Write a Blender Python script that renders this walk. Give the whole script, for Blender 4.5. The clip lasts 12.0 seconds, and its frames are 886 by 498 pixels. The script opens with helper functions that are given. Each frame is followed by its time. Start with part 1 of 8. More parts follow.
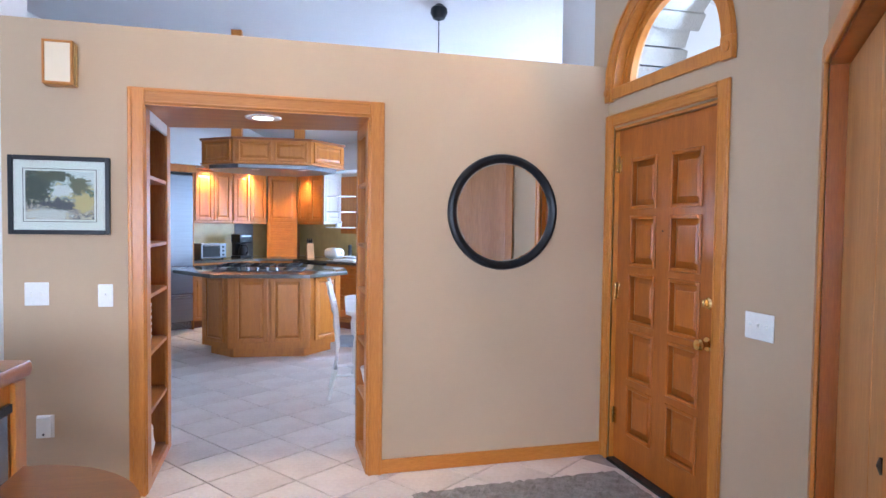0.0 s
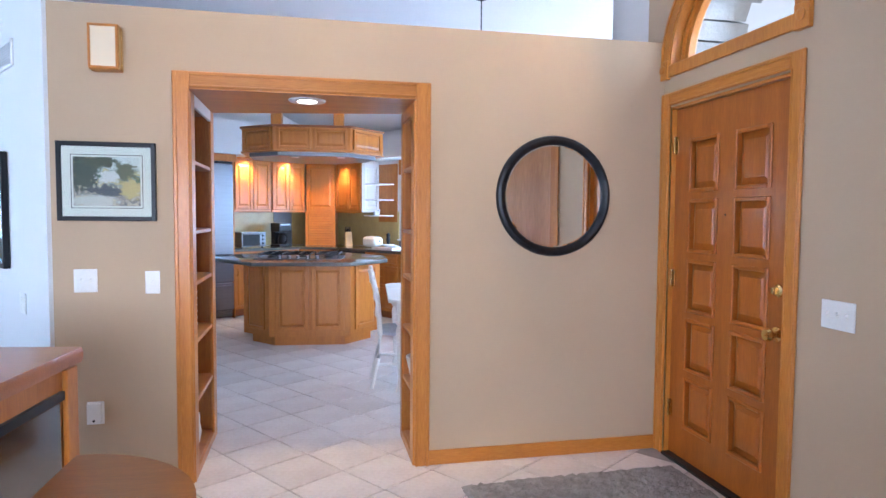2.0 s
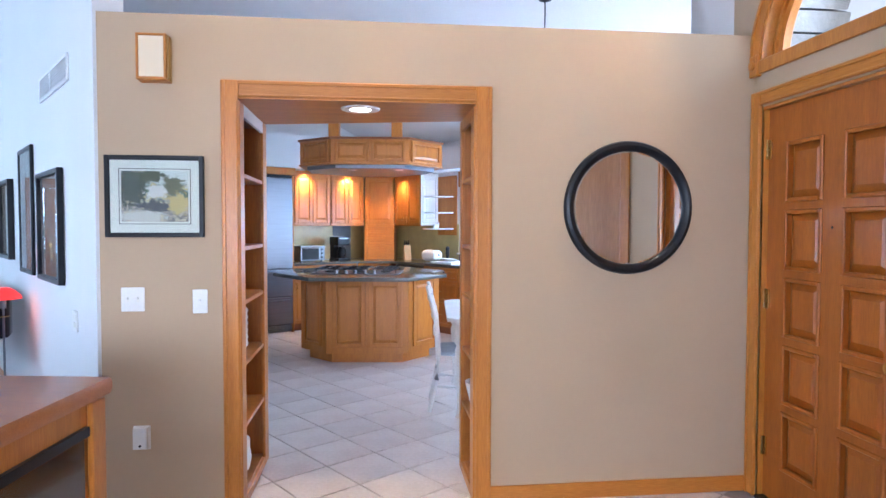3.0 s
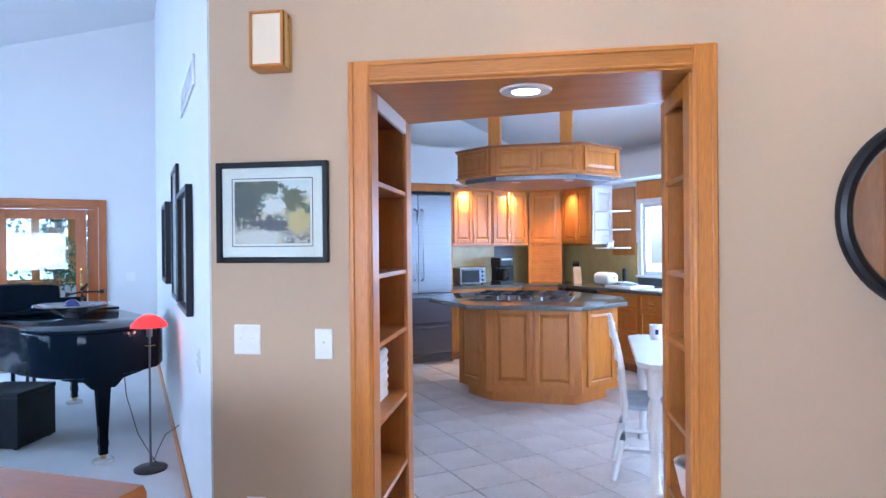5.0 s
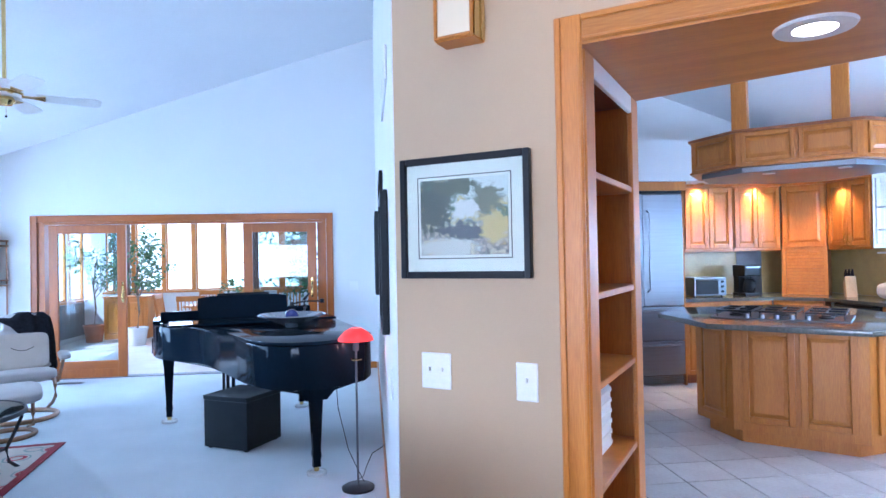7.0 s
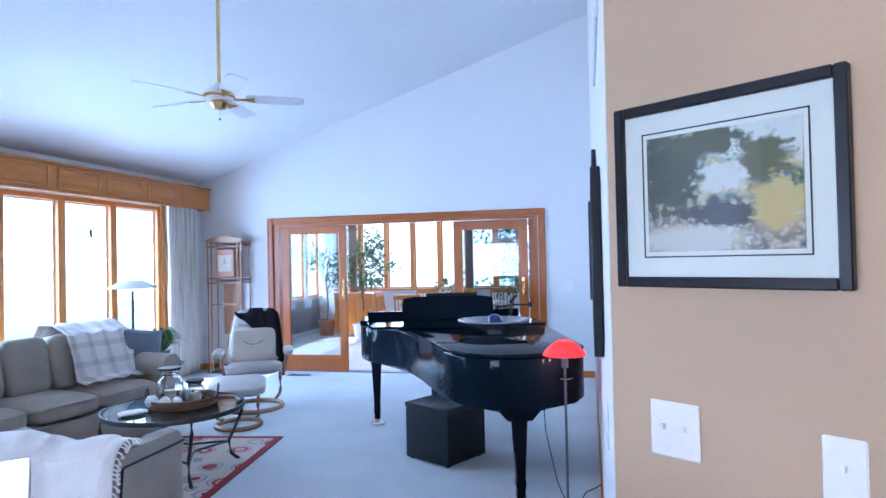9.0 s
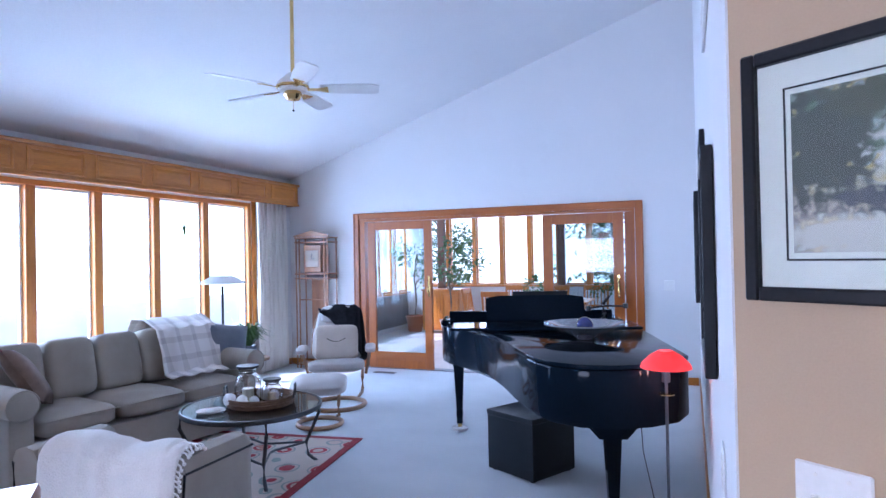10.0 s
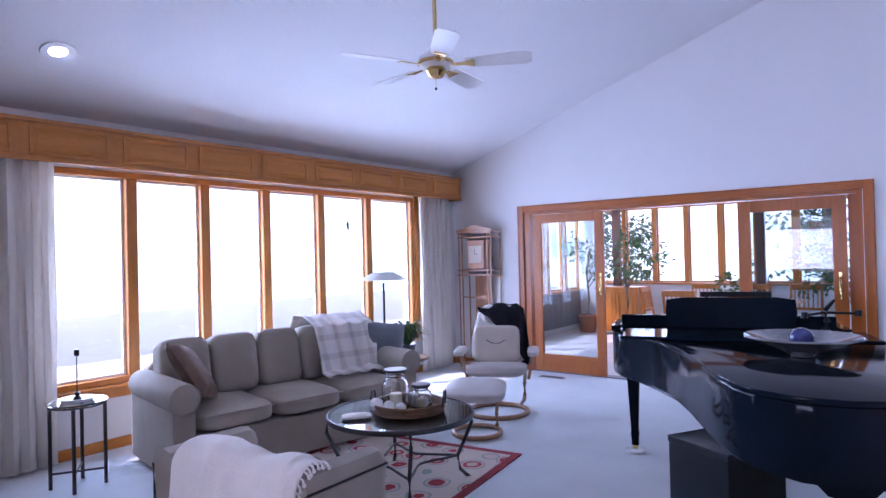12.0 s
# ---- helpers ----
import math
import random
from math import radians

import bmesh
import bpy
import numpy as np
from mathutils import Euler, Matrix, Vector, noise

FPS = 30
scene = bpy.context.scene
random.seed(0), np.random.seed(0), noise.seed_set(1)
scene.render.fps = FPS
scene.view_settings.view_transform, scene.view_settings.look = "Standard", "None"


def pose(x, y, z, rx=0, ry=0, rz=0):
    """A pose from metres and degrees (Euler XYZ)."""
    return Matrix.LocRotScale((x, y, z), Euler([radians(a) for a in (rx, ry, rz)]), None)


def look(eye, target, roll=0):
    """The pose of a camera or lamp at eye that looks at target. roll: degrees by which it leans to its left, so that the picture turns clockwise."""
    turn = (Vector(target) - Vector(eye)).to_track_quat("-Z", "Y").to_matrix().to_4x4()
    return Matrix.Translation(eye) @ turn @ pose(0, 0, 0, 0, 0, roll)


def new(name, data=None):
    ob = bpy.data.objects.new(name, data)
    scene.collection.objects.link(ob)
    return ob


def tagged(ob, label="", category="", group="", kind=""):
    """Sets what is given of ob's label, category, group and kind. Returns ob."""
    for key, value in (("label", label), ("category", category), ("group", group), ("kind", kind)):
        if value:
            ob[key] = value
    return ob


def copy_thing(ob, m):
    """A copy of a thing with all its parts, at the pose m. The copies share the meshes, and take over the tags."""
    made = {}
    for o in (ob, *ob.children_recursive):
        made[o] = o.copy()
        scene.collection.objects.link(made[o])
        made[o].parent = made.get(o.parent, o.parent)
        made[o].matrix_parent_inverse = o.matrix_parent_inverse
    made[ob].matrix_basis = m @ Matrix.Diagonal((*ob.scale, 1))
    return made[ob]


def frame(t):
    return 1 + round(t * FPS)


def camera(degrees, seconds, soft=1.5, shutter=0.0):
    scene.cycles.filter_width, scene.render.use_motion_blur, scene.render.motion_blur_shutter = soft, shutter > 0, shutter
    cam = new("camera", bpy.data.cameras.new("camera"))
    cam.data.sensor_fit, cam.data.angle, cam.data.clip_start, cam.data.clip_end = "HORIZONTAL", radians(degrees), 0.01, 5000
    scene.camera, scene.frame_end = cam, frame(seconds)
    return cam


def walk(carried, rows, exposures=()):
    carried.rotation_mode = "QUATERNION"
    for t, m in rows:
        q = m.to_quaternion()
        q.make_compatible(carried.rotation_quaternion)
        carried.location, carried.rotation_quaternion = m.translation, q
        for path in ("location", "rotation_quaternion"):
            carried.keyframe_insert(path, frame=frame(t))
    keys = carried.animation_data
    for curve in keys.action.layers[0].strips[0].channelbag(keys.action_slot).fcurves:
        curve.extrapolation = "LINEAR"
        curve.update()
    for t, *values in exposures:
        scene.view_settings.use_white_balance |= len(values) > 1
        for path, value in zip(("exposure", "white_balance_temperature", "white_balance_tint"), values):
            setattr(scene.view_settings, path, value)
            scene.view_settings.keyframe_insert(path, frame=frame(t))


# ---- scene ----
cam = camera(70.8, 12.0)
PATH = [
    (0, (0.694, -0.717, 1.434), (1.209, 1.214, 1.36), 0.7),
    (0.5, (0.686, -0.705, 1.421), (1.193, 1.227, 1.319), 0.7),
    (1, (0.678, -0.684, 1.416), (1.167, 1.252, 1.297), 0.8),
    (1.5, (0.664, -0.652, 1.407), (1.12, 1.291, 1.29), 0.7),
    (2, (0.639, -0.59, 1.409), (1.051, 1.364, 1.3), 0.4),
    (2.5, (0.636, -0.479, 1.418), (0.974, 1.49, 1.323), 0.1),
    (3, (0.683, -0.325, 1.42), (0.905, 1.662, 1.349), 0.1),
    (5, (0.654, 0.51, 1.424), (0.358, 2.488, 1.417), -0.5),
    (5.5, (0.652, 0.633, 1.42), (0.193, 2.58, 1.422), -0.8),
    (6, (0.646, 0.725, 1.418), (0.019, 2.624, 1.432), -1.0),
    (6.5, (0.583, 0.888, 1.424), (-0.207, 2.725, 1.445), -1.0),
    (7, (0.519, 1.034, 1.438), (-0.429, 2.795, 1.462), -1.1),
    (7.5, (0.455, 1.14, 1.433), (-0.641, 2.812, 1.467), -1.0),
    (9.5, (0.095, 1.706, 1.439), (-1.495, 2.919, 1.468), -1.2),
    (10, (-0.006, 1.824, 1.447), (-1.678, 2.921, 1.471), -1.1),
    (10.5, (-0.096, 1.96, 1.45), (-1.846, 2.927, 1.473), -1.3),
    (11, (-0.184, 2.049, 1.44), (-2.0, 2.888, 1.465), -1.3),
    (11.5, (-0.29, 2.105, 1.444), (-2.157, 2.822, 1.466), -1.3),
    (12, (-0.423, 2.168, 1.438), (-2.333, 2.761, 1.461), -1.4),
]
walk(cam, [(t, look(eye, target, roll)) for t, eye, target, roll in PATH], exposures=[(0.0, 0.96, 5250, 16), (3.0, 0.95, 5250, 16), (5.0, 1.0, 4980, 16), (6.0, 1.1, 4780, 14), (7.5, 1.1, 4780, 16), (9.5, 0.80, 4990, 22), (12.0, 0.42, 5450, 42)])
# ---------- light ----------
wd = bpy.data.worlds.new("world")
scene.world = wd
wd.use_nodes = True
sky = wd.node_tree.nodes.new("ShaderNodeTexSky")
sky.sky_type, sky.sun_disc = "NISHITA", False
sky.sun_elevation, sky.sun_rotation = radians(52), radians(200)
wd.node_tree.links.new(sky.outputs[0], wd.node_tree.nodes["Background"].inputs[0])
wd.node_tree.nodes["Background"].inputs[1].default_value = 0.15
sd = bpy.data.lights.new("sun", "SUN")
sd.energy, sd.angle, sd.color = 4.5, radians(0.5), (1, 0.95, 0.88)
so = new("sun", sd)
so.matrix_world = Matrix.Rotation(radians(-200), 4, "Z") @ Matrix.Rotation(radians(-(90 - 52)), 4, "X")


def window_light(name, m, w, h, power, col=(0.80, 0.90, 1.0)):
    la = bpy.data.lights.new(name, "AREA")
    la.shape, la.size, la.size_y, la.energy, la.color = "RECTANGLE", w, h, power, col
    ob = new(name, la)
    ob.matrix_world = m
    return ob


_L = Matrix.Translation((-0.61, 2.8, 0)) @ Matrix.Rotation(radians(35), 4, "Z")
window_light("sky_window_living", _L @ Matrix.Translation((-5.45, 3.28, 1.31)) @ Matrix.Rotation(radians(-90), 4, "Y"), 1.6, 4.05, 165, (0.62, 0.80, 1.0))
window_light("sky_window_sunroom", _L @ Matrix.Translation((-2.6, 10.75, 1.55)) @ Matrix.Rotation(radians(-90), 4, "X"), 5.8, 1.35, 110, (0.66, 0.82, 1.0))
window_light("sky_window_sunroom_west", _L @ Matrix.Translation((-5.75, 8.4, 1.5)) @ Matrix.Rotation(radians(-90), 4, "Y"), 1.45, 4.0, 80, (0.66, 0.82, 1.0))
window_light("sky_window_kitchen", _L @ Matrix.Translation((5.5, 2.02, 1.5)) @ Matrix.Rotation(radians(90), 4, "Y"), 0.87, 2.25, 64, (0.58, 0.78, 1.0))
window_light("sky_window_nook", Matrix.Translation((4.2, 3.2, 1.45)) @ Matrix.Rotation(radians(90), 4, "X"), 1.8, 1.3, 98)
window_light("sky_window_entrance", Matrix.Translation((3.25, 2.25, 2.6)) @ Matrix.Rotation(radians(80), 4, "Y"), 0.9, 0.9, 16)
# added fill lamp at an unseen, made-up hall opening; it brightens the foyer
window_light("added_fill_hall", Matrix.Translation((-0.2, -2.8, 1.25)) @ Matrix.Rotation(radians(90), 4, "X"), 2.2, 1.3, 118, (0.90, 0.95, 1.0))
# ---------- materials ----------
def base_mat(name, col, rough=0.5, metal=0.0, spec=0.5):
    mt = bpy.data.materials.new(name)
    mt.use_nodes = True
    nt = mt.node_tree
    bs = nt.nodes["Principled BSDF"]
    bs.inputs["Base Color"].default_value = (*col, 1)
    bs.inputs["Roughness"].default_value = rough
    bs.inputs["Metallic"].default_value = metal
    bs.inputs["Specular IOR Level"].default_value = spec
    return mt, nt, bs


def surf(name, col, col2, rough=0.6, scale=8.0, fine=120.0, bump=0.1, metal=0.0, spec=0.5, stretch=(1, 1, 1), dist=0.002, sheen=0.0, coat=0.0, by_object=0.0):
    """A surface of two tones: broad patches and fine grain, with a little relief."""
    mt, nt, bs = base_mat(name, col, rough, metal, spec)
    N, Lk = nt.nodes.new, nt.links.new
    tc, mp = N("ShaderNodeTexCoord"), N("ShaderNodeMapping")
    mp.inputs["Scale"].default_value = stretch
    Lk(tc.outputs["Object"], mp.inputs["Vector"])
    n1, n2 = N("ShaderNodeTexNoise"), N("ShaderNodeTexNoise")
    n1.inputs["Scale"].default_value, n1.inputs["Detail"].default_value = scale, 4
    n2.inputs["Scale"].default_value, n2.inputs["Detail"].default_value = fine, 3
    mx = N("ShaderNodeMix")
    mx.data_type = "RGBA"
    mx.inputs[6].default_value, mx.inputs[7].default_value = (*col, 1), (*col2, 1)
    ad = N("ShaderNodeMath")
    ad.operation = "MULTIPLY_ADD"
    ad.inputs[1].default_value = 0.45
    Lk(n2.outputs["Fac"], ad.inputs[0])
    sc = N("ShaderNodeMath")
    sc.operation = "MULTIPLY"
    sc.inputs[1].default_value = 0.6
    Lk(n1.outputs["Fac"], sc.inputs[0])
    Lk(sc.outputs[0], ad.inputs[2])
    rp = N("ShaderNodeMapRange")
    rp.inputs["From Min"].default_value, rp.inputs["From Max"].default_value = 0.36, 0.68
    Lk(ad.outputs[0], rp.inputs["Value"])
    Lk(rp.outputs[0], mx.inputs[0])
    out = mx.outputs[2]
    if by_object:
        oi, hs = N("ShaderNodeObjectInfo"), N("ShaderNodeHueSaturation")
        mr = N("ShaderNodeMapRange")
        mr.inputs["To Min"].default_value, mr.inputs["To Max"].default_value = 1 - by_object, 1 + by_object
        Lk(oi.outputs["Random"], mr.inputs["Value"])
        Lk(mr.outputs[0], hs.inputs["Value"])
        Lk(out, hs.inputs["Color"])
        out = hs.outputs["Color"]
    Lk(out, bs.inputs["Base Color"])
    Lk(mp.outputs[0], n1.inputs["Vector"])
    Lk(mp.outputs[0], n2.inputs["Vector"])
    if bump:
        bp = N("ShaderNodeBump")
        bp.inputs["Strength"].default_value, bp.inputs["Distance"].default_value = bump, dist
        Lk(n2.outputs["Fac"], bp.inputs["Height"])
        Lk(bp.outputs[0], bs.inputs["Normal"])
    rr = N("ShaderNodeMapRange")
    rr.inputs["To Min"].default_value, rr.inputs["To Max"].default_value = max(0.02, rough - 0.06), min(1, rough + 0.08)
    Lk(n1.outputs["Fac"], rr.inputs["Value"])
    Lk(rr.outputs[0], bs.inputs["Roughness"])
    if sheen:
        bs.inputs["Sheen Weight"].default_value = sheen
    if coat:
        bs.inputs["Coat Weight"].default_value, bs.inputs["Coat Roughness"].default_value = coat, 0.08
    return mt


def wood(name, light, dark, axis="z", rough=0.35, coat=0.25, ring=14.0, var=0.05):
    """Varnished wood, its grain drawn out along one axis of the object."""
    st = {"x": (0.35, 4, 4), "y": (4, 0.35, 4), "z": (4, 4, 0.35)}[axis]
    mt, nt, bs = base_mat(name, light, rough)
    N, Lk = nt.nodes.new, nt.links.new
    tc, mp = N("ShaderNodeTexCoord"), N("ShaderNodeMapping")
    mp.inputs["Scale"].default_value = st
    oi = N("ShaderNodeObjectInfo")
    va = N("ShaderNodeVectorMath")
    va.operation = "MULTIPLY_ADD"
    va.inputs[1].default_value = (7.0, 5.0, 9.0)
    Lk(oi.outputs["Random"], va.inputs[0])
    Lk(tc.outputs["Object"], va.inputs[2])
    Lk(va.outputs[0], mp.inputs["Vector"])
    n1, n2 = N("ShaderNodeTexNoise"), N("ShaderNodeTexNoise")
    n1.inputs["Scale"].default_value, n1.inputs["Detail"].default_value, n1.inputs["Distortion"].default_value = ring / 4, 5, 0.8
    n2.inputs["Scale"].default_value, n2.inputs["Detail"].default_value = ring * 4, 4
    for n_ in (n1, n2):
        Lk(mp.outputs[0], n_.inputs["Vector"])
    ad = N("ShaderNodeMath")
    ad.operation = "MULTIPLY_ADD"
    ad.inputs[1].default_value = 0.5
    Lk(n2.outputs["Fac"], ad.inputs[0])
    hf = N("ShaderNodeMath")
    hf.operation = "MULTIPLY"
    hf.inputs[1].default_value = 0.5
    Lk(n1.outputs["Fac"], hf.inputs[0])
    Lk(hf.outputs[0], ad.inputs[2])
    rp = N("ShaderNodeMapRange")
    rp.inputs["From Min"].default_value, rp.inputs["From Max"].default_value = 0.36, 0.66
    Lk(ad.outputs[0], rp.inputs["Value"])
    mx = N("ShaderNodeMix")
    mx.data_type = "RGBA"
    mx.inputs[6].default_value, mx.inputs[7].default_value = (*dark, 1), (*light, 1)
    Lk(rp.outputs[0], mx.inputs[0])
    hs, mr = N("ShaderNodeHueSaturation"), N("ShaderNodeMapRange")
    mr.inputs["To Min"].default_value, mr.inputs["To Max"].default_value = 1 - var, 1 + var
    Lk(oi.outputs["Random"], mr.inputs["Value"])
    Lk(mr.outputs[0], hs.inputs["Value"])
    Lk(mx.outputs[2], hs.inputs["Color"])
    Lk(hs.outputs["Color"], bs.inputs["Base Color"])
    bp = N("ShaderNodeBump")
    bp.inputs["Strength"].default_value, bp.inputs["Distance"].default_value = 0.08, 0.001
    Lk(n2.outputs["Fac"], bp.inputs["Height"])
    Lk(bp.outputs[0], bs.inputs["Normal"])
    bs.inputs["Coat Weight"].default_value, bs.inputs["Coat Roughness"].default_value = coat, 0.12
    return mt


def glow(name, col, strength):
    mt, nt, bs = base_mat(name, col, 0.5)
    bs.inputs["Emission Color"].default_value, bs.inputs["Emission Strength"].default_value = (*col, 1), strength
    return mt


def glassy(name, col=(1, 1, 1), rough=0.0):
    mt, nt, bs = base_mat(name, col, rough)
    bs.inputs["Transmission Weight"].default_value, bs.inputs["IOR"].default_value = 1.0, 1.45
    return mt


def pane_mat(name="pane_glass", tint=(0.93, 0.96, 0.95)):
    """Thin window glass: clear, with a mirror part that grows at a slant."""
    mt = bpy.data.materials.new(name)
    mt.use_nodes = True
    nt = mt.node_tree
    nt.nodes.clear()
    N, Lk = nt.nodes.new, nt.links.new
    o, ms, tr, gl, fr = N("ShaderNodeOutputMaterial"), N("ShaderNodeMixShader"), N("ShaderNodeBsdfTransparent"), N("ShaderNodeBsdfGlossy"), N("ShaderNodeLayerWeight")
    tr.inputs[0].default_value = (*tint, 1)
    gl.inputs["Roughness"].default_value = 0.0
    pw, sc = N("ShaderNodeMath"), N("ShaderNodeMath")
    pw.operation, pw.inputs[1].default_value = "POWER", 4.0
    sc.operation, sc.inputs[1].default_value, sc.inputs[2].default_value = "MULTIPLY_ADD", 0.6, 0.03
    Lk(fr.outputs["Facing"], pw.inputs[0]), Lk(pw.outputs[0], sc.inputs[0])
    Lk(sc.outputs[0], ms.inputs[0])
    Lk(tr.outputs[0], ms.inputs[1])
    Lk(gl.outputs[0], ms.inputs[2])
    Lk(ms.outputs[0], o.inputs[0])
    return mt


TAN = surf("tan_wall_paint", (0.50, 0.372, 0.242), (0.462, 0.342, 0.220), 0.75, 1.2, 260, 0.12, spec=0.3)
WHITE = surf("white_wall_paint", (0.74, 0.73, 0.72), (0.70, 0.69, 0.68), 0.8, 1.0, 240, 0.1, spec=0.3)
CEIL = surf("textured_ceiling_paint", (0.78, 0.77, 0.76), (0.74, 0.73, 0.73), 0.9, 1.2, 55, 0.35, spec=0.2, dist=0.004)
TRIM = wood("honey_oak_trim", (0.58, 0.225, 0.030), (0.42, 0.142, 0.014), "z", 0.38, 0.08)
TRIMX = wood("honey_oak_trim_level", (0.58, 0.225, 0.030), (0.42, 0.142, 0.014), "x", 0.38, 0.08)
DOORW = wood("amber_door_wood", (0.44, 0.125, 0.010), (0.30, 0.078, 0.006), "z", 0.36, 0.12)
# Trim oak darkened; the backlit look of the sliding doors is in its colour
SLIDEW = wood("oak_sliding_door_backlit", (0.43, 0.122, 0.009), (0.30, 0.074, 0.006), "z", 0.38, 0.1)
SLIDEX = wood("oak_sliding_door_backlit_level", (0.43, 0.122, 0.009), (0.30, 0.074, 0.006), "x", 0.38, 0.1)
CLOSW = wood("honey_birch_slab", (0.60, 0.29, 0.08), (0.43, 0.175, 0.038), "z", 0.4, 0.06, 9)
CABW = wood("oak_cabinet_wood", (0.53, 0.20, 0.026), (0.38, 0.12, 0.012), "z", 0.38, 0.12)
# Darker copy of the cabinet wood; the shade of recesses is in its colour
CABDK = wood("cabinet_wood_shade_tone", (0.30, 0.10, 0.025), (0.19, 0.06, 0.015), "z", 0.45, 0.1)
TABLEW = wood("red_brown_tabletop", (0.30, 0.105, 0.013), (0.21, 0.065, 0.008), "x", 0.30, 0.15)
CAPW = wood("cherry_cap_wood", (0.44, 0.15, 0.030), (0.33, 0.10, 0.018), "x", 0.28, 0.25)
CARPET = surf("pale_grey_carpet", (0.70, 0.745, 0.77), (0.60, 0.645, 0.675), 0.95, 2.2, 330, 0.6, spec=0.1, dist=0.006, sheen=0.2)
RUGGREY = surf("taupe_shag", (0.40, 0.37, 0.34), (0.22, 0.20, 0.18), 0.95, 18, 150, 0.8, spec=0.1, dist=0.012)
TILE = surf("blush_ceramic_tile", (0.74, 0.68, 0.64), (0.60, 0.53, 0.49), 0.36, 3.0, 40, 0.06, spec=0.5, by_object=0.07)
GROUT = surf("grey_grout", (0.40, 0.355, 0.33), (0.31, 0.275, 0.255), 0.9, 6, 150, 0.3)
STEEL = surf("brushed_steel", (0.20, 0.21, 0.235), (0.17, 0.18, 0.20), 0.34, 1.5, 60, 0.0, metal=1.0, stretch=(1, 1, 30))
BRASS = surf("polished_brass", (0.80, 0.58, 0.25), (0.68, 0.46, 0.16), 0.16, 9, 90, 0.02, metal=1.0)
BLACK = surf("black_satin", (0.007, 0.008, 0.010), (0.013, 0.014, 0.017), 0.34, 6, 120, 0.05, spec=0.25)
PIANO = surf("black_piano_lacquer", (0.004, 0.009, 0.016), (0.006, 0.012, 0.021), 0.06, 2, 60, 0.0, spec=0.06)
IRON = surf("dark_wrought_iron", (0.03, 0.032, 0.035), (0.05, 0.05, 0.05), 0.42, 12, 140, 0.2)
LEATHER = surf("black_leather", (0.007, 0.010, 0.014), (0.013, 0.018, 0.024), 0.42, 8, 170, 0.35, dist=0.003, spec=0.25)
CREAM = surf("cream_leather", (0.52, 0.49, 0.46), (0.44, 0.41, 0.385), 0.45, 6, 150, 0.25)
SOFA = surf("grey_beige_upholstery", (0.37, 0.33, 0.27), (0.29, 0.255, 0.205), 0.9, 5, 380, 0.4, sheen=0.1)
THROW = surf("white_knit_throw", (0.84, 0.81, 0.77), (0.74, 0.71, 0.67), 0.95, 6, 110, 0.6, dist=0.006, sheen=0.2)
CURT = surf("cream_curtain_cloth", (0.70, 0.66, 0.60), (0.63, 0.59, 0.53), 0.9, 6, 260, 0.2)
def cloth(name, col, thru=0.45):
    """Thin cloth through which light passes."""
    mt = bpy.data.materials.new(name)
    mt.use_nodes = True
    nt = mt.node_tree
    nt.nodes.clear()
    N, Lk = nt.nodes.new, nt.links.new
    o, ms, df, tl, tc, ns, hs = N("ShaderNodeOutputMaterial"), N("ShaderNodeMixShader"), N("ShaderNodeBsdfDiffuse"), N("ShaderNodeBsdfTranslucent"), N("ShaderNodeTexCoord"), N("ShaderNodeTexNoise"), N("ShaderNodeMix")
    ns.inputs["Scale"].default_value = 90
    Lk(tc.outputs["Object"], ns.inputs["Vector"])
    hs.data_type = "RGBA"
    hs.inputs[6].default_value, hs.inputs[7].default_value = (*col, 1), (*[c * 0.88 for c in col], 1)
    Lk(ns.outputs["Fac"], hs.inputs[0])
    Lk(hs.outputs[2], df.inputs[0]), Lk(hs.outputs[2], tl.inputs[0])
    ms.inputs[0].default_value = thru
    Lk(df.outputs[0], ms.inputs[1]), Lk(tl.outputs[0], ms.inputs[2]), Lk(ms.outputs[0], o.inputs[0])
    return mt


CURT = cloth("cream_curtain_voile", (0.93, 0.89, 0.82), 0.35)
LAMPSH = cloth("white_paper_shade", (0.82, 0.80, 0.76), 0.5)
GRANITE = surf("dark_green_granite", (0.055, 0.06, 0.055), (0.15, 0.15, 0.13), 0.12, 60, 220, 0.0, spec=0.6)
WPLAST = surf("white_plastic", (0.80, 0.79, 0.76), (0.74, 0.73, 0.70), 0.35, 6, 90, 0.02)
WPAINT = surf("white_furniture_paint", (0.80, 0.79, 0.77), (0.72, 0.70, 0.68), 0.35, 5, 90, 0.05)
# Backsplash colour raised to gold; the warm under-cabinet glow is painted in
BACKSP = surf("olive_backsplash_warm_lit", (0.56, 0.43, 0.17), (0.44, 0.33, 0.13), 0.3, 7, 80, 0.1)
SLATE = surf("charcoal_slate", (0.10, 0.105, 0.11), (0.16, 0.165, 0.17), 0.3, 7, 80, 0.1)
STONE = surf("grey_field_stone", (0.36, 0.35, 0.33), (0.22, 0.22, 0.21), 0.85, 5, 60, 0.6, dist=0.01, by_object=0.2)
LEAF = surf("green_leaf", (0.07, 0.16, 0.035), (0.035, 0.09, 0.02), 0.45, 12, 90, 0.1)
# Ground paled in its colour so that it burns out white through the windows
GRASSM = surf("ground_overexposed_pale", (0.66, 0.65, 0.61), (0.54, 0.53, 0.49), 0.9, 3, 60, 0.3)
REDPOT = surf("red_glazed_pot", (0.42, 0.03, 0.02), (0.34, 0.02, 0.015), 0.25, 5, 80, 0.02)
CLAY = surf("terracotta", (0.42, 0.17, 0.09), (0.33, 0.13, 0.07), 0.7, 8, 90, 0.1)
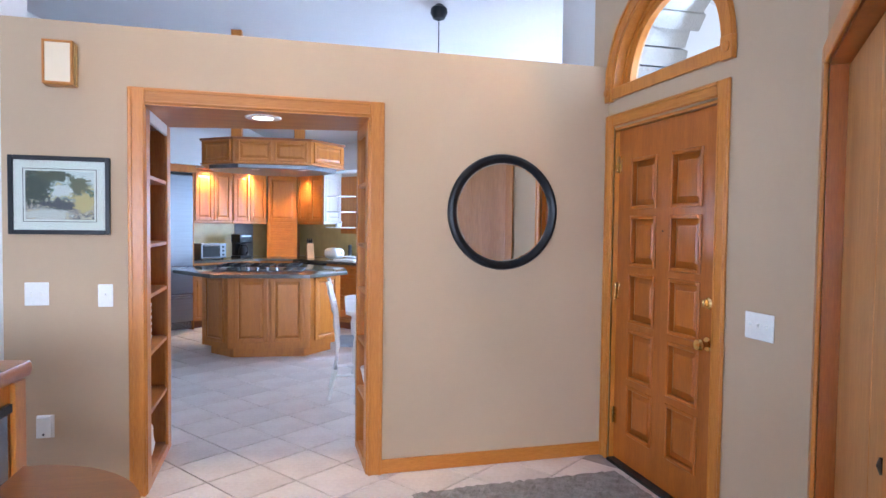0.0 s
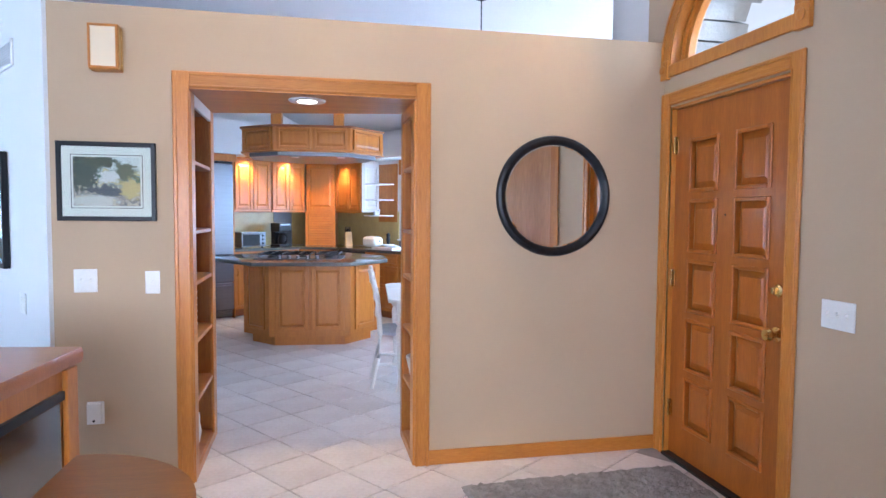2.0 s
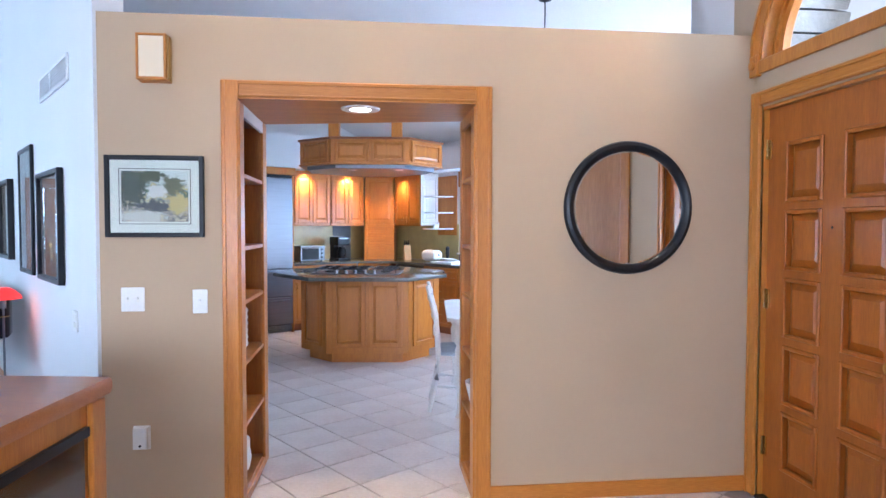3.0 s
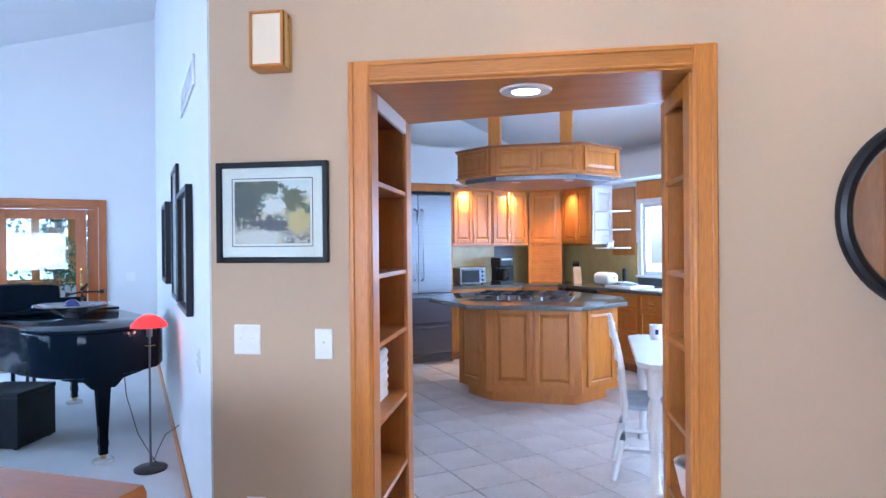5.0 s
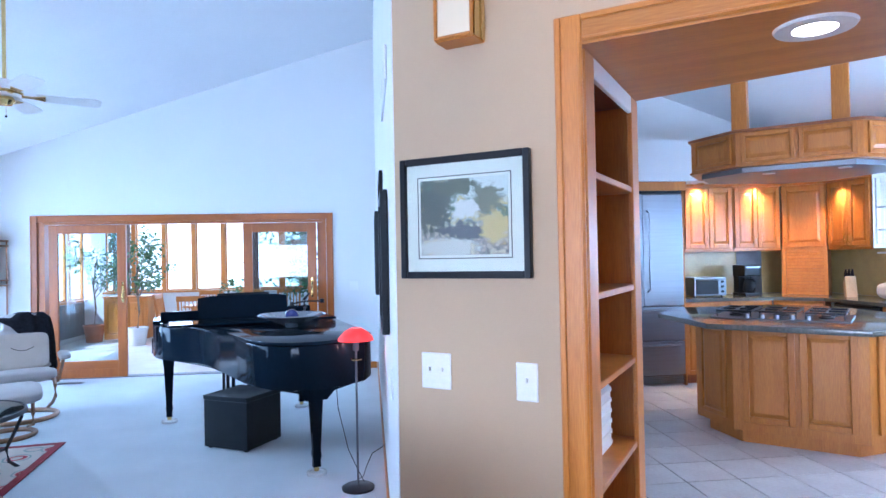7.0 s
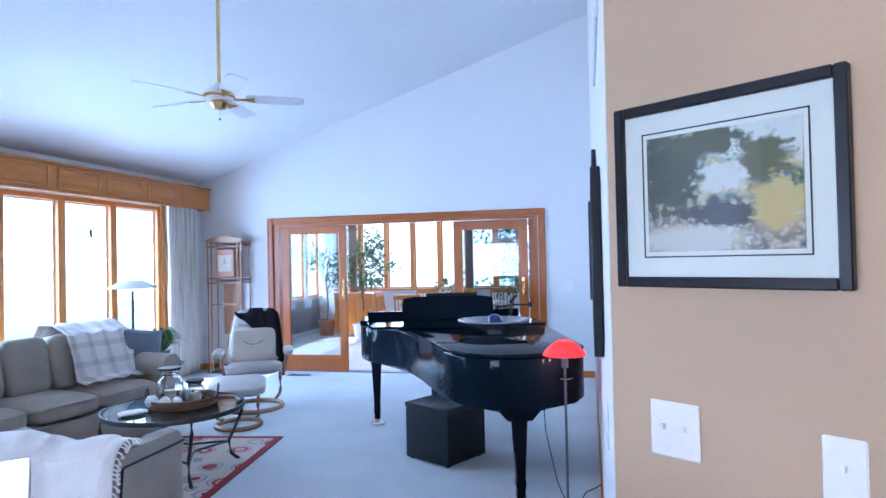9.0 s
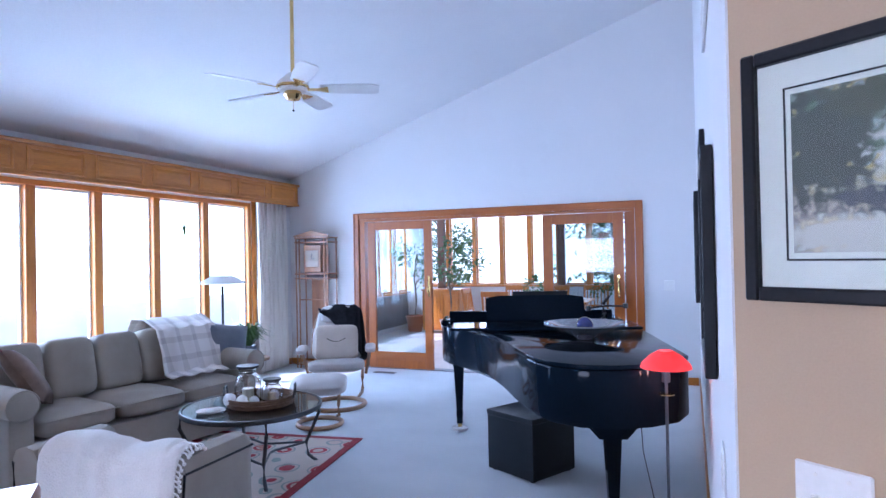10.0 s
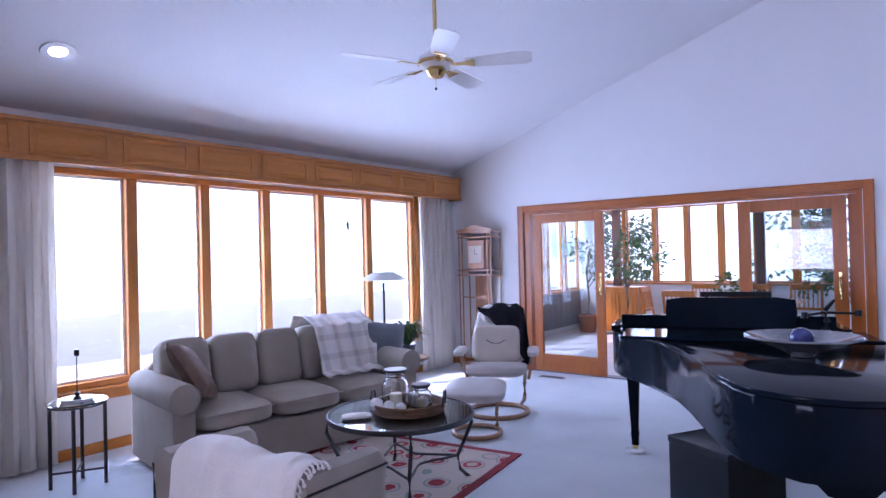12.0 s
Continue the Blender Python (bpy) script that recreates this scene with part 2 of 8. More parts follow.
BARK = surf("grey_bark", (0.20, 0.15, 0.11), (0.12, 0.09, 0.065), 0.85, 14, 90, 0.6)
PAPER = surf("cream_mat_board", (0.80, 0.78, 0.72), (0.76, 0.74, 0.68), 0.8, 5, 150, 0.05)
CLOUDW = surf("white_ceramic", (0.75, 0.75, 0.74), (0.68, 0.68, 0.67), 0.2, 5, 80, 0.02)
NAVY = surf("navy_glass", (0.02, 0.025, 0.12), (0.03, 0.04, 0.2), 0.06, 5, 40, 0.0, coat=1.0)
WAX = surf("ivory_wax", (0.78, 0.70, 0.52), (0.70, 0.62, 0.45), 0.5, 6, 60, 0.05)
WICKER = surf("brown_wicker", (0.22, 0.12, 0.06), (0.11, 0.06, 0.03), 0.7, 20, 90, 0.7, dist=0.006)
MIRROR, _, _ = base_mat("silvered_mirror", (0.88, 0.89, 0.88), 0.01, 1.0)
GLASS = glassy("clear_glass")
PILBROWN = surf("brown_woven_pillow", (0.21, 0.135, 0.09), (0.11, 0.07, 0.05), 0.9, 14, 200, 0.4)
TOPGLASS = glassy("green_edged_glass", (0.86, 0.95, 0.92))
PANE = pane_mat()
PANEB = pane_mat("grey_tinted_glass", (0.74, 0.82, 0.86))
DARKW = wood("dark_stained_post", (0.16, 0.07, 0.03), (0.09, 0.035, 0.015))
LEAFB = surf("blue_green_leaf", (0.10, 0.19, 0.12), (0.05, 0.11, 0.07), 0.6, 12, 90, 0.1)
BULB = glow("lit_bulb", (1.0, 0.88, 0.68), 14)
SHADE = glow("lit_amber_shade", (0.66, 0.54, 0.37), 0.10)
REDSH = glow("lit_red_glass_shade", (0.9, 0.03, 0.022), 0.5)
# ---------- helpers of the scene ----------
U35 = radians(35)
LM = Matrix.Translation((-0.61, 2.8, 0)) @ Matrix.Rotation(U35, 4, "Z")
U_WIN, V_SL, V_KIT, U_KIT = -5.25, 6.13, 4.95, 5.3


def loc(u, v, z=0.0):
    """A place of the rotated wing, in the world."""
    return LM @ Vector((u, v, z))


def roof_uv(u):
    return min(2.5 + 0.34 * (u + 5.4), 2.64 + 0.34 * (5.3 - u))


def roof(x, y):
    return roof_uv((LM.inverted() @ Vector((x, y, 0))).x)


def at(m, x, y, z=0.0, rz=0.0):
    return m @ pose(x, y, z, 0, 0, rz)


WM = Matrix.Identity(4)


def thing(name, m, label="", category="", group="", kind=""):
    ob = new(name)
    ob.empty_display_size = 0.1
    ob.matrix_world = m
    return tagged(ob, label, category, group, kind)


def mesh(name, bm, mat, smooth=False):
    me = bpy.data.meshes.new(name)
    bmesh.ops.recalc_face_normals(bm, faces=bm.faces)
    bm.to_mesh(me)
    bm.free()
    for m_ in (mat if isinstance(mat, (list, tuple)) else [mat]):
        me.materials.append(m_)
    if smooth:
        me.shade_smooth()
        me.set_sharp_from_angle(angle=radians(38))
    return me


def part(name, bm, mat, parent=None, label="", smooth=False, m=None, kind=""):
    ob = new(name, mesh(name, bm, mat, smooth))
    if parent:
        ob.parent = parent
    if m is not None:
        ob.matrix_basis = m
    return tagged(ob, label, kind=kind)


def box(bm, x0, x1, y0, y1, z0, z1, bev=0.0, seg=1, m=None):
    vs = [bm.verts.new(p) for p in ((x0, y0, z0), (x1, y0, z0), (x1, y1, z0), (x0, y1, z0), (x0, y0, z1), (x1, y0, z1), (x1, y1, z1), (x0, y1, z1))]
    fs = [bm.faces.new([vs[i] for i in q]) for q in ((3, 2, 1, 0), (4, 5, 6, 7), (0, 1, 5, 4), (1, 2, 6, 5), (2, 3, 7, 6), (3, 0, 4, 7))]
    if bev:
        es = list({e for f_ in fs for e in f_.edges})
        r = bmesh.ops.bevel(bm, geom=es, offset=bev, segments=seg, affect="EDGES", profile=0.7)
        vs = list({v_ for f_ in r["faces"] for v_ in f_.verts} | {v_ for v_ in vs if v_.is_valid})
    if m is not None:
        bmesh.ops.transform(bm, matrix=m, verts=vs)
    return bm


def B(*a, **k):
    return box(bmesh.new(), *a, **k)


def lathe(bm, prof, seg=24, m=None, sweep=2 * math.pi):
    full = sweep > 6.28
    n = seg if full else seg + 1
    rings = []
    for r, z in prof:
        rings.append([bm.verts.new((r * math.cos(sweep * i / seg), r * math.sin(sweep * i / seg), z)) for i in range(n)])
    for a_, b_ in zip(rings, rings[1:]):
        for i in range(seg):
            j = (i + 1) % n
            bm.faces.new((a_[i], a_[j], b_[j], b_[i]))
    for ring, r in ((rings[0], prof[0][0]), (rings[-1], prof[-1][0])):
        if r > 1e-5 and full:
            bm.faces.new(ring)
    vs = [v_ for ring in rings for v_ in ring]
    if m is not None:
        bmesh.ops.transform(bm, matrix=m, verts=vs)
    return bm


def cyl(bm, x, y, z0, z1, r, r2=None, seg=16, bev=0.0):
    r2 = r if r2 is None else r2
    pr = [(r, z0), (r2, z1)] if not bev else [(r - bev, z0), (r, z0 + bev), (r2, z1 - bev), (r2 - bev, z1)]
    return lathe(bm, pr, seg, Matrix.Translation((x, y, 0)))


def tube(bm, pts, r, seg=8, closed=False):
    pts = [Vector(p) for p in pts]
    rings, n = [], len(pts)
    up = Vector((0, 0, 1))
    for i, p in enumerate(pts):
        a_ = pts[(i - 1) % n] if closed or i else p
        b_ = pts[(i + 1) % n] if closed or i < n - 1 else p
        d = (b_ - a_).normalized()
        s_ = d.cross(up)
        if s_.length < 0.05:
            s_ = d.cross(Vector((1, 0, 0)))
        s_.normalize()
        t_ = s_.cross(d)
        rr = r[i] if isinstance(r, (list, tuple)) else r
        rings.append([bm.verts.new(p + rr * (math.cos(2 * math.pi * k / seg) * s_ + math.sin(2 * math.pi * k / seg) * t_)) for k in range(seg)])
    pairs = list(zip(rings, rings[1:])) + ([(rings[-1], rings[0])] if closed else [])
    for a_, b_ in pairs:
        for k in range(seg):
            bm.faces.new((a_[k], a_[(k + 1) % seg], b_[(k + 1) % seg], b_[k]))
    if not closed:
        bm.faces.new(rings[0])
        bm.faces.new(rings[-1])
    return bm


def prism(bm, outline, z0, z1, bev=0.0, m=None):
    lo = [bm.verts.new((x, y, z0)) for x, y in outline]
    hi = [bm.verts.new((x, y, z1)) for x, y in outline]
    n = len(outline)
    fs = [bm.faces.new(lo), bm.faces.new(hi)]
    fs += [bm.faces.new((lo[i], lo[(i + 1) % n], hi[(i + 1) % n], hi[i])) for i in range(n)]
    vs = lo + hi
    if bev:
        es = list(fs[1].edges) + list(fs[0].edges)
        r = bmesh.ops.bevel(bm, geom=es, offset=bev, segments=2, affect="EDGES", profile=0.6)
        vs = list({v_ for f_ in r["faces"] for v_ in f_.verts} | {v_ for v_ in vs if v_.is_valid})
    if m is not None:
        bmesh.ops.transform(bm, matrix=m, verts=vs)
    return bm


def cushion(bm, x0, x1, y0, y1, z0, z1, puff=0.25, n=10, m=None, power=0.42):
    """A soft block: a rounded box whose faces swell."""
    cx, cy, cz, hx, hy, hz = (x0 + x1) / 2, (y0 + y1) / 2, (z0 + z1) / 2, (x1 - x0) / 2, (y1 - y0) / 2, (z1 - z0) / 2
    grid = {}

    def vert(a_, b_, c_):
        key = (round(a_, 4), round(b_, 4), round(c_, 4))
        if key not in grid:
            v_ = Vector((a_, b_, c_))
            e_ = 2.0 / max(0.15, power)
            w_ = v_ / (sum(abs(c) ** e_ for c in v_) ** (1 / e_))
            big = 1.0
            thin = 1 - puff * (max(abs(a_), abs(b_)) ** 3.5)
            grid[key] = bm.verts.new((cx + hx * w_.x * big, cy + hy * w_.y * big, cz + hz * w_.z * (thin if hz <= min(hx, hy) else 1)))
        return grid[key]

    st = [-1 + 2 * i / n for i in range(n + 1)]
    for ax in range(3):
        for sg in (-1, 1):
            for i in range(n):
                for j in range(n):
                    q = []
                    for p, r in ((st[i], st[j]), (st[i + 1], st[j]), (st[i + 1], st[j + 1]), (st[i], st[j + 1])):
                        c = [p, r]
                        c.insert(ax, sg)
                        q.append(vert(*c))
                    bm.faces.new(q)
    if m is not None:
        bmesh.ops.transform(bm, matrix=m, verts=list(grid.values()))
    return bm


def wall(name, m, length, thick, holes=(), top=None, mat=None, label="", skirt=None):
    """A wall along +x of m, its room face at y = 0 and its body towards +y; its top follows the roof or is level."""
    xs = sorted({0.0, length, *[h[0] for h in holes], *[h[1] for h in holes]})
    p, q = m @ Vector((0, 0, 0)), m @ Vector((length, 0, 0))
    iu = LM.inverted()
    a_, b_ = (iu @ p).x, (iu @ q).x
    if top is None and abs(b_ - a_) > 0.5:
        s_ = (0.156 - a_) / (b_ - a_)
        if 0.02 < s_ < 0.98:
            xs = sorted(set(xs) | {length * s_})
    bm = bmesh.new()
    for x0, x1 in zip(xs, xs[1:]):
        zs = [0.0]
        for h in sorted([h for h in holes if h[0] < (x0 + x1) / 2 < h[1]], key=lambda h: h[2]):
            zs += [h[2], h[3]]
        zs.append(None)
        for z0, z1 in zip(zs[::2], zs[1::2]):
            if z1 is not None and z1 - z0 < 1e-4:
                continue
            vs = []
            for zz in (z0, z1):
                for x, y in ((x0, 0), (x1, 0), (x1, thick), (x0, thick)):
                    if zz is not None:
                        h_ = zz
                    elif top is not None:
                        h_ = top
                    else:
                        w_ = m @ Vector((x, y, 0))
                        h_ = roof(w_.x, w_.y) + 0.03
                    vs.append(bm.verts.new((x, y, h_)))
            for f_ in ((3, 2, 1, 0), (4, 5, 6, 7), (0, 1, 5, 4), (1, 2, 6, 5), (2, 3, 7, 6), (3, 0, 4, 7)):
                bm.faces.new([vs[i] for i in f_])
    ob = part(name, bm, mat, label=label, m=m, kind="structure")
    return ob


def frame_rect(bm, w, h, b, d, y0=0.0, bev=0.004, x0=0.0, z0=0.0):
    """Four boards round a rectangle, in the x z plane, mitred by butting."""
    box(bm, x0, x0 + b, y0, y0 + d, z0, z0 + h, bev)
    box(bm, x0 + w - b, x0 + w, y0, y0 + d, z0, z0 + h, bev)
    box(bm, x0 + b, x0 + w - b, y0, y0 + d, z0, z0 + b, bev)
    box(bm, x0 + b, x0 + w - b, y0, y0 + d, z0 + h - b, z0 + h, bev)
    return bm
# ---------- the large structure ----------
def slab(name, pts, z0, z1, mat, label="", zf=None):
    bm = bmesh.new()
    lo = [bm.verts.new((p[0], p[1], z0 if zf is None else zf(p) )) for p in pts]
    hi = [bm.verts.new((p[0], p[1], z1 if zf is None else zf(p) + z1)) for p in pts]
    n = len(pts)
    bm.faces.new(lo), bm.faces.new(hi)
    for i in range(n):
        bm.faces.new((lo[i], lo[(i + 1) % n], hi[(i + 1) % n], hi[i]))
    return part(name, bm, mat, label=label, m=LM, kind="structure")


slab("floor_living", [(-5.6, -4.5), (0, -4.5), (0, 6.2), (-5.6, 6.2)], -0.12, 0.0, CARPET, "pale blue-grey cut pile carpet")
slab("floor_foyer", [(0, -7.5), (6.2, -7.5), (6.2, 6.2), (0, 6.2)], -0.12, -0.010, GROUT, "grey grout under blush ceramic tiles")
slab("floor_hall", [(-5.6, -7.5), (0, -7.5), (0, -4.5), (-5.6, -4.5)], -0.12, 0.0, CARPET, "pale carpet in the hall")
slab("floor_sunroom", [(-5.8, 6.2), (1.2, 6.2), (1.2, 10.75), (-5.8, 10.75)], -0.12, -0.004, TILE, "pale tile floor of the sunroom")
slab("ceiling_living", [(-5.6, -7.5), (0.156, -7.5), (0.156, 6.3), (-5.6, 6.3)], 0, 0.2, CEIL, "white textured sloping ceiling", zf=lambda p: roof_uv(p[0]))
slab("ceiling_kitchen", [(0.156, -7.5), (6.2, -7.5), (6.2, 6.3), (0.156, 6.3)], 0, 0.2, CEIL, "white textured sloping ceiling", zf=lambda p: roof_uv(p[0]))
slab("ceiling_sunroom", [(-5.8, 6.3), (1.2, 6.3), (1.2, 10.75), (-5.8, 10.75)], 2.75, 2.9, CEIL, "white flat sunroom ceiling")

MT = pose(0, 2.8, 0)
OX0, OX1, OTOP = 0.03, 1.20, 2.05
part("wall_partition", B(-0.61, -0.30, 2.8, 3.55, 0, 2.43), TAN, label="low tan painted partition wall, open above", kind="structure")
part("wall_partition_left", B(-0.30, OX0, 2.8, 2.88, 0, 2.43), TAN, label="tan painted wall beside the passage", kind="structure")
part("wall_partition_lintel", B(OX0, OX1, 2.8, 2.88, OTOP + 0.02, 2.43), TAN, label="tan painted wall over the passage", kind="structure")
part("wall_partition_top", prism(bmesh.new(), [(-0.30, 2.88), (1.53, 2.88), (1.53, 3.24), (-0.30, 3.60)], OTOP + 0.02, 2.43), TAN, label="tan painted wall over the passage", kind="structure")
part("wall_partition_right", B(OX1, 1.53, 2.8, 2.88, 0, 2.43), TAN, label="tan painted wall beside the passage", kind="structure")
part("wall_partition_east", B(1.53, 2.69, 2.8, 3.0, 0, 2.43), TAN, label="tan painted wall that holds the mirror", kind="structure")
M_TV = LM @ pose(0, 0, 0, 0, 0, 90)
wall("wall_living_east", LM @ pose(0, V_SL, 0, 0, 0, -90), V_SL - 0.075, 0.14, mat=WHITE, label="tall white painted living room wall")
wall("wall_living_north", LM @ pose(U_WIN - 0.2, V_SL, 0), 5.45, 0.17, holes=[(1.25, 4.80, 0, 1.95)], mat=WHITE, label="white gable wall with the wide sliding doors")
WPH = (1.15, 5.30, 0.50, 2.17)
wall("wall_living_west", LM @ pose(U_WIN, -1.0, 0, 0, 0, 90), 7.3, 0.2, holes=[(WPH[0] + 1.0, WPH[1] + 1.0, WPH[2], WPH[3])], mat=WHITE, label="white wall with the tall window group")
# unseen walls added to close the rooms; their places are made up
wall("wall_living_south", LM @ pose(-2.8, -1.0, 0, 0, 0, 180), 2.6, 0.15, mat=WHITE, label="unseen plain white wall, added to close the room")
wall("wall_hall_west", pose(-2.33, -2.6, 0, 0, 0, 90), 3.0, 0.15, mat=WHITE, label="unseen plain white wall, added to close the room")
# its opening is made for the added fill lamp
wall("wall_hall_south", pose(1.7, -2.6, 0, 0, 0, 180), 4.1, 0.15, holes=[(0.8, 3.0, 0.9, 2.2)], mat=TAN, label="unseen plain tan wall, added to close the hall")
wall("wall_hall_east", pose(1.68, 0.0, 0, 0, 0, -90), 2.7, 0.15, mat=TAN, label="unseen plain tan wall, added to close the hall")
CLD = math.degrees(math.atan2(1.2, 1.02))
wall("wall_closet", pose(2.69, 1.2, 0, 0, 0, CLD + 180) , 1.575, 0.16, holes=[(0.07, 1.33, 0, 2.05)], mat=TAN, label="tan wall with the closet door")
part("wall_closet_back", B(0.1, 1.5, 0.65, 0.7, 0, 2.3), TAN, label="closet back", m=pose(2.69, 1.2, 0, 0, 0, CLD + 180), kind="structure")
M_DOOR = pose(2.69, 3.5, 0, 0, 0, -90)


def door_wall():
    """The entrance wall: a door opening and, above it, a half-round one."""
    bm = bmesh.new()
    y0, y1, t_ = 1.2, 3.0, 0.16
    dy0, dy1, dz = 1.785, 2.715, 2.045
    cy, cz, r = 2.25, 2.28, 0.50
    box(bm, 0, t_, y0, dy0, 0, 2.28)
    box(bm, 0, t_, dy1, y1, 0, 2.28)
    box(bm, 0, t_, dy0, dy1, dz, 2.28)
    ztop = 4.1
    n = 24
    arc = [(cy + r * math.cos(math.pi * i / n), cz + r * math.sin(math.pi * i / n)) for i in range(n + 1)]
    for (ya, za), (yb, zb) in zip(arc, arc[1:]):
        vs = []
        for x in (0, t_):
            vs.append([bm.verts.new((x, *p)) for p in ((ya, za), (yb, zb), (yb, ztop), (ya, ztop))])
        bm.faces.new(vs[0]), bm.faces.new(vs[1])
        for i in range(4):
            j = (i + 1) % 4
            bm.faces.new((vs[0][i], vs[0][j], vs[1][j], vs[1][i]))
    box(bm, 0, t_, y0, cy - r, 2.28, ztop)
    box(bm, 0, t_, cy + r, y1, 2.28, ztop)
    for v_ in bm.verts:
        if v_.co.z > 4.0:
            v_.co.z = roof(2.69 + v_.co.x, v_.co.y) + 0.03
    part("wall_entrance", bm, TAN, m=pose(2.69, 0, 0), label="tan entrance wall with a door and a half-round window", kind="structure")


door_wall()
wall("wall_nook_west", pose(2.69, 3.48, 0, 0, 0, -90), 0.48, 0.16, mat=WHITE, label="white wall of the nook behind the partition")
# kitchen and nook
wall("wall_kitchen_north", LM @ pose(0.14, V_KIT, 0), U_KIT + 0.06, 0.16, mat=WHITE, label="white kitchen gable wall")
KW = (0.9, 3.15, 1.06, 1.93)
wall("wall_kitchen_east", LM @ pose(U_KIT, V_KIT, 0, 0, 0, -90), 7.95, 0.16, holes=[(5.5, 7.3, 0.8, 2.1), (V_KIT - KW[1], V_KIT - KW[0], KW[2], KW[3])], mat=WHITE, label="white kitchen wall with a window over the sink")
wall("wall_nook_south", pose(5.6, 3.48, 0, 0, 0, 180), 2.91, 0.16, holes=[(0.5, 2.3, 0.8, 2.1)], mat=WHITE, label="white nook wall with a window")
# sunroom walls
SW1 = [(0.385 + i * 0.555, 0.385 + i * 0.555 + 0.49, 0.88, 2.22) for i in range(10)]
wall("wall_sunroom_north", LM @ pose(-5.5, 10.5, 0), 6.4, 0.14, holes=SW1, top=2.8, mat=WHITE, label="sunroom wall with a row of windows")
SW2 = [(0.25 + i * 0.68, 0.25 + i * 0.68 + 0.58, 0.75, 2.22) for i in range(6)]
wall("wall_sunroom_west", LM @ pose(-5.5, 6.3, 0, 0, 0, 90), 4.3, 0.14, holes=SW2, top=2.8, mat=WHITE, label="sunroom wall with a row of windows")
wall("wall_sunroom_east", LM @ pose(0.9, 10.5, 0, 0, 0, -90), 4.2, 0.14, holes=[(1.2, 3.2, 0.8, 2.22)], top=2.8, mat=WHITE, label="sunroom side wall with a window")


def baseboard(name, m, x0, x1, h=0.085, t_=0.014):
    bm = bmesh.new()
    box(bm, x0, x1, -t_, -0.001, 0.001, h, 0.004)
    return part(name, bm, TRIMX, label="honey oak baseboard", m=m, kind="structure")


baseboard("baseboard_partition_left", MT, -0.61, -0.052)
baseboard("baseboard_partition_right", MT, 1.272, 2.67)
baseboard("baseboard_living_east", LM @ pose(0, V_SL, 0, 0, 0, -90), 0.02, V_SL)
baseboard("baseboard_living_north", LM @ pose(0, V_SL, 0), U_WIN, -4.22)
baseboard("baseboard_living_north_east", LM @ pose(0, V_SL, 0), -0.55, -0.02)
baseboard("baseboard_living_west", LM @ pose(U_WIN, -1, 0, 0, 0, 90), 0.02, 7.1)
baseboard("baseboard_entrance", pose(2.69, 1.7, 0, 0, 0, -90), 0.0, 0.5)

# ---------- the passage with its built-in bookcases ----------
def casing(name, m, w, h, b, d, label, side=None, level=None):
    """A door casing of three boards with a raised outer and inner bead; w and h are outer."""
    t_ = thing(name, m, label, kind="structure")
    for nm, a_ in (("left_casing", (0, b, 0, h)), ("right_casing", (w - b, w, 0, h)), ("head_casing", (b, w - b, h - b, h))):
        bm = bmesh.new()
        box(bm, a_[0], a_[1], -d, -0.002, a_[2], a_[3], 0.004)
        if nm == "head_casing":
            box(bm, a_[0], a_[1], -d - 0.008, -d, a_[3] - 0.022, a_[3] - 0.004, 0.003)
            box(bm, a_[0], a_[1], -d - 0.005, -d, a_[2] + 0.004, a_[2] + 0.014, 0.002)
        else:
            o, i = (a_[0] + 0.004, a_[1] - 0.014) if nm[0] == "l" else (a_[1] - 0.022, a_[0] + 0.004)
            box(bm, o, o + 0.018, -d - 0.008, -d, 0, h - 0.004, 0.003)
            box(bm, i, i + 0.010, -d - 0.005, -d, 0, h - b, 0.002)
        part(nm, bm, (level or TRIMX) if nm[0] == "h" else (side or TRIM), t_)
    return t_


casing("passage_casing", pose(-0.045, 2.8, 0), 1.325, 2.125, 0.082, 0.016, "honey oak casing round the passage")
part("passage_soffit", prism(bmesh.new(), [(OX0 - 0.001, 2.79), (OX1 + 0.001, 2.79), (OX1 + 0.001, 3.31), (OX0 - 0.001, 3.56)], OTOP - 0.014, OTOP + 0.02), TRIMX, label="oak boards over the passage", kind="structure")

SHZ = [0.05, 0.41, 0.73, 1.045, 1.32, 1.688]


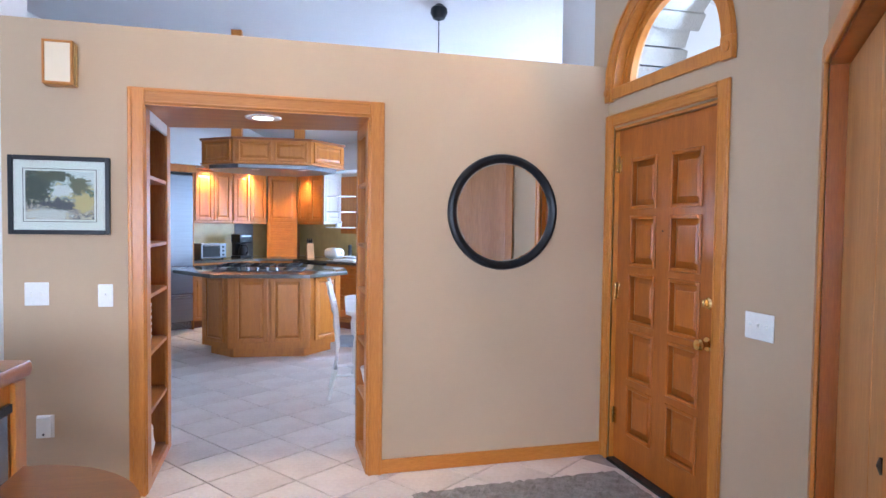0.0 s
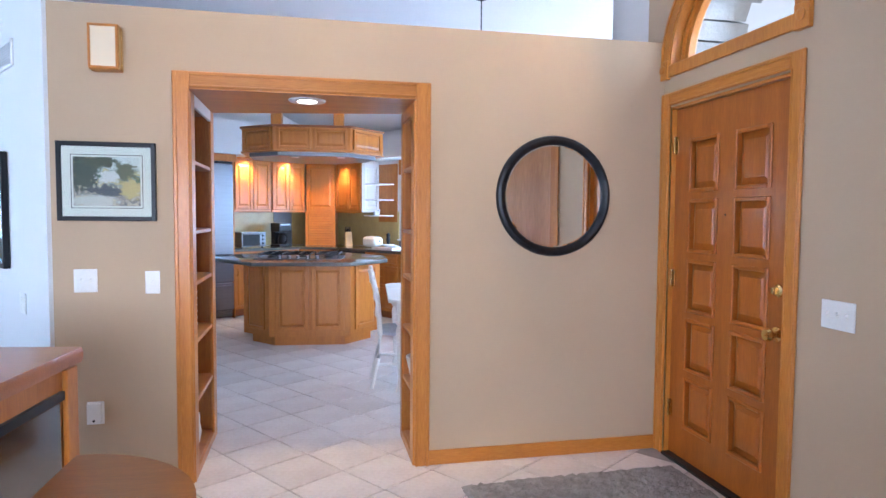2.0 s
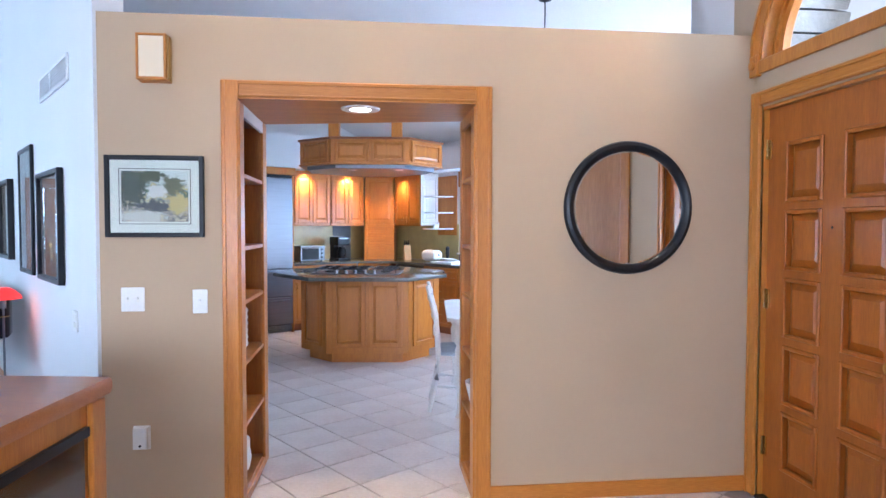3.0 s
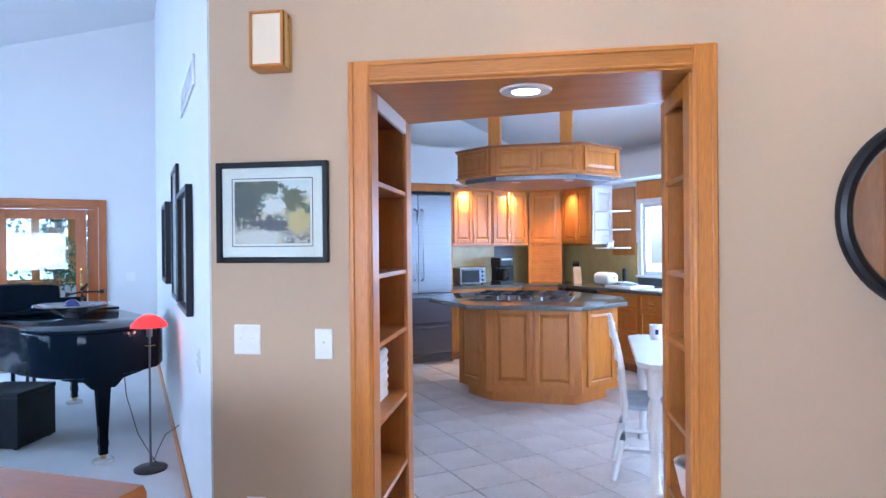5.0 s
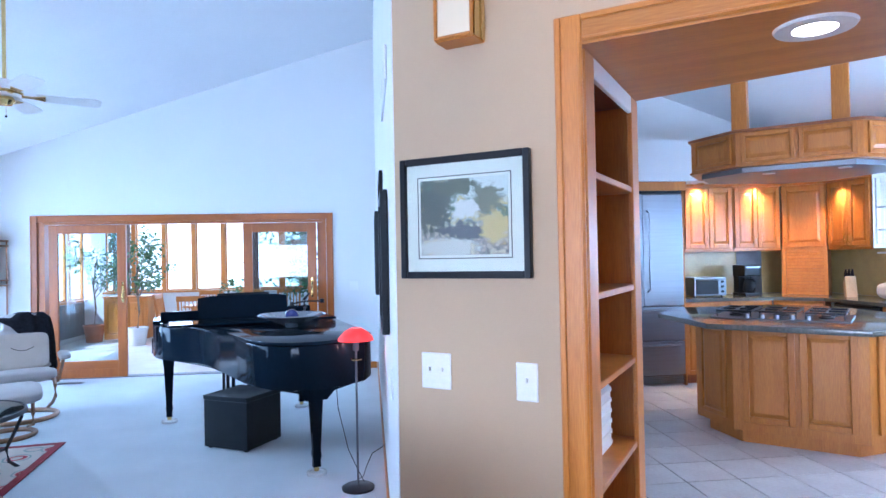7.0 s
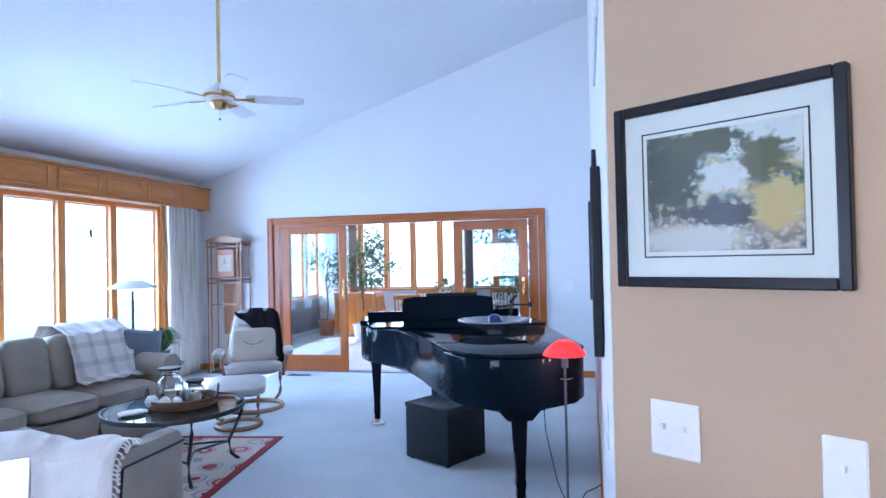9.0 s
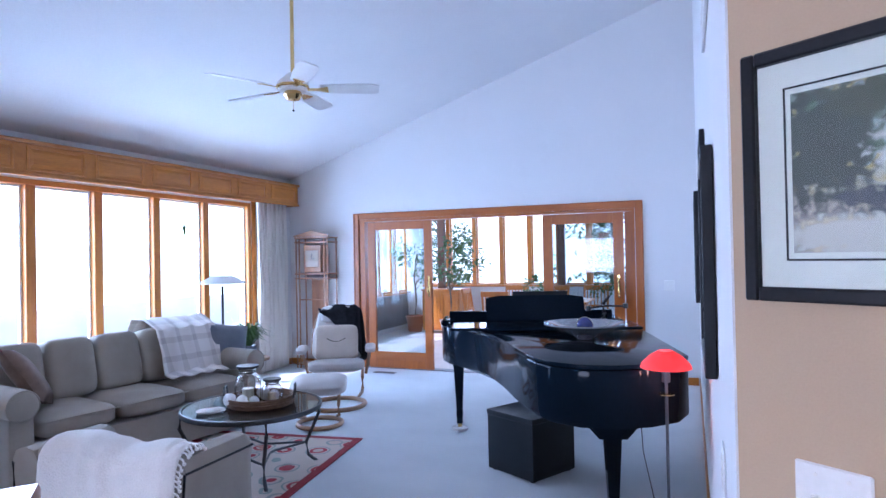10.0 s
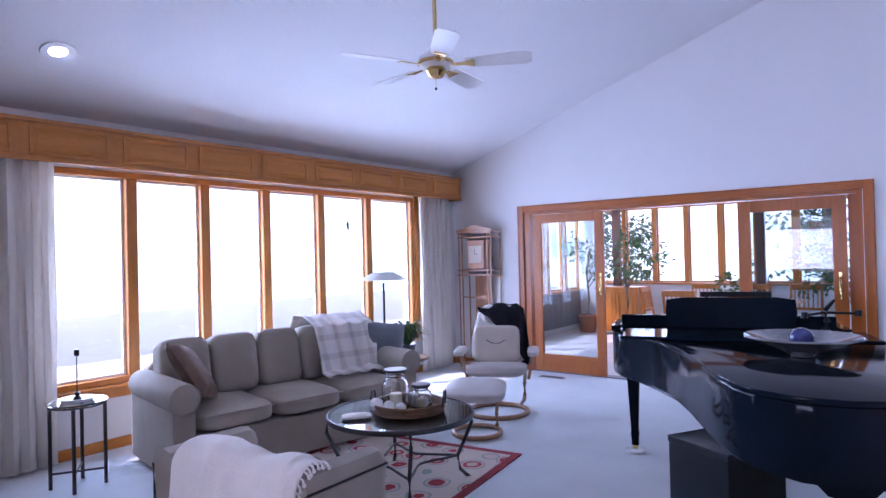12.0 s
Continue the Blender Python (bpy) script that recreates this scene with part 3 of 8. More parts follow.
def bookcase(name, side):
    """A bookcase let into the jamb; side -1: it opens to the right, 1: to the left."""
    m = pose(OX0 if side < 0 else OX1, 0, 0)
    t_ = thing(name, m, "honey oak built-in bookcase with open shelves", "bookcase", "bookcases in the passage")
    s = side
    D = 0.26
    e = 3.548 if side < 0 else 3.30

    def bx(bm, x0, x1, *r, **k):
        xa, xb = sorted((x0 * s, x1 * s))
        return box(bm, xa, xb, *r, **k)
    # inner back, near side and top take the wood with shade painted in
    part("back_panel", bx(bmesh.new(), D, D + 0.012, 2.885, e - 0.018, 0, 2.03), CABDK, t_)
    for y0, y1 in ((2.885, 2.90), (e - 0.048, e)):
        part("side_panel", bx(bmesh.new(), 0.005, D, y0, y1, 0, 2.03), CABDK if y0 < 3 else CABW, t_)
    part("front_stile", bx(bmesh.new(), -0.012, 0.006, 2.802, 2.90, 0, 2.03, bev=0.003), TRIM, t_)
    part("rear_stile", bx(bmesh.new(), -0.012, 0.006, e - 0.108 if s < 0 else e - 0.06, e + 0.004, 0, 2.03, bev=0.003), TRIM, t_)
    part("top_rail", bx(bmesh.new(), -0.012, 0.006, 2.90, e - 0.108 if s < 0 else e - 0.06, 1.965, 2.03, bev=0.003), WPAINT if s < 0 else TRIM, t_)
    part("bottom_rail", bx(bmesh.new(), -0.012, 0.006, 2.90, e - 0.108 if s < 0 else e - 0.06, 0, 0.05, bev=0.003), TRIM, t_)
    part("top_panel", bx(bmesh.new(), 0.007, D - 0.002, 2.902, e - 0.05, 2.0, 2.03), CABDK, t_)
    for z in SHZ:
        part("shelf", bx(bmesh.new(), -0.006 if z > 0.1 else 0.006, D - 0.002, 2.902, e - 0.05, z - 0.022, z, bev=0.003), CABW, t_)
    return t_


bookcase("bookcase", -1)
bookcase("bookcase", 1)


def recessed_light(m, label="round white recessed ceiling light, lit", r=0.075, power=10):
    t_ = thing("ceiling_light", m, label, "ceiling light")
    part("trim_ring", lathe(bmesh.new(), [(r * 0.72, 0.002), (r * 0.74, -0.008), (r * 1.3, -0.008), (r * 1.36, 0.0)], 32), WPAINT, t_, smooth=True)
    part("lamp_lens", lathe(bmesh.new(), [(0.0, -0.005), (r * 0.70, -0.004), (r * 0.72, 0.002), (0.0, 0.002)], 24), BULB, t_)
    if power:
        la = bpy.data.lights.new("recessed", "SPOT")
        la.energy, la.color, la.spot_size, la.spot_blend, la.shadow_soft_size = power, (1, 0.80, 0.55), radians(120), 0.8, 0.05
        ob = new("recessed_lamp", la)
        ob.matrix_world = m @ pose(0, 0, -0.03)
    return t_


recessed_light(pose(0.618, 2.98, OTOP - 0.014), power=8)

for x_ in (0.25, 1.05, 1.85):
    recessed_light(pose(x_, 2.38, roof(x_, 2.38) - 0.004) @ pose(0, 0, 0, 10.8, 15.5, 0), "round recessed ceiling light over the foyer wall, lit", 0.075, 0)
    dl = bpy.data.lights.new("foyer_downlight", "SPOT")
    dl.energy, dl.color, dl.spot_size, dl.spot_blend, dl.shadow_soft_size = 95, (1, 0.70, 0.36), radians(36), 0.8, 0.04
    new("foyer_downlight", dl).matrix_world = pose(x_, 2.38, roof(x_, 2.38) - 0.06, 15, 0, 0)

# ---------- entrance door ----------
def entrance_door():
    y0, y1, x = 1.79, 2.71, 2.69
    casing("door_casing", pose(2.69, 2.795, 0, 0, 0, -90), 1.09, 2.125, 0.075, 0.018, "honey oak casing of the entrance door")
    m = pose(2.69, y1, 0, 0, 0, -90)
    W_, H_ = y1 - y0, 2.025
    t_ = thing("door_entrance", m, "closed amber wooden entrance door with ten raised panels", kind="structure")
    cols = [(0.15, 0.385), (0.535, 0.77)]
    rows = [(1.83 - 0.337 * i - 0.27, 1.83 - 0.337 * i) for i in range(5)]
    slab_ = bmesh.new()
    xs = [0.0, cols[0][0], cols[0][1], cols[1][0], cols[1][1], W_]
    for a_, b_ in ((0, 1), (2, 3), (4, 5)):
        box(slab_, xs[a_], xs[b_], 0.03, 0.075, 0.018, H_)
    for c in cols:
        zs = [0.018] + [z for r in sorted(rows) for z in r] + [H_]
        for za, zb in zip(zs[::2], zs[1::2]):
            box(slab_, c[0], c[1], 0.03, 0.075, za, zb)
    part("door_slab", slab_, DOORW, t_)
    for c in cols:
        for r in rows:
            bm = bmesh.new()
            frame_rect(bm, c[1] - c[0] + 0.03, r[1] - r[0] + 0.03, 0.022, 0.012, 0.020, 0.005, c[0] - 0.015, r[0] - 0.015)
            x0, x1, z0, z1 = c[0], c[1], r[0], r[1]
            g = 0.042
            lo = [bm.verts.new(p) for p in ((x0, 0.058, z0), (x1, 0.058, z0), (x1, 0.058, z1), (x0, 0.058, z1))]
            hi = [bm.verts.new(p) for p in ((x0 + g, 0.036, z0 + g), (x1 - g, 0.036, z0 + g), (x1 - g, 0.036, z1 - g), (x0 + g, 0.036, z1 - g))]
            bm.faces.new(hi)
            for i in range(4):
                j = (i + 1) % 4
                bm.faces.new((lo[i], lo[j], hi[j], hi[i]))
            part("door_panel", bm, DOORW, t_)
    for z in (0.28, 1.05, 1.82):
        bm = bmesh.new()
        cyl(bm, 0.004, 0.018, z - 0.05, z + 0.05, 0.007, seg=10)
        box(bm, 0.0, 0.03, 0.024, 0.029, z - 0.05, z + 0.05)
        part("hinge", bm, BRASS, t_)
    rot = Matrix.Translation((0.855, 0.028, 0.875)) @ Matrix.Rotation(radians(90), 4, "X")
    part("door_handle", lathe(bmesh.new(), [(0.034, 0), (0.034, 0.006), (0.014, 0.012), (0.011, 0.03), (0.026, 0.038), (0.031, 0.052), (0.024, 0.066), (0.0, 0.07)], 24, rot), BRASS, t_, "round polished brass knob", smooth=True)
    bm = lathe(bmesh.new(), [(0.03, 0), (0.03, 0.008), (0.022, 0.016), (0.0, 0.017)], 24, Matrix.Translation((0.855, 0.028, 1.075)) @ Matrix.Rotation(radians(90), 4, "X"))
    box(bm, 0.847, 0.863, -0.012, 0.012, 1.06, 1.092, 0.003)
    part("deadbolt", bm, BRASS, t_, "brass deadbolt turn", smooth=True)
    bm = cyl(bmesh.new(), 0, 0, 0, 0.004, 0.006, seg=10)
    part("peephole", bm, BLACK, t_, m=Matrix.Translation((0.46, 0.031, 1.42)) @ Matrix.Rotation(radians(90), 4, "X"))
    part("jamb", frame_rect(bmesh.new(), W_ + 0.028, 2.042, 0.014, 0.155, 0.0, 0, -0.014, 0.0), TRIM, t_)
    part("threshold", B(0, W_, -0.02, 0.15, -0.004, 0.016, 0.004), BLACK, t_, "dark metal threshold")


entrance_door()


def arch_window():
    cy, cz = 2.25, 2.285
    t_ = thing("window_arch", pose(2.69, cy, cz), "half-round window in honey oak trim over the entrance door", kind="structure")

    def ring(nm, r0, r1, x0, x1, mat=TRIM, n=32):
        bm = bmesh.new()
        vs = []
        for i in range(n + 1):
            a_ = math.pi * i / n
            vs.append([bm.verts.new((x, r * math.cos(a_), r * math.sin(a_))) for x, r in ((x0, r0), (x0, r1), (x1, r1), (x1, r0))])
        for a_, b_ in zip(vs, vs[1:]):
            for i in range(4):
                bm.faces.new((a_[i], a_[(i + 1) % 4], b_[(i + 1) % 4], b_[i]))
        bm.faces.new(vs[0]), bm.faces.new(vs[-1])
        return part(nm, bm, mat, t_, smooth=True)
    ring("outer_casing", 0.49, 0.565, -0.018, -0.002)
    ring("casing_bead", 0.545, 0.560, -0.028, -0.018)
    ring("jamb_lining", 0.475, 0.498, -0.012, 0.13)
    ring("sash", 0.415, 0.474, 0.06, 0.10)
    ring("sash_bead", 0.452, 0.470, 0.045, 0.06)
    part("sill_casing", B(-0.02, -0.002, -0.565, 0.565, -0.07, 0.0, 0.004), TRIM, t_)
    part("sash_rail", B(0.06, 0.10, -0.47, 0.47, 0.0, 0.035, 0.004), TRIM, t_)
    for s in (-1, 1):
        bm = box(bmesh.new(), -0.03, -0.002, s * 0.53 - 0.042, s * 0.53 + 0.042, -0.08, 0.03, 0.003)
        lathe(bm, [(0.026, 0), (0.026, 0.006), (0.016, 0.01), (0.0, 0.01)], 16, Matrix.Translation((-0.03, s * 0.53, -0.02)) @ Matrix.Rotation(radians(-90), 4, "Y"))
        part("corner_block", bm, TRIM, t_)
    bm = bmesh.new()
    n = 24
    bm.faces.new([bm.verts.new((0.08, 0.42 * math.cos(math.pi * i / n), 0.42 * math.sin(math.pi * i / n) + 0.02)) for i in range(n + 1)])
    pn = part("pane", bm, PANE, t_)
    pn.visible_shadow = False
    pn.data.materials[0] = PANE
    # the stone arch of the porch outside
    s_ = thing("porch_arch", pose(2.96, cy + 0.17, cz + 0.10), "grey stone porch arch outside the window", kind="structure")
    rnd = random.Random(3)
    for i in range(14):
        a0, a1 = math.pi * i / 14 + 0.01, math.pi * (i + 1) / 14 - 0.01
        r0, r1 = 0.55 + rnd.uniform(-0.02, 0.02), 0.85
        o = [(r * math.cos(a_), r * math.sin(a_)) for r, a_ in ((r0, a0), (r1, a0), (r1, a1), (r0 + 0.01, a1))]
        part("stone", prism(bmesh.new(), o, 0, 0.35 + rnd.uniform(0, 0.05), 0.012, Matrix(((0, 0, 1, 0), (1, 0, 0, 0), (0, 1, 0, 0), (0, 0, 0, 1)))), STONE, s_)
    for s in (-1, 1):
        for k in range(9):
            part("stone", B(0, 0.36 + rnd.uniform(0, 0.04), min(s * 0.55, s * 0.86), max(s * 0.55, s * 0.86), -0.25 * (k + 1) + 0.012, -0.25 * k, 0.012), STONE, s_)


arch_window()

# closet
MC = pose(2.69, 1.2, 0, 0, 0, CLD + 180)
MCF = MC @ Matrix.Scale(-1, 4, (0, 1, 0))
ct = thing("closet_casing", MC, "honey oak casing of the closet", kind="structure")
for nm, a_ in (("left_casing", (0.008, 0.085, 0, 2.12)), ("right_casing", (1.31, 1.387, 0, 2.12)), ("head_casing", (0.085, 1.31, 2.043, 2.12))):
    bm = box(bmesh.new(), a_[0], a_[1], -0.018, -0.002, a_[2], a_[3], 0.004)
    part(nm, bm, TRIM, ct)
bm = bmesh.new()
box(bm, 0.071, 0.086, 0, 0.15, 0, 2.045), box(bm, 1.314, 1.329, 0, 0.15, 0, 2.045), box(bm, 0.086, 1.314, 0, 0.15, 2.035, 2.049)
part("jamb", bm, DOORW, ct)
cd = thing("door_closet", MC, "honey-coloured slab closet door with a small black knob", kind="structure")
for a_, b_ in ((0.09, 0.698), (0.702, 1.312)):
    part("door_leaf", B(a_, b_, 0.06, 0.095, 0.012, 2.03, 0.003), CLOSW, cd)
part("door_handle", lathe(bmesh.new(), [(0.016, 0), (0.012, 0.008), (0.008, 0.02), (0.019, 0.028), (0.02, 0.038), (0.0, 0.045)], 16, Matrix.Translation((1.06, 0.06, 0.90)) @ Matrix.Rotation(radians(90), 4, "X")), BLACK, cd, smooth=True)

# ---------- kitchen ----------
def face_m(p, q, z=0.0):
    """The pose of an upright face from p to q in the wing's plan; its outer side is local -y."""
    a_ = math.atan2(q[1] - p[1], q[0] - p[0])
    return LM @ pose(p[0], p[1], z, 0, 0, math.degrees(a_))


def raised_panel(parent, m, x0, x1, z0, z1, mat=None, name="panel", st=0.05, pull=None, t_=0.02):
    """A framed and raised panel on the face of a cabinet."""
    bm = bmesh.new()
    frame_rect(bm, x1 - x0, z1 - z0, st, t_, -t_, 0.004, x0, z0)
    a0, a1, b0, b1 = x0 + st, x1 - st, z0 + st, z1 - st
    g = min(0.03, (a1 - a0) * 0.25, (b1 - b0) * 0.25)
    lo = [bm.verts.new(p) for p in ((a0, -0.003, b0), (a1, -0.003, b0), (a1, -0.003, b1), (a0, -0.003, b1))]
    hi = [bm.verts.new(p) for p in ((a0 + g, -0.014, b0 + g), (a1 - g, -0.014, b0 + g), (a1 - g, -0.014, b1 - g), (a0 + g, -0.014, b1 - g))]
    bm.faces.new(hi)
    for i in range(4):
        bm.faces.new((lo[i], lo[(i + 1) % 4], hi[(i + 1) % 4], hi[i]))
    d = part(name, bm, mat or CABW, parent, m=parent.matrix_world.inverted() @ m)
    if pull:
        px, pz, vert = pull
        pts = [(px, -t_, pz - 0.045), (px, -t_ - 0.025, pz - 0.035), (px, -t_ - 0.025, pz + 0.035), (px, -t_, pz + 0.045)] if vert else [(px - 0.05, -t_, pz), (px - 0.04, -t_ - 0.025, pz), (px + 0.04, -t_ - 0.025, pz), (px + 0.05, -t_, pz)]
        part("handle", tube(bmesh.new(), pts, 0.005, 6), BRASS, d, "small brass bar pull", smooth=True)
    return d


def island():
    O = [(2.56, 2.76), (2.60, 2.31), (3.25, 1.76), (3.75, 1.86), (3.92, 2.2), (3.92, 2.95), (3.6, 3.2), (2.85, 3.2)]
    t_ = thing("kitchen_island", LM, "eight-sided oak kitchen island with raised panels", "kitchen island")
    part("body", prism(bmesh.new(), O, 0.105, 0.885), CABW, t_)
    c = Vector((3.23, 2.5))
    K = [tuple(c + (Vector(p) - c) * 0.87) for p in O]
    part("toe_kick", prism(bmesh.new(), K, 0.0, 0.105), CABW, t_)
    for p, q, n in ((O[0], O[1], 1), (O[1], O[2], 2), (O[2], O[3], 1), (O[3], O[4], 1)):
        w_ = (Vector(q) - Vector(p)).length
        m = face_m(p, q)
        e = 0.05
        step = (w_ - 2 * e) / n
        for i in range(n):
            raised_panel(t_, m, e + step * i + 0.015, e + step * (i + 1) - 0.015, 0.17, 0.86, st=0.035 if w_ < 0.5 else 0.045)
    T = [(2.32, 2.93), (2.28, 2.10), (2.99, 1.43), (3.62, 1.58), (3.98, 2.05), (4.05, 3.05), (3.7, 3.38), (2.75, 3.38)]
    part("countertop", prism(bmesh.new(), T, 0.886, 0.925, 0.008), GRANITE, t_, "dark speckled granite top", smooth=True)
    # cooktop on it
    ck = thing("cooktop", LM @ pose(3.02, 2.33, 0.925, 0, 0, -43), "stainless gas cooktop with black grates, set in the island", "cooktop")
    part("tray", B(-0.46, 0.46, -0.27, 0.27, 0.001, 0.012, 0.005), STEEL, ck)
    for i, (x, y) in enumerate(((-0.3, -0.09), (-0.3, 0.14), (0, 0.02), (0.3, -0.09), (0.3, 0.14))):
        bm = lathe(bmesh.new(), [(0.05, 0.012), (0.05, 0.024), (0.032, 0.026), (0.032, 0.034), (0.0, 0.036)], 16, Matrix.Translation((x, y, 0)))
        part("burner", bm, BLACK, ck, smooth=True)
    for x in (-0.3, 0.0, 0.3):
        bm = bmesh.new()
        for dx in (-0.12, 0.0, 0.12):
            box(bm, x + dx - 0.005, x + dx + 0.005, -0.2, 0.24, 0.048, 0.062)
        for y in (-0.2, 0.02, 0.23):
            box(bm, x - 0.125, x + 0.125, y, y + 0.012, 0.048, 0.062)
        for dx in (-0.12, 0.115):
            for y in (-0.2, 0.225):
                box(bm, x + dx, x + dx + 0.008, y, y + 0.01, 0.012, 0.05)
        part("grate", bm, BLACK, ck)
    for i in range(5):
        part("knob", lathe(bmesh.new(), [(0.021, 0.012), (0.019, 0.04), (0.0, 0.041)], 14, Matrix.Translation((-0.2 + 0.1 * i, -0.235, 0))), STEEL, ck, smooth=True)


island()


def hood():
    O = [(2.57, 2.78), (2.68, 2.33), (3.31, 1.83), (3.85, 1.93), (4.0, 2.3), (3.95, 2.9), (3.6, 3.15), (2.85, 3.15)]
    t_ = thing("range_hood", LM, "eight-sided oak hood hung over the island by two posts", "range hood")
    part("body", prism(bmesh.new(), O, 2.085, 2.33), CABW, t_)
    c = Vector((3.28, 2.5))
    part("top_moulding", prism(bmesh.new(), [tuple(c + (Vector(p) - c) * 1.03) for p in O], 2.33, 2.352, 0.005), CABDK, t_)
    part("bottom_moulding", prism(bmesh.new(), [tuple(c + (Vector(p) - c) * 1.02) for p in O], 2.07, 2.085, 0.004), CABW, t_)
    part("steel_insert", prism(bmesh.new(), [tuple(c + (Vector(p) - c) * 0.9) for p in O], 2.03, 2.07, 0.004), STEEL, t_, "brushed steel hood insert")
    for p, q, n in ((O[0], O[1], 1), (O[1], O[2], 2), (O[2], O[3], 1), (O[3], O[4], 1)):
        w_ = (Vector(q) - Vector(p)).length
        m = face_m(p, q)
        step = (w_ - 0.05) / n
        for i in range(n):
            raised_panel(t_, m, 0.025 + step * i + 0.012, 0.025 + step * (i + 1) - 0.012, 2.10, 2.318, st=0.03)
    for u, v in ((2.76, 2.39), (3.27, 1.98)):
        part("hanging_post", B(-0.055, 0.055, -0.045, 0.045, 2.352, roof_uv(u) - 0.02, 0.004, m=pose(u, v, 0, 0, 0, -43)), TRIM, t_)
    for u, v in ((2.98, 2.38), (3.35, 2.05)):
        part("hood_light", lathe(bmesh.new(), [(0.0, 2.024), (0.045, 2.026), (0.045, 2.031), (0.0, 2.031)], 16, Matrix.Translation((u, v, 0))), WPAINT, t_)


hood()


def upper_cabinet(p, q, z0, z1, depth, n, label="oak wall cabinet with raised panel doors", grp="kitchen wall cabinets"):
    m = face_m(p, q)
    w_ = (Vector(q) - Vector(p)).length
    t_ = thing("wall_cabinet", m, label, "kitchen cabinet", grp)
    part("body", B(0.002, w_ - 0.002, 0.0, depth, z0, z1 - 0.03), CABW, t_)
    part("crown", B(-0.006, w_ + 0.006, -0.035, depth, z1 - 0.03, z1, 0.006), CABW, t_)
    part("light_rail", B(0, w_, -0.004, 0.02, z0 - 0.03, z0, 0.003), CABW, t_)
    step = (w_ - 0.02) / n
    for i in range(n):
        a_ = 0.01 + step * i
        side = a_ + step - 0.03 if i % 2 == 0 and n > 1 else a_ + 0.03
        raised_panel(t_, m, a_ + 0.003, a_ + step - 0.003, z0 + 0.01, z1 - 0.045, name="door", pull=(side, z0 + 0.09, True))
    return t_


def base_cabinet(p, q, n, kind_="doors", label="oak base cabinet with raised panels", depth=0.58):
    m = face_m(p, q)
    w_ = (Vector(q) - Vector(p)).length
    t_ = thing("base_cabinet", m, label, "kitchen cabinet", "kitchen base cabinets")
    part("body", B(0.001, w_ - 0.001, 0.0, depth, 0.10, 0.888), CABW, t_)
    part("toe_kick", B(0.001, w_ - 0.001, 0.06, depth, 0.0, 0.10), CABDK, t_)
    step = (w_ - 0.02) / n
    for i in range(n):
        a_ = 0.01 + step * i
        rows = [(0.72, 0.875), (0.115, 0.71)] if kind_ == "doors" else [(0.72, 0.875), (0.43, 0.71), (0.115, 0.42)]
        for k, (z0, z1) in enumerate(rows):
            dr = kind_ != "doors" or k == 0
            raised_panel(t_, m, a_ + 0.003, a_ + step - 0.003, z0, z1, name="drawer_front" if dr else "door", st=0.035, pull=(a_ + step / 2, (z0 + z1) / 2, False) if dr else (a_ + 0.035, z1 - 0.1, True))
    return t_


ZU0, ZU1 = 1.46, 2.20
upper_cabinet((3.45, 4.60), (4.04, 4.60), ZU0, ZU1, 0.34, 2)
upper_cabinet((4.045, 4.60), (4.625, 4.60), ZU0, ZU1, 0.34, 2)
upper_cabinet((4.64, 4.60), (4.96, 4.28), ZU0, ZU1, 0.3, 1, "oak corner wall cabinet with one raised panel door")
upper_cabinet((4.965, 4.27), (4.965, 3.66), ZU0, ZU1, 0.33, 2, "oak wall cabinet beside the open corner shelves")
# end panel and open shelves beside the window
es = thing("open_shelf", LM @ pose(4.965, 3.655, 0), "open oak shelves at the end of the wall cabinets, window light put in as white", "open shelf")
# end panel and shelves are coloured white for the window light on them
part("end_panel", B(0.0, 0.33, -0.012, 0.0, ZU0 - 0.02, ZU1, 0.003), WPAINT, es)
raised_panel(es, LM @ pose(4.965, 3.643, 0), 0.02, 0.31, 1.48, 2.15, WPAINT)
for z in (1.40, 1.63, 1.86):
    pts = [(0.33, -0.013), (0.33, -0.36)] + [(0.33 - 0.30 * math.sin(a_), -0.013 - 0.34 * math.cos(a_)) for a_ in [math.pi / 2 * k / 6 for k in range(7)]]
    part("shelf", prism(bmesh.new(), pts, z - 0.018, z, 0.003), WPAINT, es)
part("back_board", B(0.318, 0.33, -0.42, -0.014, 1.30, 2.15), CABW, es)
bd = thing("bird_figurine", LM @ pose(5.12, 3.50, 1.40), "small white ceramic bird on a shelf", "figurine")
bm = cushion(bmesh.new(), -0.05, 0.05, -0.025, 0.025, 0.0, 0.06, n=6)
cushion(bm, 0.025, 0.06, -0.015, 0.015, 0.05, 0.085, n=4)
part("body", bm, CLOUDW, bd, smooth=True)
# appliance garage in the corner
ag = thing("appliance_garage", face_m((4.64, 4.60), (4.96, 4.28)), "oak corner cupboard with a slatted roll front, standing on the counter", "kitchen cabinet")
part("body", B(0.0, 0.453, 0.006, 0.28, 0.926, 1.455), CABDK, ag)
for s in (0.0, 0.413):
    part("stile", B(s, s + 0.04, -0.012, 0.006, 0.926, 1.455, 0.003), CABW, ag)
for k in range(14):
    part("slat", B(0.041, 0.412, -0.003, 0.006, 0.93 + k * 0.037, 0.93 + k * 0.037 + 0.034, 0.003), CABW, ag)
part("side_board", B(-0.01, 0.0, 0.0, 0.3, 0.926, 1.44), CABW, ag)
# runs of base cabinets
base_cabinet((3.285, 4.33), (4.32, 4.33), 2, depth=0.6)
base_cabinet((4.33, 4.33), (4.68, 3.98), 1, label="oak corner base cabinet", depth=0.45)
dw = thing("dishwasher", face_m((4.69, 3.85), (4.69, 3.25)), "black built-in dishwasher under the counter", "dishwasher")
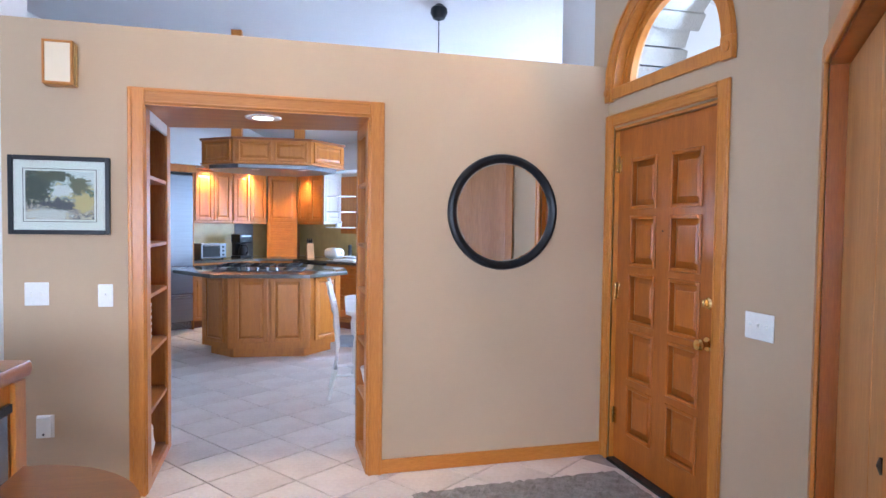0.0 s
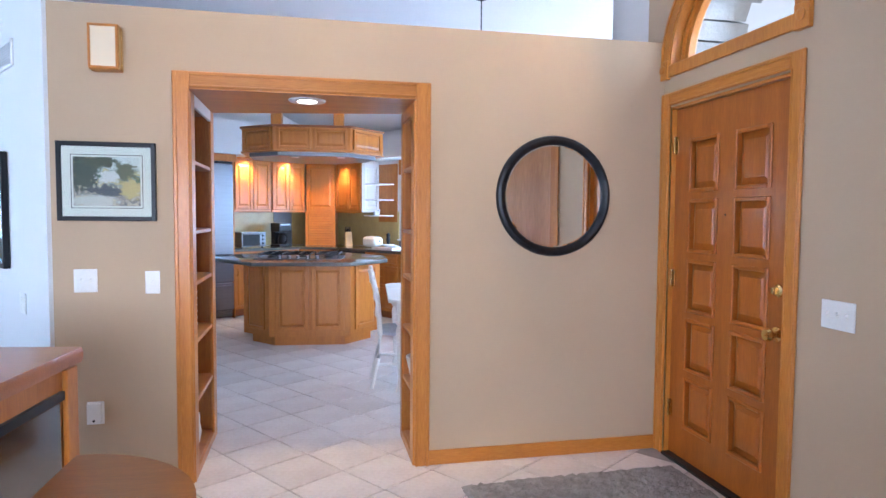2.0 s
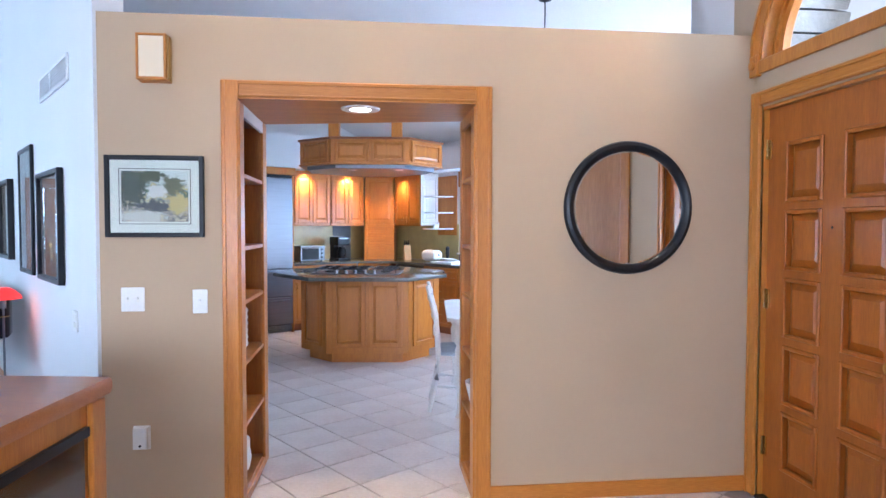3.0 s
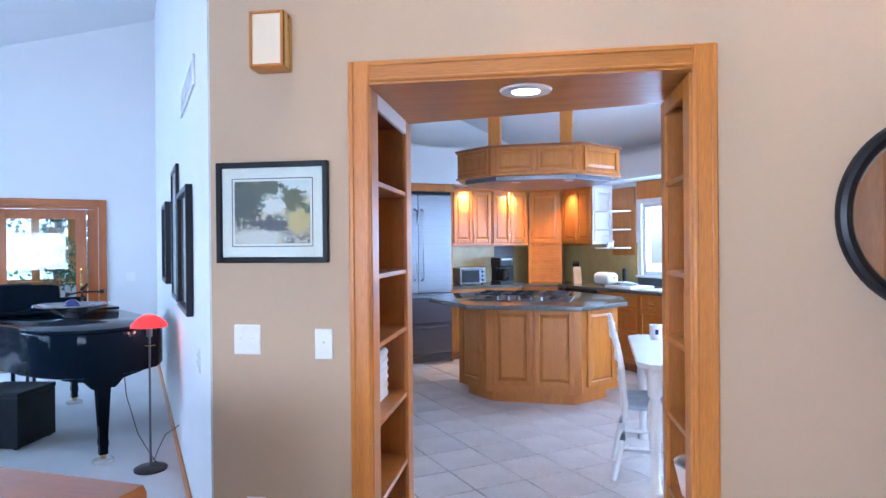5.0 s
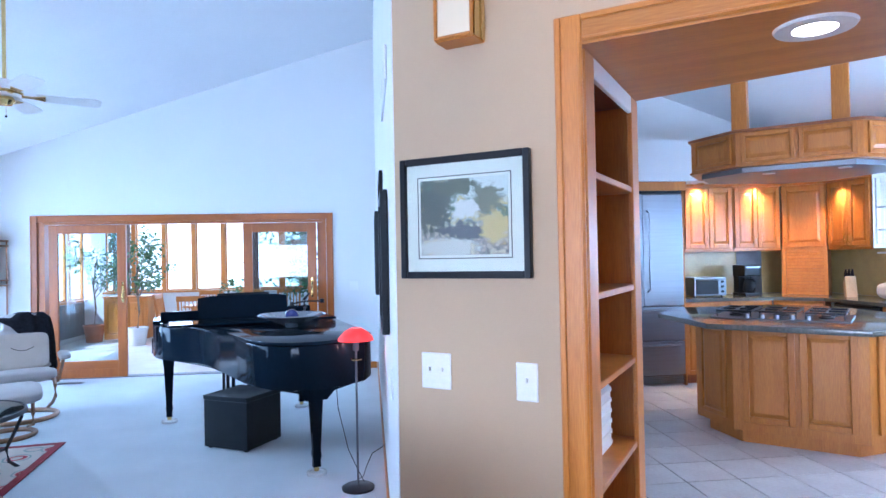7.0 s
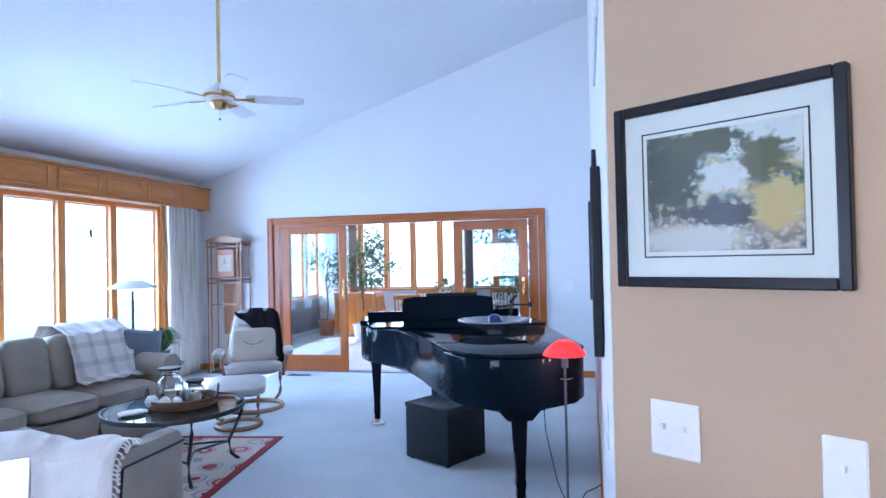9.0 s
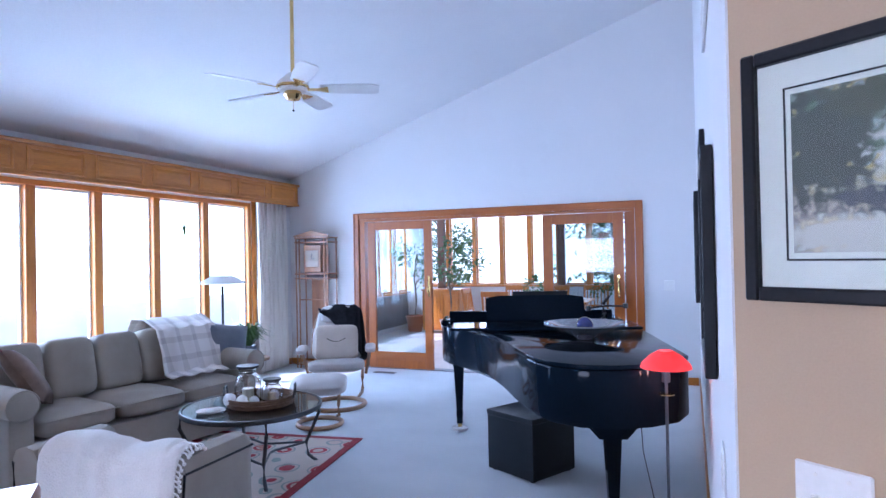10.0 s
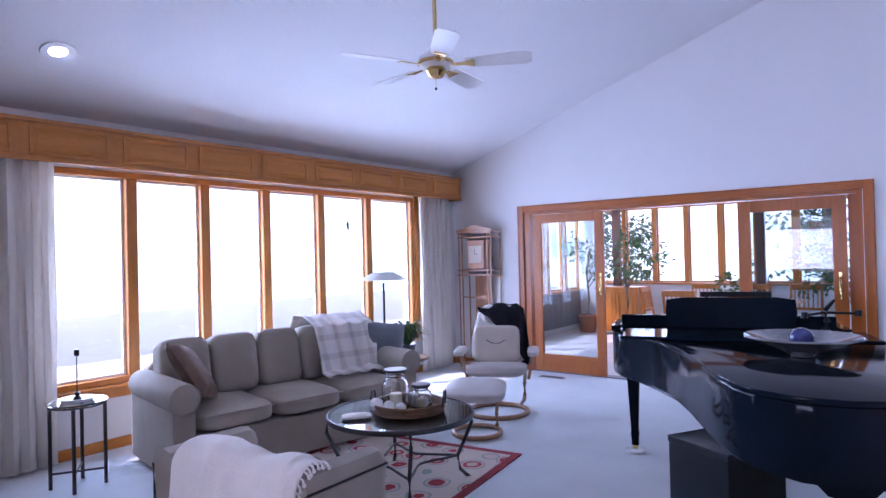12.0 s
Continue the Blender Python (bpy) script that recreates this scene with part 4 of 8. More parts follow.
part("body", B(0.003, 0.597, 0.0, 0.55, 0.10, 0.885), BLACK, dw)
part("door", B(0.006, 0.594, -0.025, -0.001, 0.13, 0.76, 0.006), BLACK, dw)
part("control_panel", B(0.006, 0.594, -0.028, -0.001, 0.765, 0.88, 0.006), BLACK, dw)
part("handle", tube(bmesh.new(), [(0.1, -0.028, 0.74), (0.1, -0.055, 0.74), (0.5, -0.055, 0.74), (0.5, -0.028, 0.74)], 0.009, 8), BLACK, dw, smooth=True)
base_cabinet((4.69, 3.245), (4.69, 2.55), 1, "drawers", "oak base cabinet with three drawers")
base_cabinet((4.69, 2.545), (4.69, 1.7), 2, "doors", "oak sink base cabinet with two doors")
base_cabinet((4.69, 1.695), (4.69, 0.7), 2, "drawers", "oak base cabinet with drawers")
ct_ = thing("worktop", LM, "dark granite worktop along two kitchen walls", "worktop")
part("slab", prism(bmesh.new(), [(3.275, 4.948), (3.275, 4.295), (4.33, 4.295), (4.655, 3.97), (4.655, 0.69), (5.298, 0.69), (5.298, 4.948)], 0.889, 0.925, 0.006), GRANITE, ct_)
part("backsplash_north", B(3.28, 5.0, 4.934, 4.947, 0.927, 1.458), BACKSP, ct_, "olive tiled backsplash with warm lamp glow put into its colour")
part("backsplash_east", B(5.286, 5.299, 3.20, 4.93, 0.927, 1.458), BACKSP, ct_, "olive tiled backsplash with warm lamp glow put into its colour")
part("backsplash_sink", B(5.286, 5.299, 0.7, 3.195, 0.927, 1.05), SLATE, ct_, "low dark slate backsplash")
part("slate_panel", B(4.28, 4.60, 4.925, 4.933, 0.927, 1.458), SLATE, ct_, "charcoal slate panel")


def fridge():
    t_ = thing("refrigerator", LM @ pose(2.36, 4.30, 0), "tall stainless french door refrigerator with two bottom drawers", "refrigerator")
    part("body", B(0, 0.905, 0.03, 0.64, 0.02, 2.10), BLACK, t_)
    for a_, b_ in ((0.004, 0.450), (0.455, 0.901)):
        d = part("door", B(a_, b_, -0.03, 0.028, 0.86, 2.06, 0.008, 2), STEEL, t_)
        x = b_ - 0.045 if a_ < 0.1 else a_ + 0.045
        part("handle", tube(bmesh.new(), [(x, -0.03, 1.02), (x, -0.075, 1.04), (x, -0.075, 1.86), (x, -0.03, 1.88)], 0.011, 10), STEEL, d, smooth=True)
    for z0, z1 in ((0.49, 0.85), (0.12, 0.48)):
        d = part("drawer", B(0.004, 0.901, -0.03, 0.028, z0, z1, 0.008, 2), STEEL, t_)
        part("handle", tube(bmesh.new(), [(0.06, -0.03, z1 - 0.035), (0.07, -0.07, z1 - 0.035), (0.835, -0.07, z1 - 0.035), (0.845, -0.03, z1 - 0.035)], 0.012, 10), STEEL, d, smooth=True)
    bm = bmesh.new()
    for k in range(5):
        box(bm, 0.01, 0.895, -0.005, 0.01, 0.022 + k * 0.018, 0.034 + k * 0.018)
    part("grille", bm, STEEL, t_)
    part("top_grille", B(0.004, 0.901, -0.02, 0.03, 2.065, 2.098), BLACK, t_)
    h = thing("fridge_surround", LM @ pose(2.36, 4.30, 0), "oak surround of the refrigerator", "kitchen cabinet")
    part("header", B(-0.03, 0.965, -0.01, 0.64, 2.102, 2.20, 0.004), CABW, h)
    part("side_panel", B(0.908, 0.925, -0.02, 0.64, 0.0, 2.10, 0.003), CABW, h)


fridge()
part("soffit_north", B(1.2, 4.63, 4.30, 4.948, 2.204, 2.655), WHITE, m=LM, label="pale soffit over the kitchen cabinets", kind="structure")
part("soffit_east", prism(bmesh.new(), [(4.632, 4.948), (4.632, 4.58), (4.955, 4.25), (4.955, 0.2), (5.298, 0.2), (5.298, 4.948)], 2.204, 2.50), WHITE, m=LM, label="pale soffit over the kitchen window", kind="structure")
wv = thing("window_head_board", LM @ pose(5.29, 0, 0), "oak board over the kitchen window", kind="structure")
part("board", B(-0.02, 0.0, 0.7, 3.19, 1.985, 2.2), CABW, wv)
kw = thing("window_kitchen", LM @ pose(5.3, 0, 0), "kitchen window over the sink", kind="structure")
for nm, a_ in (("left_frame", (3.10, 3.15, 1.06, 1.93)), ("right_frame", (0.9, 0.95, 1.06, 1.93)), ("mullion", (1.98, 2.05, 1.06, 1.93)), ("head_frame", (0.95, 3.10, 1.88, 1.93)), ("sill_frame", (0.95, 3.10, 1.06, 1.11))):
    part(nm, B(0.03, 0.09, *a_, 0.004), WPAINT, kw)
p_ = part("pane", B(0.055, 0.059, 0.95, 3.10, 1.11, 1.88), PANE, kw)
p_.visible_shadow = False
part("sill", B(-0.05, 0.03, 0.85, 3.2, 1.03, 1.055, 0.004), WPAINT, kw)
for k, (u, v) in enumerate(((3.62, 4.52), (4.30, 4.52), (4.88, 4.02))):
    pt = thing("puck_light", LM @ pose(u, v, 2.203), "small lit puck light over the wall cabinets", "puck light", "kitchen puck lights")
    part("housing", lathe(bmesh.new(), [(0.04, 0), (0.04, -0.012), (0.03, -0.014), (0.0, -0.014)], 16), BRASS, pt)
    la = bpy.data.lights.new("puck", "SPOT")
    la.energy, la.color, la.spot_size, la.spot_blend, la.shadow_soft_size = 47, (1.0, 0.58, 0.20), radians(104), 0.75, 0.02
    lo_ = new("puck_lamp", la)
    lo_.matrix_world = LM @ pose(u, v, 2.18, 12 if k < 2 else 0, 0 if k < 2 else 12, 0)


def kitchen_clutter():
    # toaster oven
    t_ = thing("toaster_oven", LM @ pose(3.52, 4.52, 0.926), "steel and black toaster oven on the counter", "toaster oven")
    part("body", B(0, 0.38, 0, 0.28, 0.012, 0.22, 0.012, 2), STEEL, t_)
    part("door", B(0.015, 0.28, -0.012, -0.001, 0.03, 0.20, 0.004), BLACK, t_, "dark glass door")
    part("handle", tube(bmesh.new(), [(0.03, -0.012, 0.19), (0.03, -0.04, 0.19), (0.265, -0.04, 0.19), (0.265, -0.012, 0.19)], 0.006, 6), STEEL, t_, smooth=True)
    for z in (0.06, 0.115, 0.17):
        part("knob", lathe(bmesh.new(), [(0.016, 0), (0.013, 0.015), (0, 0.016)], 12, Matrix.Translation((0.33, 0, z)) @ Matrix.Rotation(radians(90), 4, "X")), BLACK, t_)
    for x in (0.03, 0.35):
        part("foot", cyl(bmesh.new(), x, 0.05, 0, 0.012, 0.012), BLACK, t_)
    # coffee maker
    t_ = thing("coffee_maker", LM @ pose(4.07, 4.55, 0.926), "black drip coffee maker with a glass pot", "coffee maker")
    part("base", B(0, 0.2, -0.12, 0.13, 0, 0.035, 0.01, 2), BLACK, t_)
    part("column", B(0.01, 0.19, 0.03, 0.13, 0.035, 0.30, 0.008), BLACK, t_)
    part("brew_head", B(0.0, 0.2, -0.11, 0.13, 0.22, 0.35, 0.02, 2), BLACK, t_)
    part("top_band", B(0.02, 0.18, -0.113, -0.108, 0.315, 0.335), STEEL, t_)
    pot = part("carafe", lathe(bmesh.new(), [(0.055, 0.038), (0.07, 0.07), (0.068, 0.13), (0.045, 0.18), (0.05, 0.20)], 20, Matrix.Translation((0.1, -0.045, 0))), BLACK, t_, "dark full glass pot", smooth=True)
    part("pot_handle", tube(bmesh.new(), [(0.1, -0.11, 0.18), (0.1, -0.15, 0.16), (0.1, -0.15, 0.09), (0.1, -0.115, 0.07)], 0.009, 6), BLACK, pot)
    # knife block
    t_ = thing("knife_block", LM @ pose(4.98, 3.98, 0.926, 0, 0, 60), "pale wooden knife block with black knives", "knife block")
    part("block", prism(bmesh.new(), [(-0.06, 0), (0.08, 0), (0.13, 0.15), (0.02, 0.22)], -0.05, 0.05, 0.004, Matrix(((1, 0, 0, 0), (0, 0, 1, 0), (0, 1, 0, 0), (0, 0, 0, 1)))), wood_pale, t_)
    for i in range(3):
        for j in range(3):
            a_ = (0.035 + i * 0.035, -0.03 + j * 0.03, 0.205 - i * 0.022)
            part("knife_handle", tube(bmesh.new(), [a_, (a_[0] + 0.05, a_[1], a_[2] + 0.085)], 0.009, 6), BLACK, t_)
    # paper tray, speaker, dish tray, faucet
    t_ = thing("white_toaster", LM @ pose(5.0, 3.60, 0.926, 0, 0, -90), "white two slot toaster on the counter", "toaster")
    part("shell", cushion(bmesh.new(), 0, 0.30, -0.09, 0.09, 0.01, 0.17, n=8), WPLAST, t_, smooth=True)
    part("slot", B(0.05, 0.25, -0.035, -0.015, 0.160, 0.1695), BLACK, t_)
    part("slot", B(0.05, 0.25, 0.015, 0.035, 0.160, 0.1695), BLACK, t_)
    part("lever", B(0.295, 0.315, -0.01, 0.01, 0.09, 0.11, 0.003), BLACK, t_)
    t_ = thing("pepper_mill", LM @ pose(5.15, 3.28, 0.926), "dark wooden pepper mill", "pepper mill")
    part("mill_body", lathe(bmesh.new(), [(0.032, 0), (0.032, 0.02), (0.022, 0.06), (0.03, 0.12), (0.024, 0.16), (0.03, 0.18), (0.024, 0.21), (0, 0.22)], 16), BLACK, t_, smooth=True)
    t_ = thing("dish_rack", LM @ pose(4.86, 2.92, 0.926), "white dish drying tray with plates by the sink", "dish rack")
    part("tray", prism(bmesh.new(), [(-0.16, -0.22), (0.2, -0.22), (0.2, 0.2), (-0.16, 0.2)], 0, 0.03, 0.008), WPLAST, t_)
    for i in range(5):
        part("plate", lathe(bmesh.new(), [(0.0, 0.0), (0.06, 0.002), (0.10, 0.012), (0.10, 0.015), (0.0, 0.006)], 20, Matrix.Translation((0.0, -0.05 + i * 0.03, 0.035 + 0.005 * i))), CLOUDW, t_, smooth=True)
    t_ = thing("kitchen_faucet", LM @ pose(5.13, 2.3, 0.926), "tall white kitchen faucet", "faucet")
    part("base", lathe(bmesh.new(), [(0.03, 0), (0.025, 0.03), (0.018, 0.05)], 16), WPLAST, t_, smooth=True)
    part("spout", tube(bmesh.new(), [(0, 0, 0.04), (0, 0, 0.26), (-0.03, 0, 0.31), (-0.09, 0, 0.33), (-0.15, 0, 0.30), (-0.17, 0, 0.24)], 0.013, 10), WPLAST, t_, smooth=True)
    part("lever", tube(bmesh.new(), [(0, -0.02, 0.06), (0, -0.09, 0.10)], 0.007, 8), WPLAST, t_)
    t_ = thing("soap_bottle", LM @ pose(5.15, 2.62, 0.926), "white soap bottle by the sink", "soap bottle")
    part("bottle", lathe(bmesh.new(), [(0.035, 0), (0.035, 0.12), (0.012, 0.15), (0.012, 0.17)], 16), WPLAST, t_, smooth=True)
    part("pump", tube(bmesh.new(), [(0, 0, 0.17), (0, 0, 0.21), (-0.04, 0, 0.21)], 0.005, 6), WPLAST, t_)
    t_ = thing("sink", LM @ pose(4.95, 2.15, 0.9255), "white drop-in kitchen sink", "sink")
    bm = bmesh.new()
    frame_rect(bm, 0.46, 0.78, 0.035, 0.012)
    bmesh.ops.transform(bm, matrix=Matrix(((1, 0, 0, -0.23), (0, 0, 1, -0.39), (0, 1, 0, 0), (0, 0, 0, 1))), verts=bm.verts)
    part("rim", bm, WPLAST, t_)
    part("basin_floor", B(-0.19, 0.19, -0.35, 0.35, 0.0, 0.003), STEEL, t_)


wood_pale = wood("pale_block_wood", (0.62, 0.43, 0.24), (0.5, 0.32, 0.16), "z", 0.5, 0.05)
kitchen_clutter()


def nook():
    t_ = thing("breakfast_table", pose(1.70, 4.72, 0, 0, 0, -5.4), "white painted breakfast table with turned legs", "table")
    part("tabletop", prism(bmesh.new(), [(-0.36, -0.62), (-0.43, -0.54), (-0.43, 0.54), (-0.36, 0.62), (0.36, 0.62), (0.43, 0.54), (0.43, -0.54), (0.36, -0.62)], 0.72, 0.752, 0.008), WPAINT, t_)
    part("apron", frame_rect_flat(0.72, 1.1, 0.02, 0.62, 0.72), WPAINT, t_)
    prof = [(0.038, 0.0), (0.03, 0.04), (0.024, 0.10), (0.034, 0.35), (0.04, 0.50), (0.028, 0.54), (0.042, 0.56), (0.042, 0.72)]
    for x in (-0.33, 0.33):
        for y in (-0.52, 0.52):
            part("leg", lathe(bmesh.new(), prof, 14, Matrix.Translation((x, y, 0))), WPAINT, t_, smooth=True)
    mg = thing("mug", pose(1.49, 5.12, 0.752), "white mug with a dark mark", "mug")
    part("cup", lathe(bmesh.new(), [(0.0, 0.004), (0.034, 0.0), (0.042, 0.02), (0.045, 0.105), (0.041, 0.105), (0.037, 0.02), (0.0, 0.012)], 20), CLOUDW, mg, smooth=True)
    part("handle", tube(bmesh.new(), [(0.044, 0, 0.085), (0.075, 0, 0.08), (0.078, 0, 0.045), (0.044, 0, 0.03)], 0.006, 8), CLOUDW, mg, smooth=True)
    part("mark", B(-0.012, 0.012, -0.047, -0.0445, 0.04, 0.075), NAVY, mg)


def frame_rect_flat(w, d, b, z0, z1):
    bm = bmesh.new()
    box(bm, -w / 2, w / 2, -d / 2, -d / 2 + b, z0, z1)
    box(bm, -w / 2, w / 2, d / 2 - b, d / 2, z0, z1)
    box(bm, -w / 2, -w / 2 + b, -d / 2 + b, d / 2 - b, z0, z1)
    box(bm, w / 2 - b, w / 2, -d / 2 + b, d / 2 - b, z0, z1)
    return bm


nook()


def ladder_chair(m, mat, label, cat="chair", group="", seat_mat=None):
    """A side chair that faces local +x: turned front legs, curved rear posts, three back slats."""
    t_ = thing("dining_chair", m, label, cat, group)
    for y in (-0.19, 0.19):
        part("rear_leg", tube(bmesh.new(), [(-0.26, y, 0.0), (-0.205, y, 0.25), (-0.19, y, 0.45), (-0.21, y, 0.7), (-0.275, y, 0.97)], [0.016, 0.018, 0.021, 0.018, 0.015], 8), mat, t_, smooth=True)
        part("front_leg", tube(bmesh.new(), [(0.2, y, 0.0), (0.19, y, 0.2), (0.19, y, 0.44)], [0.014, 0.02, 0.022], 10), mat, t_, smooth=True)
        part("side_stretcher", tube(bmesh.new(), [(-0.21, y, 0.2), (0.19, y, 0.18)], 0.011, 6), mat, t_)
    for z, x in ((0.60, -0.203), (0.74, -0.219), (0.88, -0.25)):
        bm = bmesh.new()
        n = 6
        for k in range(n):
            y0, y1 = -0.185 + 0.37 * k / n, -0.185 + 0.37 * (k + 1) / n
            c0, c1 = -0.03 * math.cos(math.pi * (y0 / 0.38)), -0.03 * math.cos(math.pi * (y1 / 0.38))
            vs = [bm.verts.new(p) for p in ((x + c0, y0, z - 0.03), (x + c1, y1, z - 0.03), (x + c1, y1, z + 0.035), (x + c0, y0, z + 0.035), (x + c0 + 0.014, y0, z - 0.03), (x + c1 + 0.014, y1, z - 0.03), (x + c1 + 0.014, y1, z + 0.035), (x + c0 + 0.014, y0, z + 0.035))]
            for f_ in ((0, 1, 2, 3), (4, 5, 6, 7), (3, 2, 6, 7), (0, 1, 5, 4)):
                bm.faces.new([vs[i] for i in f_])
        part("back_slat", bm, mat, t_)
    part("front_stretcher", tube(bmesh.new(), [(0.19, -0.19, 0.22), (0.19, 0.19, 0.22)], 0.011, 6), mat, t_)
    part("seat", cushion(bmesh.new(), -0.21, 0.23, -0.22, 0.22, 0.425, 0.475, 0.2, 8), seat_mat or mat, t_, smooth=True)
    return t_


SEATBLUE = surf("pale_blue_seat_pad", (0.35, 0.42, 0.52), (0.5, 0.55, 0.6), 0.85, 20, 90, 0.3)
ladder_chair(pose(1.385, 4.56, 0, 0, 0, -6), WPAINT, "white ladder-back dining chair with a pale blue seat pad", seat_mat=SEATBLUE)

# ---------- foyer things ----------
def picture_print():
    """A country house in a garden, as soft patches of colour."""
    mt, nt, bs = base_mat("watercolour_print", (0.5, 0.5, 0.45), 0.6)
    N, Lk = nt.nodes.new, nt.links.new
    tc = N("ShaderNodeTexCoord")
    sx = N("ShaderNodeSeparateXYZ")
    Lk(tc.outputs["Generated"], sx.inputs[0])
    n1, n2 = N("ShaderNodeTexNoise"), N("ShaderNodeTexNoise")
    n1.inputs["Scale"].default_value, n1.inputs["Detail"].default_value = 5.5, 6
    n2.inputs["Scale"].default_value, n2.inputs["Detail"].default_value = 14, 4
    for n_ in (n1, n2):
        Lk(tc.outputs["Generated"], n_.inputs["Vector"])
    cr = N("ShaderNodeValToRGB")
    cr.color_ramp.elements[0].position, cr.color_ramp.elements[0].color = 0.36, (0.03, 0.06, 0.04, 1)
    cr.color_ramp.elements[1].position, cr.color_ramp.elements[1].color = 0.64, (0.60, 0.58, 0.50, 1)
    for p, c in ((0.45, (0.10, 0.15, 0.09, 1)), (0.52, (0.35, 0.40, 0.40, 1)), (0.56, (0.52, 0.40, 0.15, 1))):
        e = cr.color_ramp.elements.new(p)
        e.color = c
    Lk(n1.outputs["Fac"], cr.inputs[0])
    low = N("ShaderNodeValToRGB")
    low.color_ramp.elements[0].position, low.color_ramp.elements[0].color = 0.35, (0.08, 0.08, 0.09, 1)
    low.color_ramp.elements[1].position, low.color_ramp.elements[1].color = 0.65, (0.62, 0.52, 0.38, 1)
    e = low.color_ramp.elements.new(0.5)
    e.color = (0.30, 0.26, 0.24, 1)
    Lk(n2.outputs["Fac"], low.inputs[0])
    mr = N("ShaderNodeMapRange")
    mr.inputs["From Min"].default_value, mr.inputs["From Max"].default_value = 0.3, 0.5
    Lk(sx.outputs["Z"], mr.inputs["Value"])
    mx = N("ShaderNodeMix")
    mx.data_type = "RGBA"
    Lk(mr.outputs[0], mx.inputs[0])
    Lk(low.outputs[0], mx.inputs[6])
    Lk(cr.outputs[0], mx.inputs[7])
    # masses of the landscape: sky, trees, a pale house, a dark hedge, a path
    out = mx.outputs[2]
    for cx, cz, rx, rz, col in ((0.75, 0.90, 0.42, 0.20, (0.66, 0.68, 0.66)), (0.14, 0.66, 0.24, 0.36, (0.05, 0.06, 0.045)), (0.42, 0.90, 0.28, 0.12, (0.07, 0.08, 0.05)), (0.78, 0.68, 0.16, 0.20, (0.12, 0.12, 0.07)), (0.52, 0.60, 0.16, 0.12, (0.66, 0.64, 0.63)), (0.50, 0.30, 0.26, 0.13, (0.07, 0.075, 0.09)), (0.86, 0.35, 0.15, 0.2, (0.55, 0.42, 0.18)), (0.30, 0.10, 0.36, 0.12, (0.60, 0.57, 0.52))):
        vm, ln, ad, mr2, m2 = N("ShaderNodeVectorMath"), N("ShaderNodeVectorMath"), N("ShaderNodeMath"), N("ShaderNodeMapRange"), N("ShaderNodeMix")
        vm.operation, ln.operation, ad.operation = "MULTIPLY_ADD", "LENGTH", "MULTIPLY_ADD"
        vm.inputs[1].default_value, vm.inputs[2].default_value = (1 / rx, 0.0, 1 / rz), (-cx / rx, 0.0, -cz / rz)
        Lk(tc.outputs["Generated"], vm.inputs[0]), Lk(vm.outputs[0], ln.inputs[0])
        ad.inputs[1].default_value = 2.3
        Lk(n2.outputs["Fac"], ad.inputs[0]), Lk(ln.outputs["Value"], ad.inputs[2])
        mr2.inputs["From Min"].default_value, mr2.inputs["From Max"].default_value = 1.95, 2.30
        Lk(ad.outputs[0], mr2.inputs["Value"])
        m2.data_type = "RGBA"
        m2.inputs[6].default_value = (*col, 1)
        Lk(mr2.outputs[0], m2.inputs[0]), Lk(out, m2.inputs[7])
        out = m2.outputs[2]
    Lk(out, bs.inputs["Base Color"])
    return mt


PRINT = picture_print()


def framed(m, w, h, label, b=0.022, d=0.022, mat_w=0.05, art=None, mat=None, name="framed_picture", fmat=None):
    t_ = thing(name, m, label, "framed picture")
    part("frame", frame_rect(bmesh.new(), w, h, b, d, -d - 0.002, 0.003), fmat or BLACK, t_)
    part("mat_board", B(b, w - b, -0.010, -0.004, b, h - b), mat or PAPER, t_)
    e = b + mat_w
    if mat_w:
        bm = frame_rect(bmesh.new(), w - 2 * e + 0.024, h - 2 * e + 0.024, 0.003, 0.001, -0.0118, 0, e - 0.012, e - 0.012)
        part("mat_line", bm, BLACK, t_)
    part("print", B(e, w - e, -0.013, -0.0105, e, h - e), art or PRINT, t_)
    gl = part("pane", B(b, w - b, -0.0175, -0.0165, b, h - b), PANE, t_)
    gl.visible_shadow = False
    return t_


framed(pose(-0.578, 2.8, 1.368), 0.453, 0.389, "black-framed print of a white garden house on the tan wall", mat_w=0.052)

mr_ = thing("round_mirror", pose(2.0, 2.798, 1.52), "round wall mirror in a thick black frame", "mirror")
R_ = Matrix.Rotation(radians(90), 4, "X")
part("frame", lathe(bmesh.new(), [(0.293, 0.0), (0.293, 0.012), (0.303, 0.026), (0.322, 0.032), (0.338, 0.026), (0.345, 0.012), (0.345, 0.0)], 64, R_), BLACK, mr_, smooth=True)
part("glass", lathe(bmesh.new(), [(0.0, 0.010), (0.285, 0.010), (0.296, 0.008), (0.296, 0.004), (0, 0.004)], 64, R_), MIRROR, mr_)


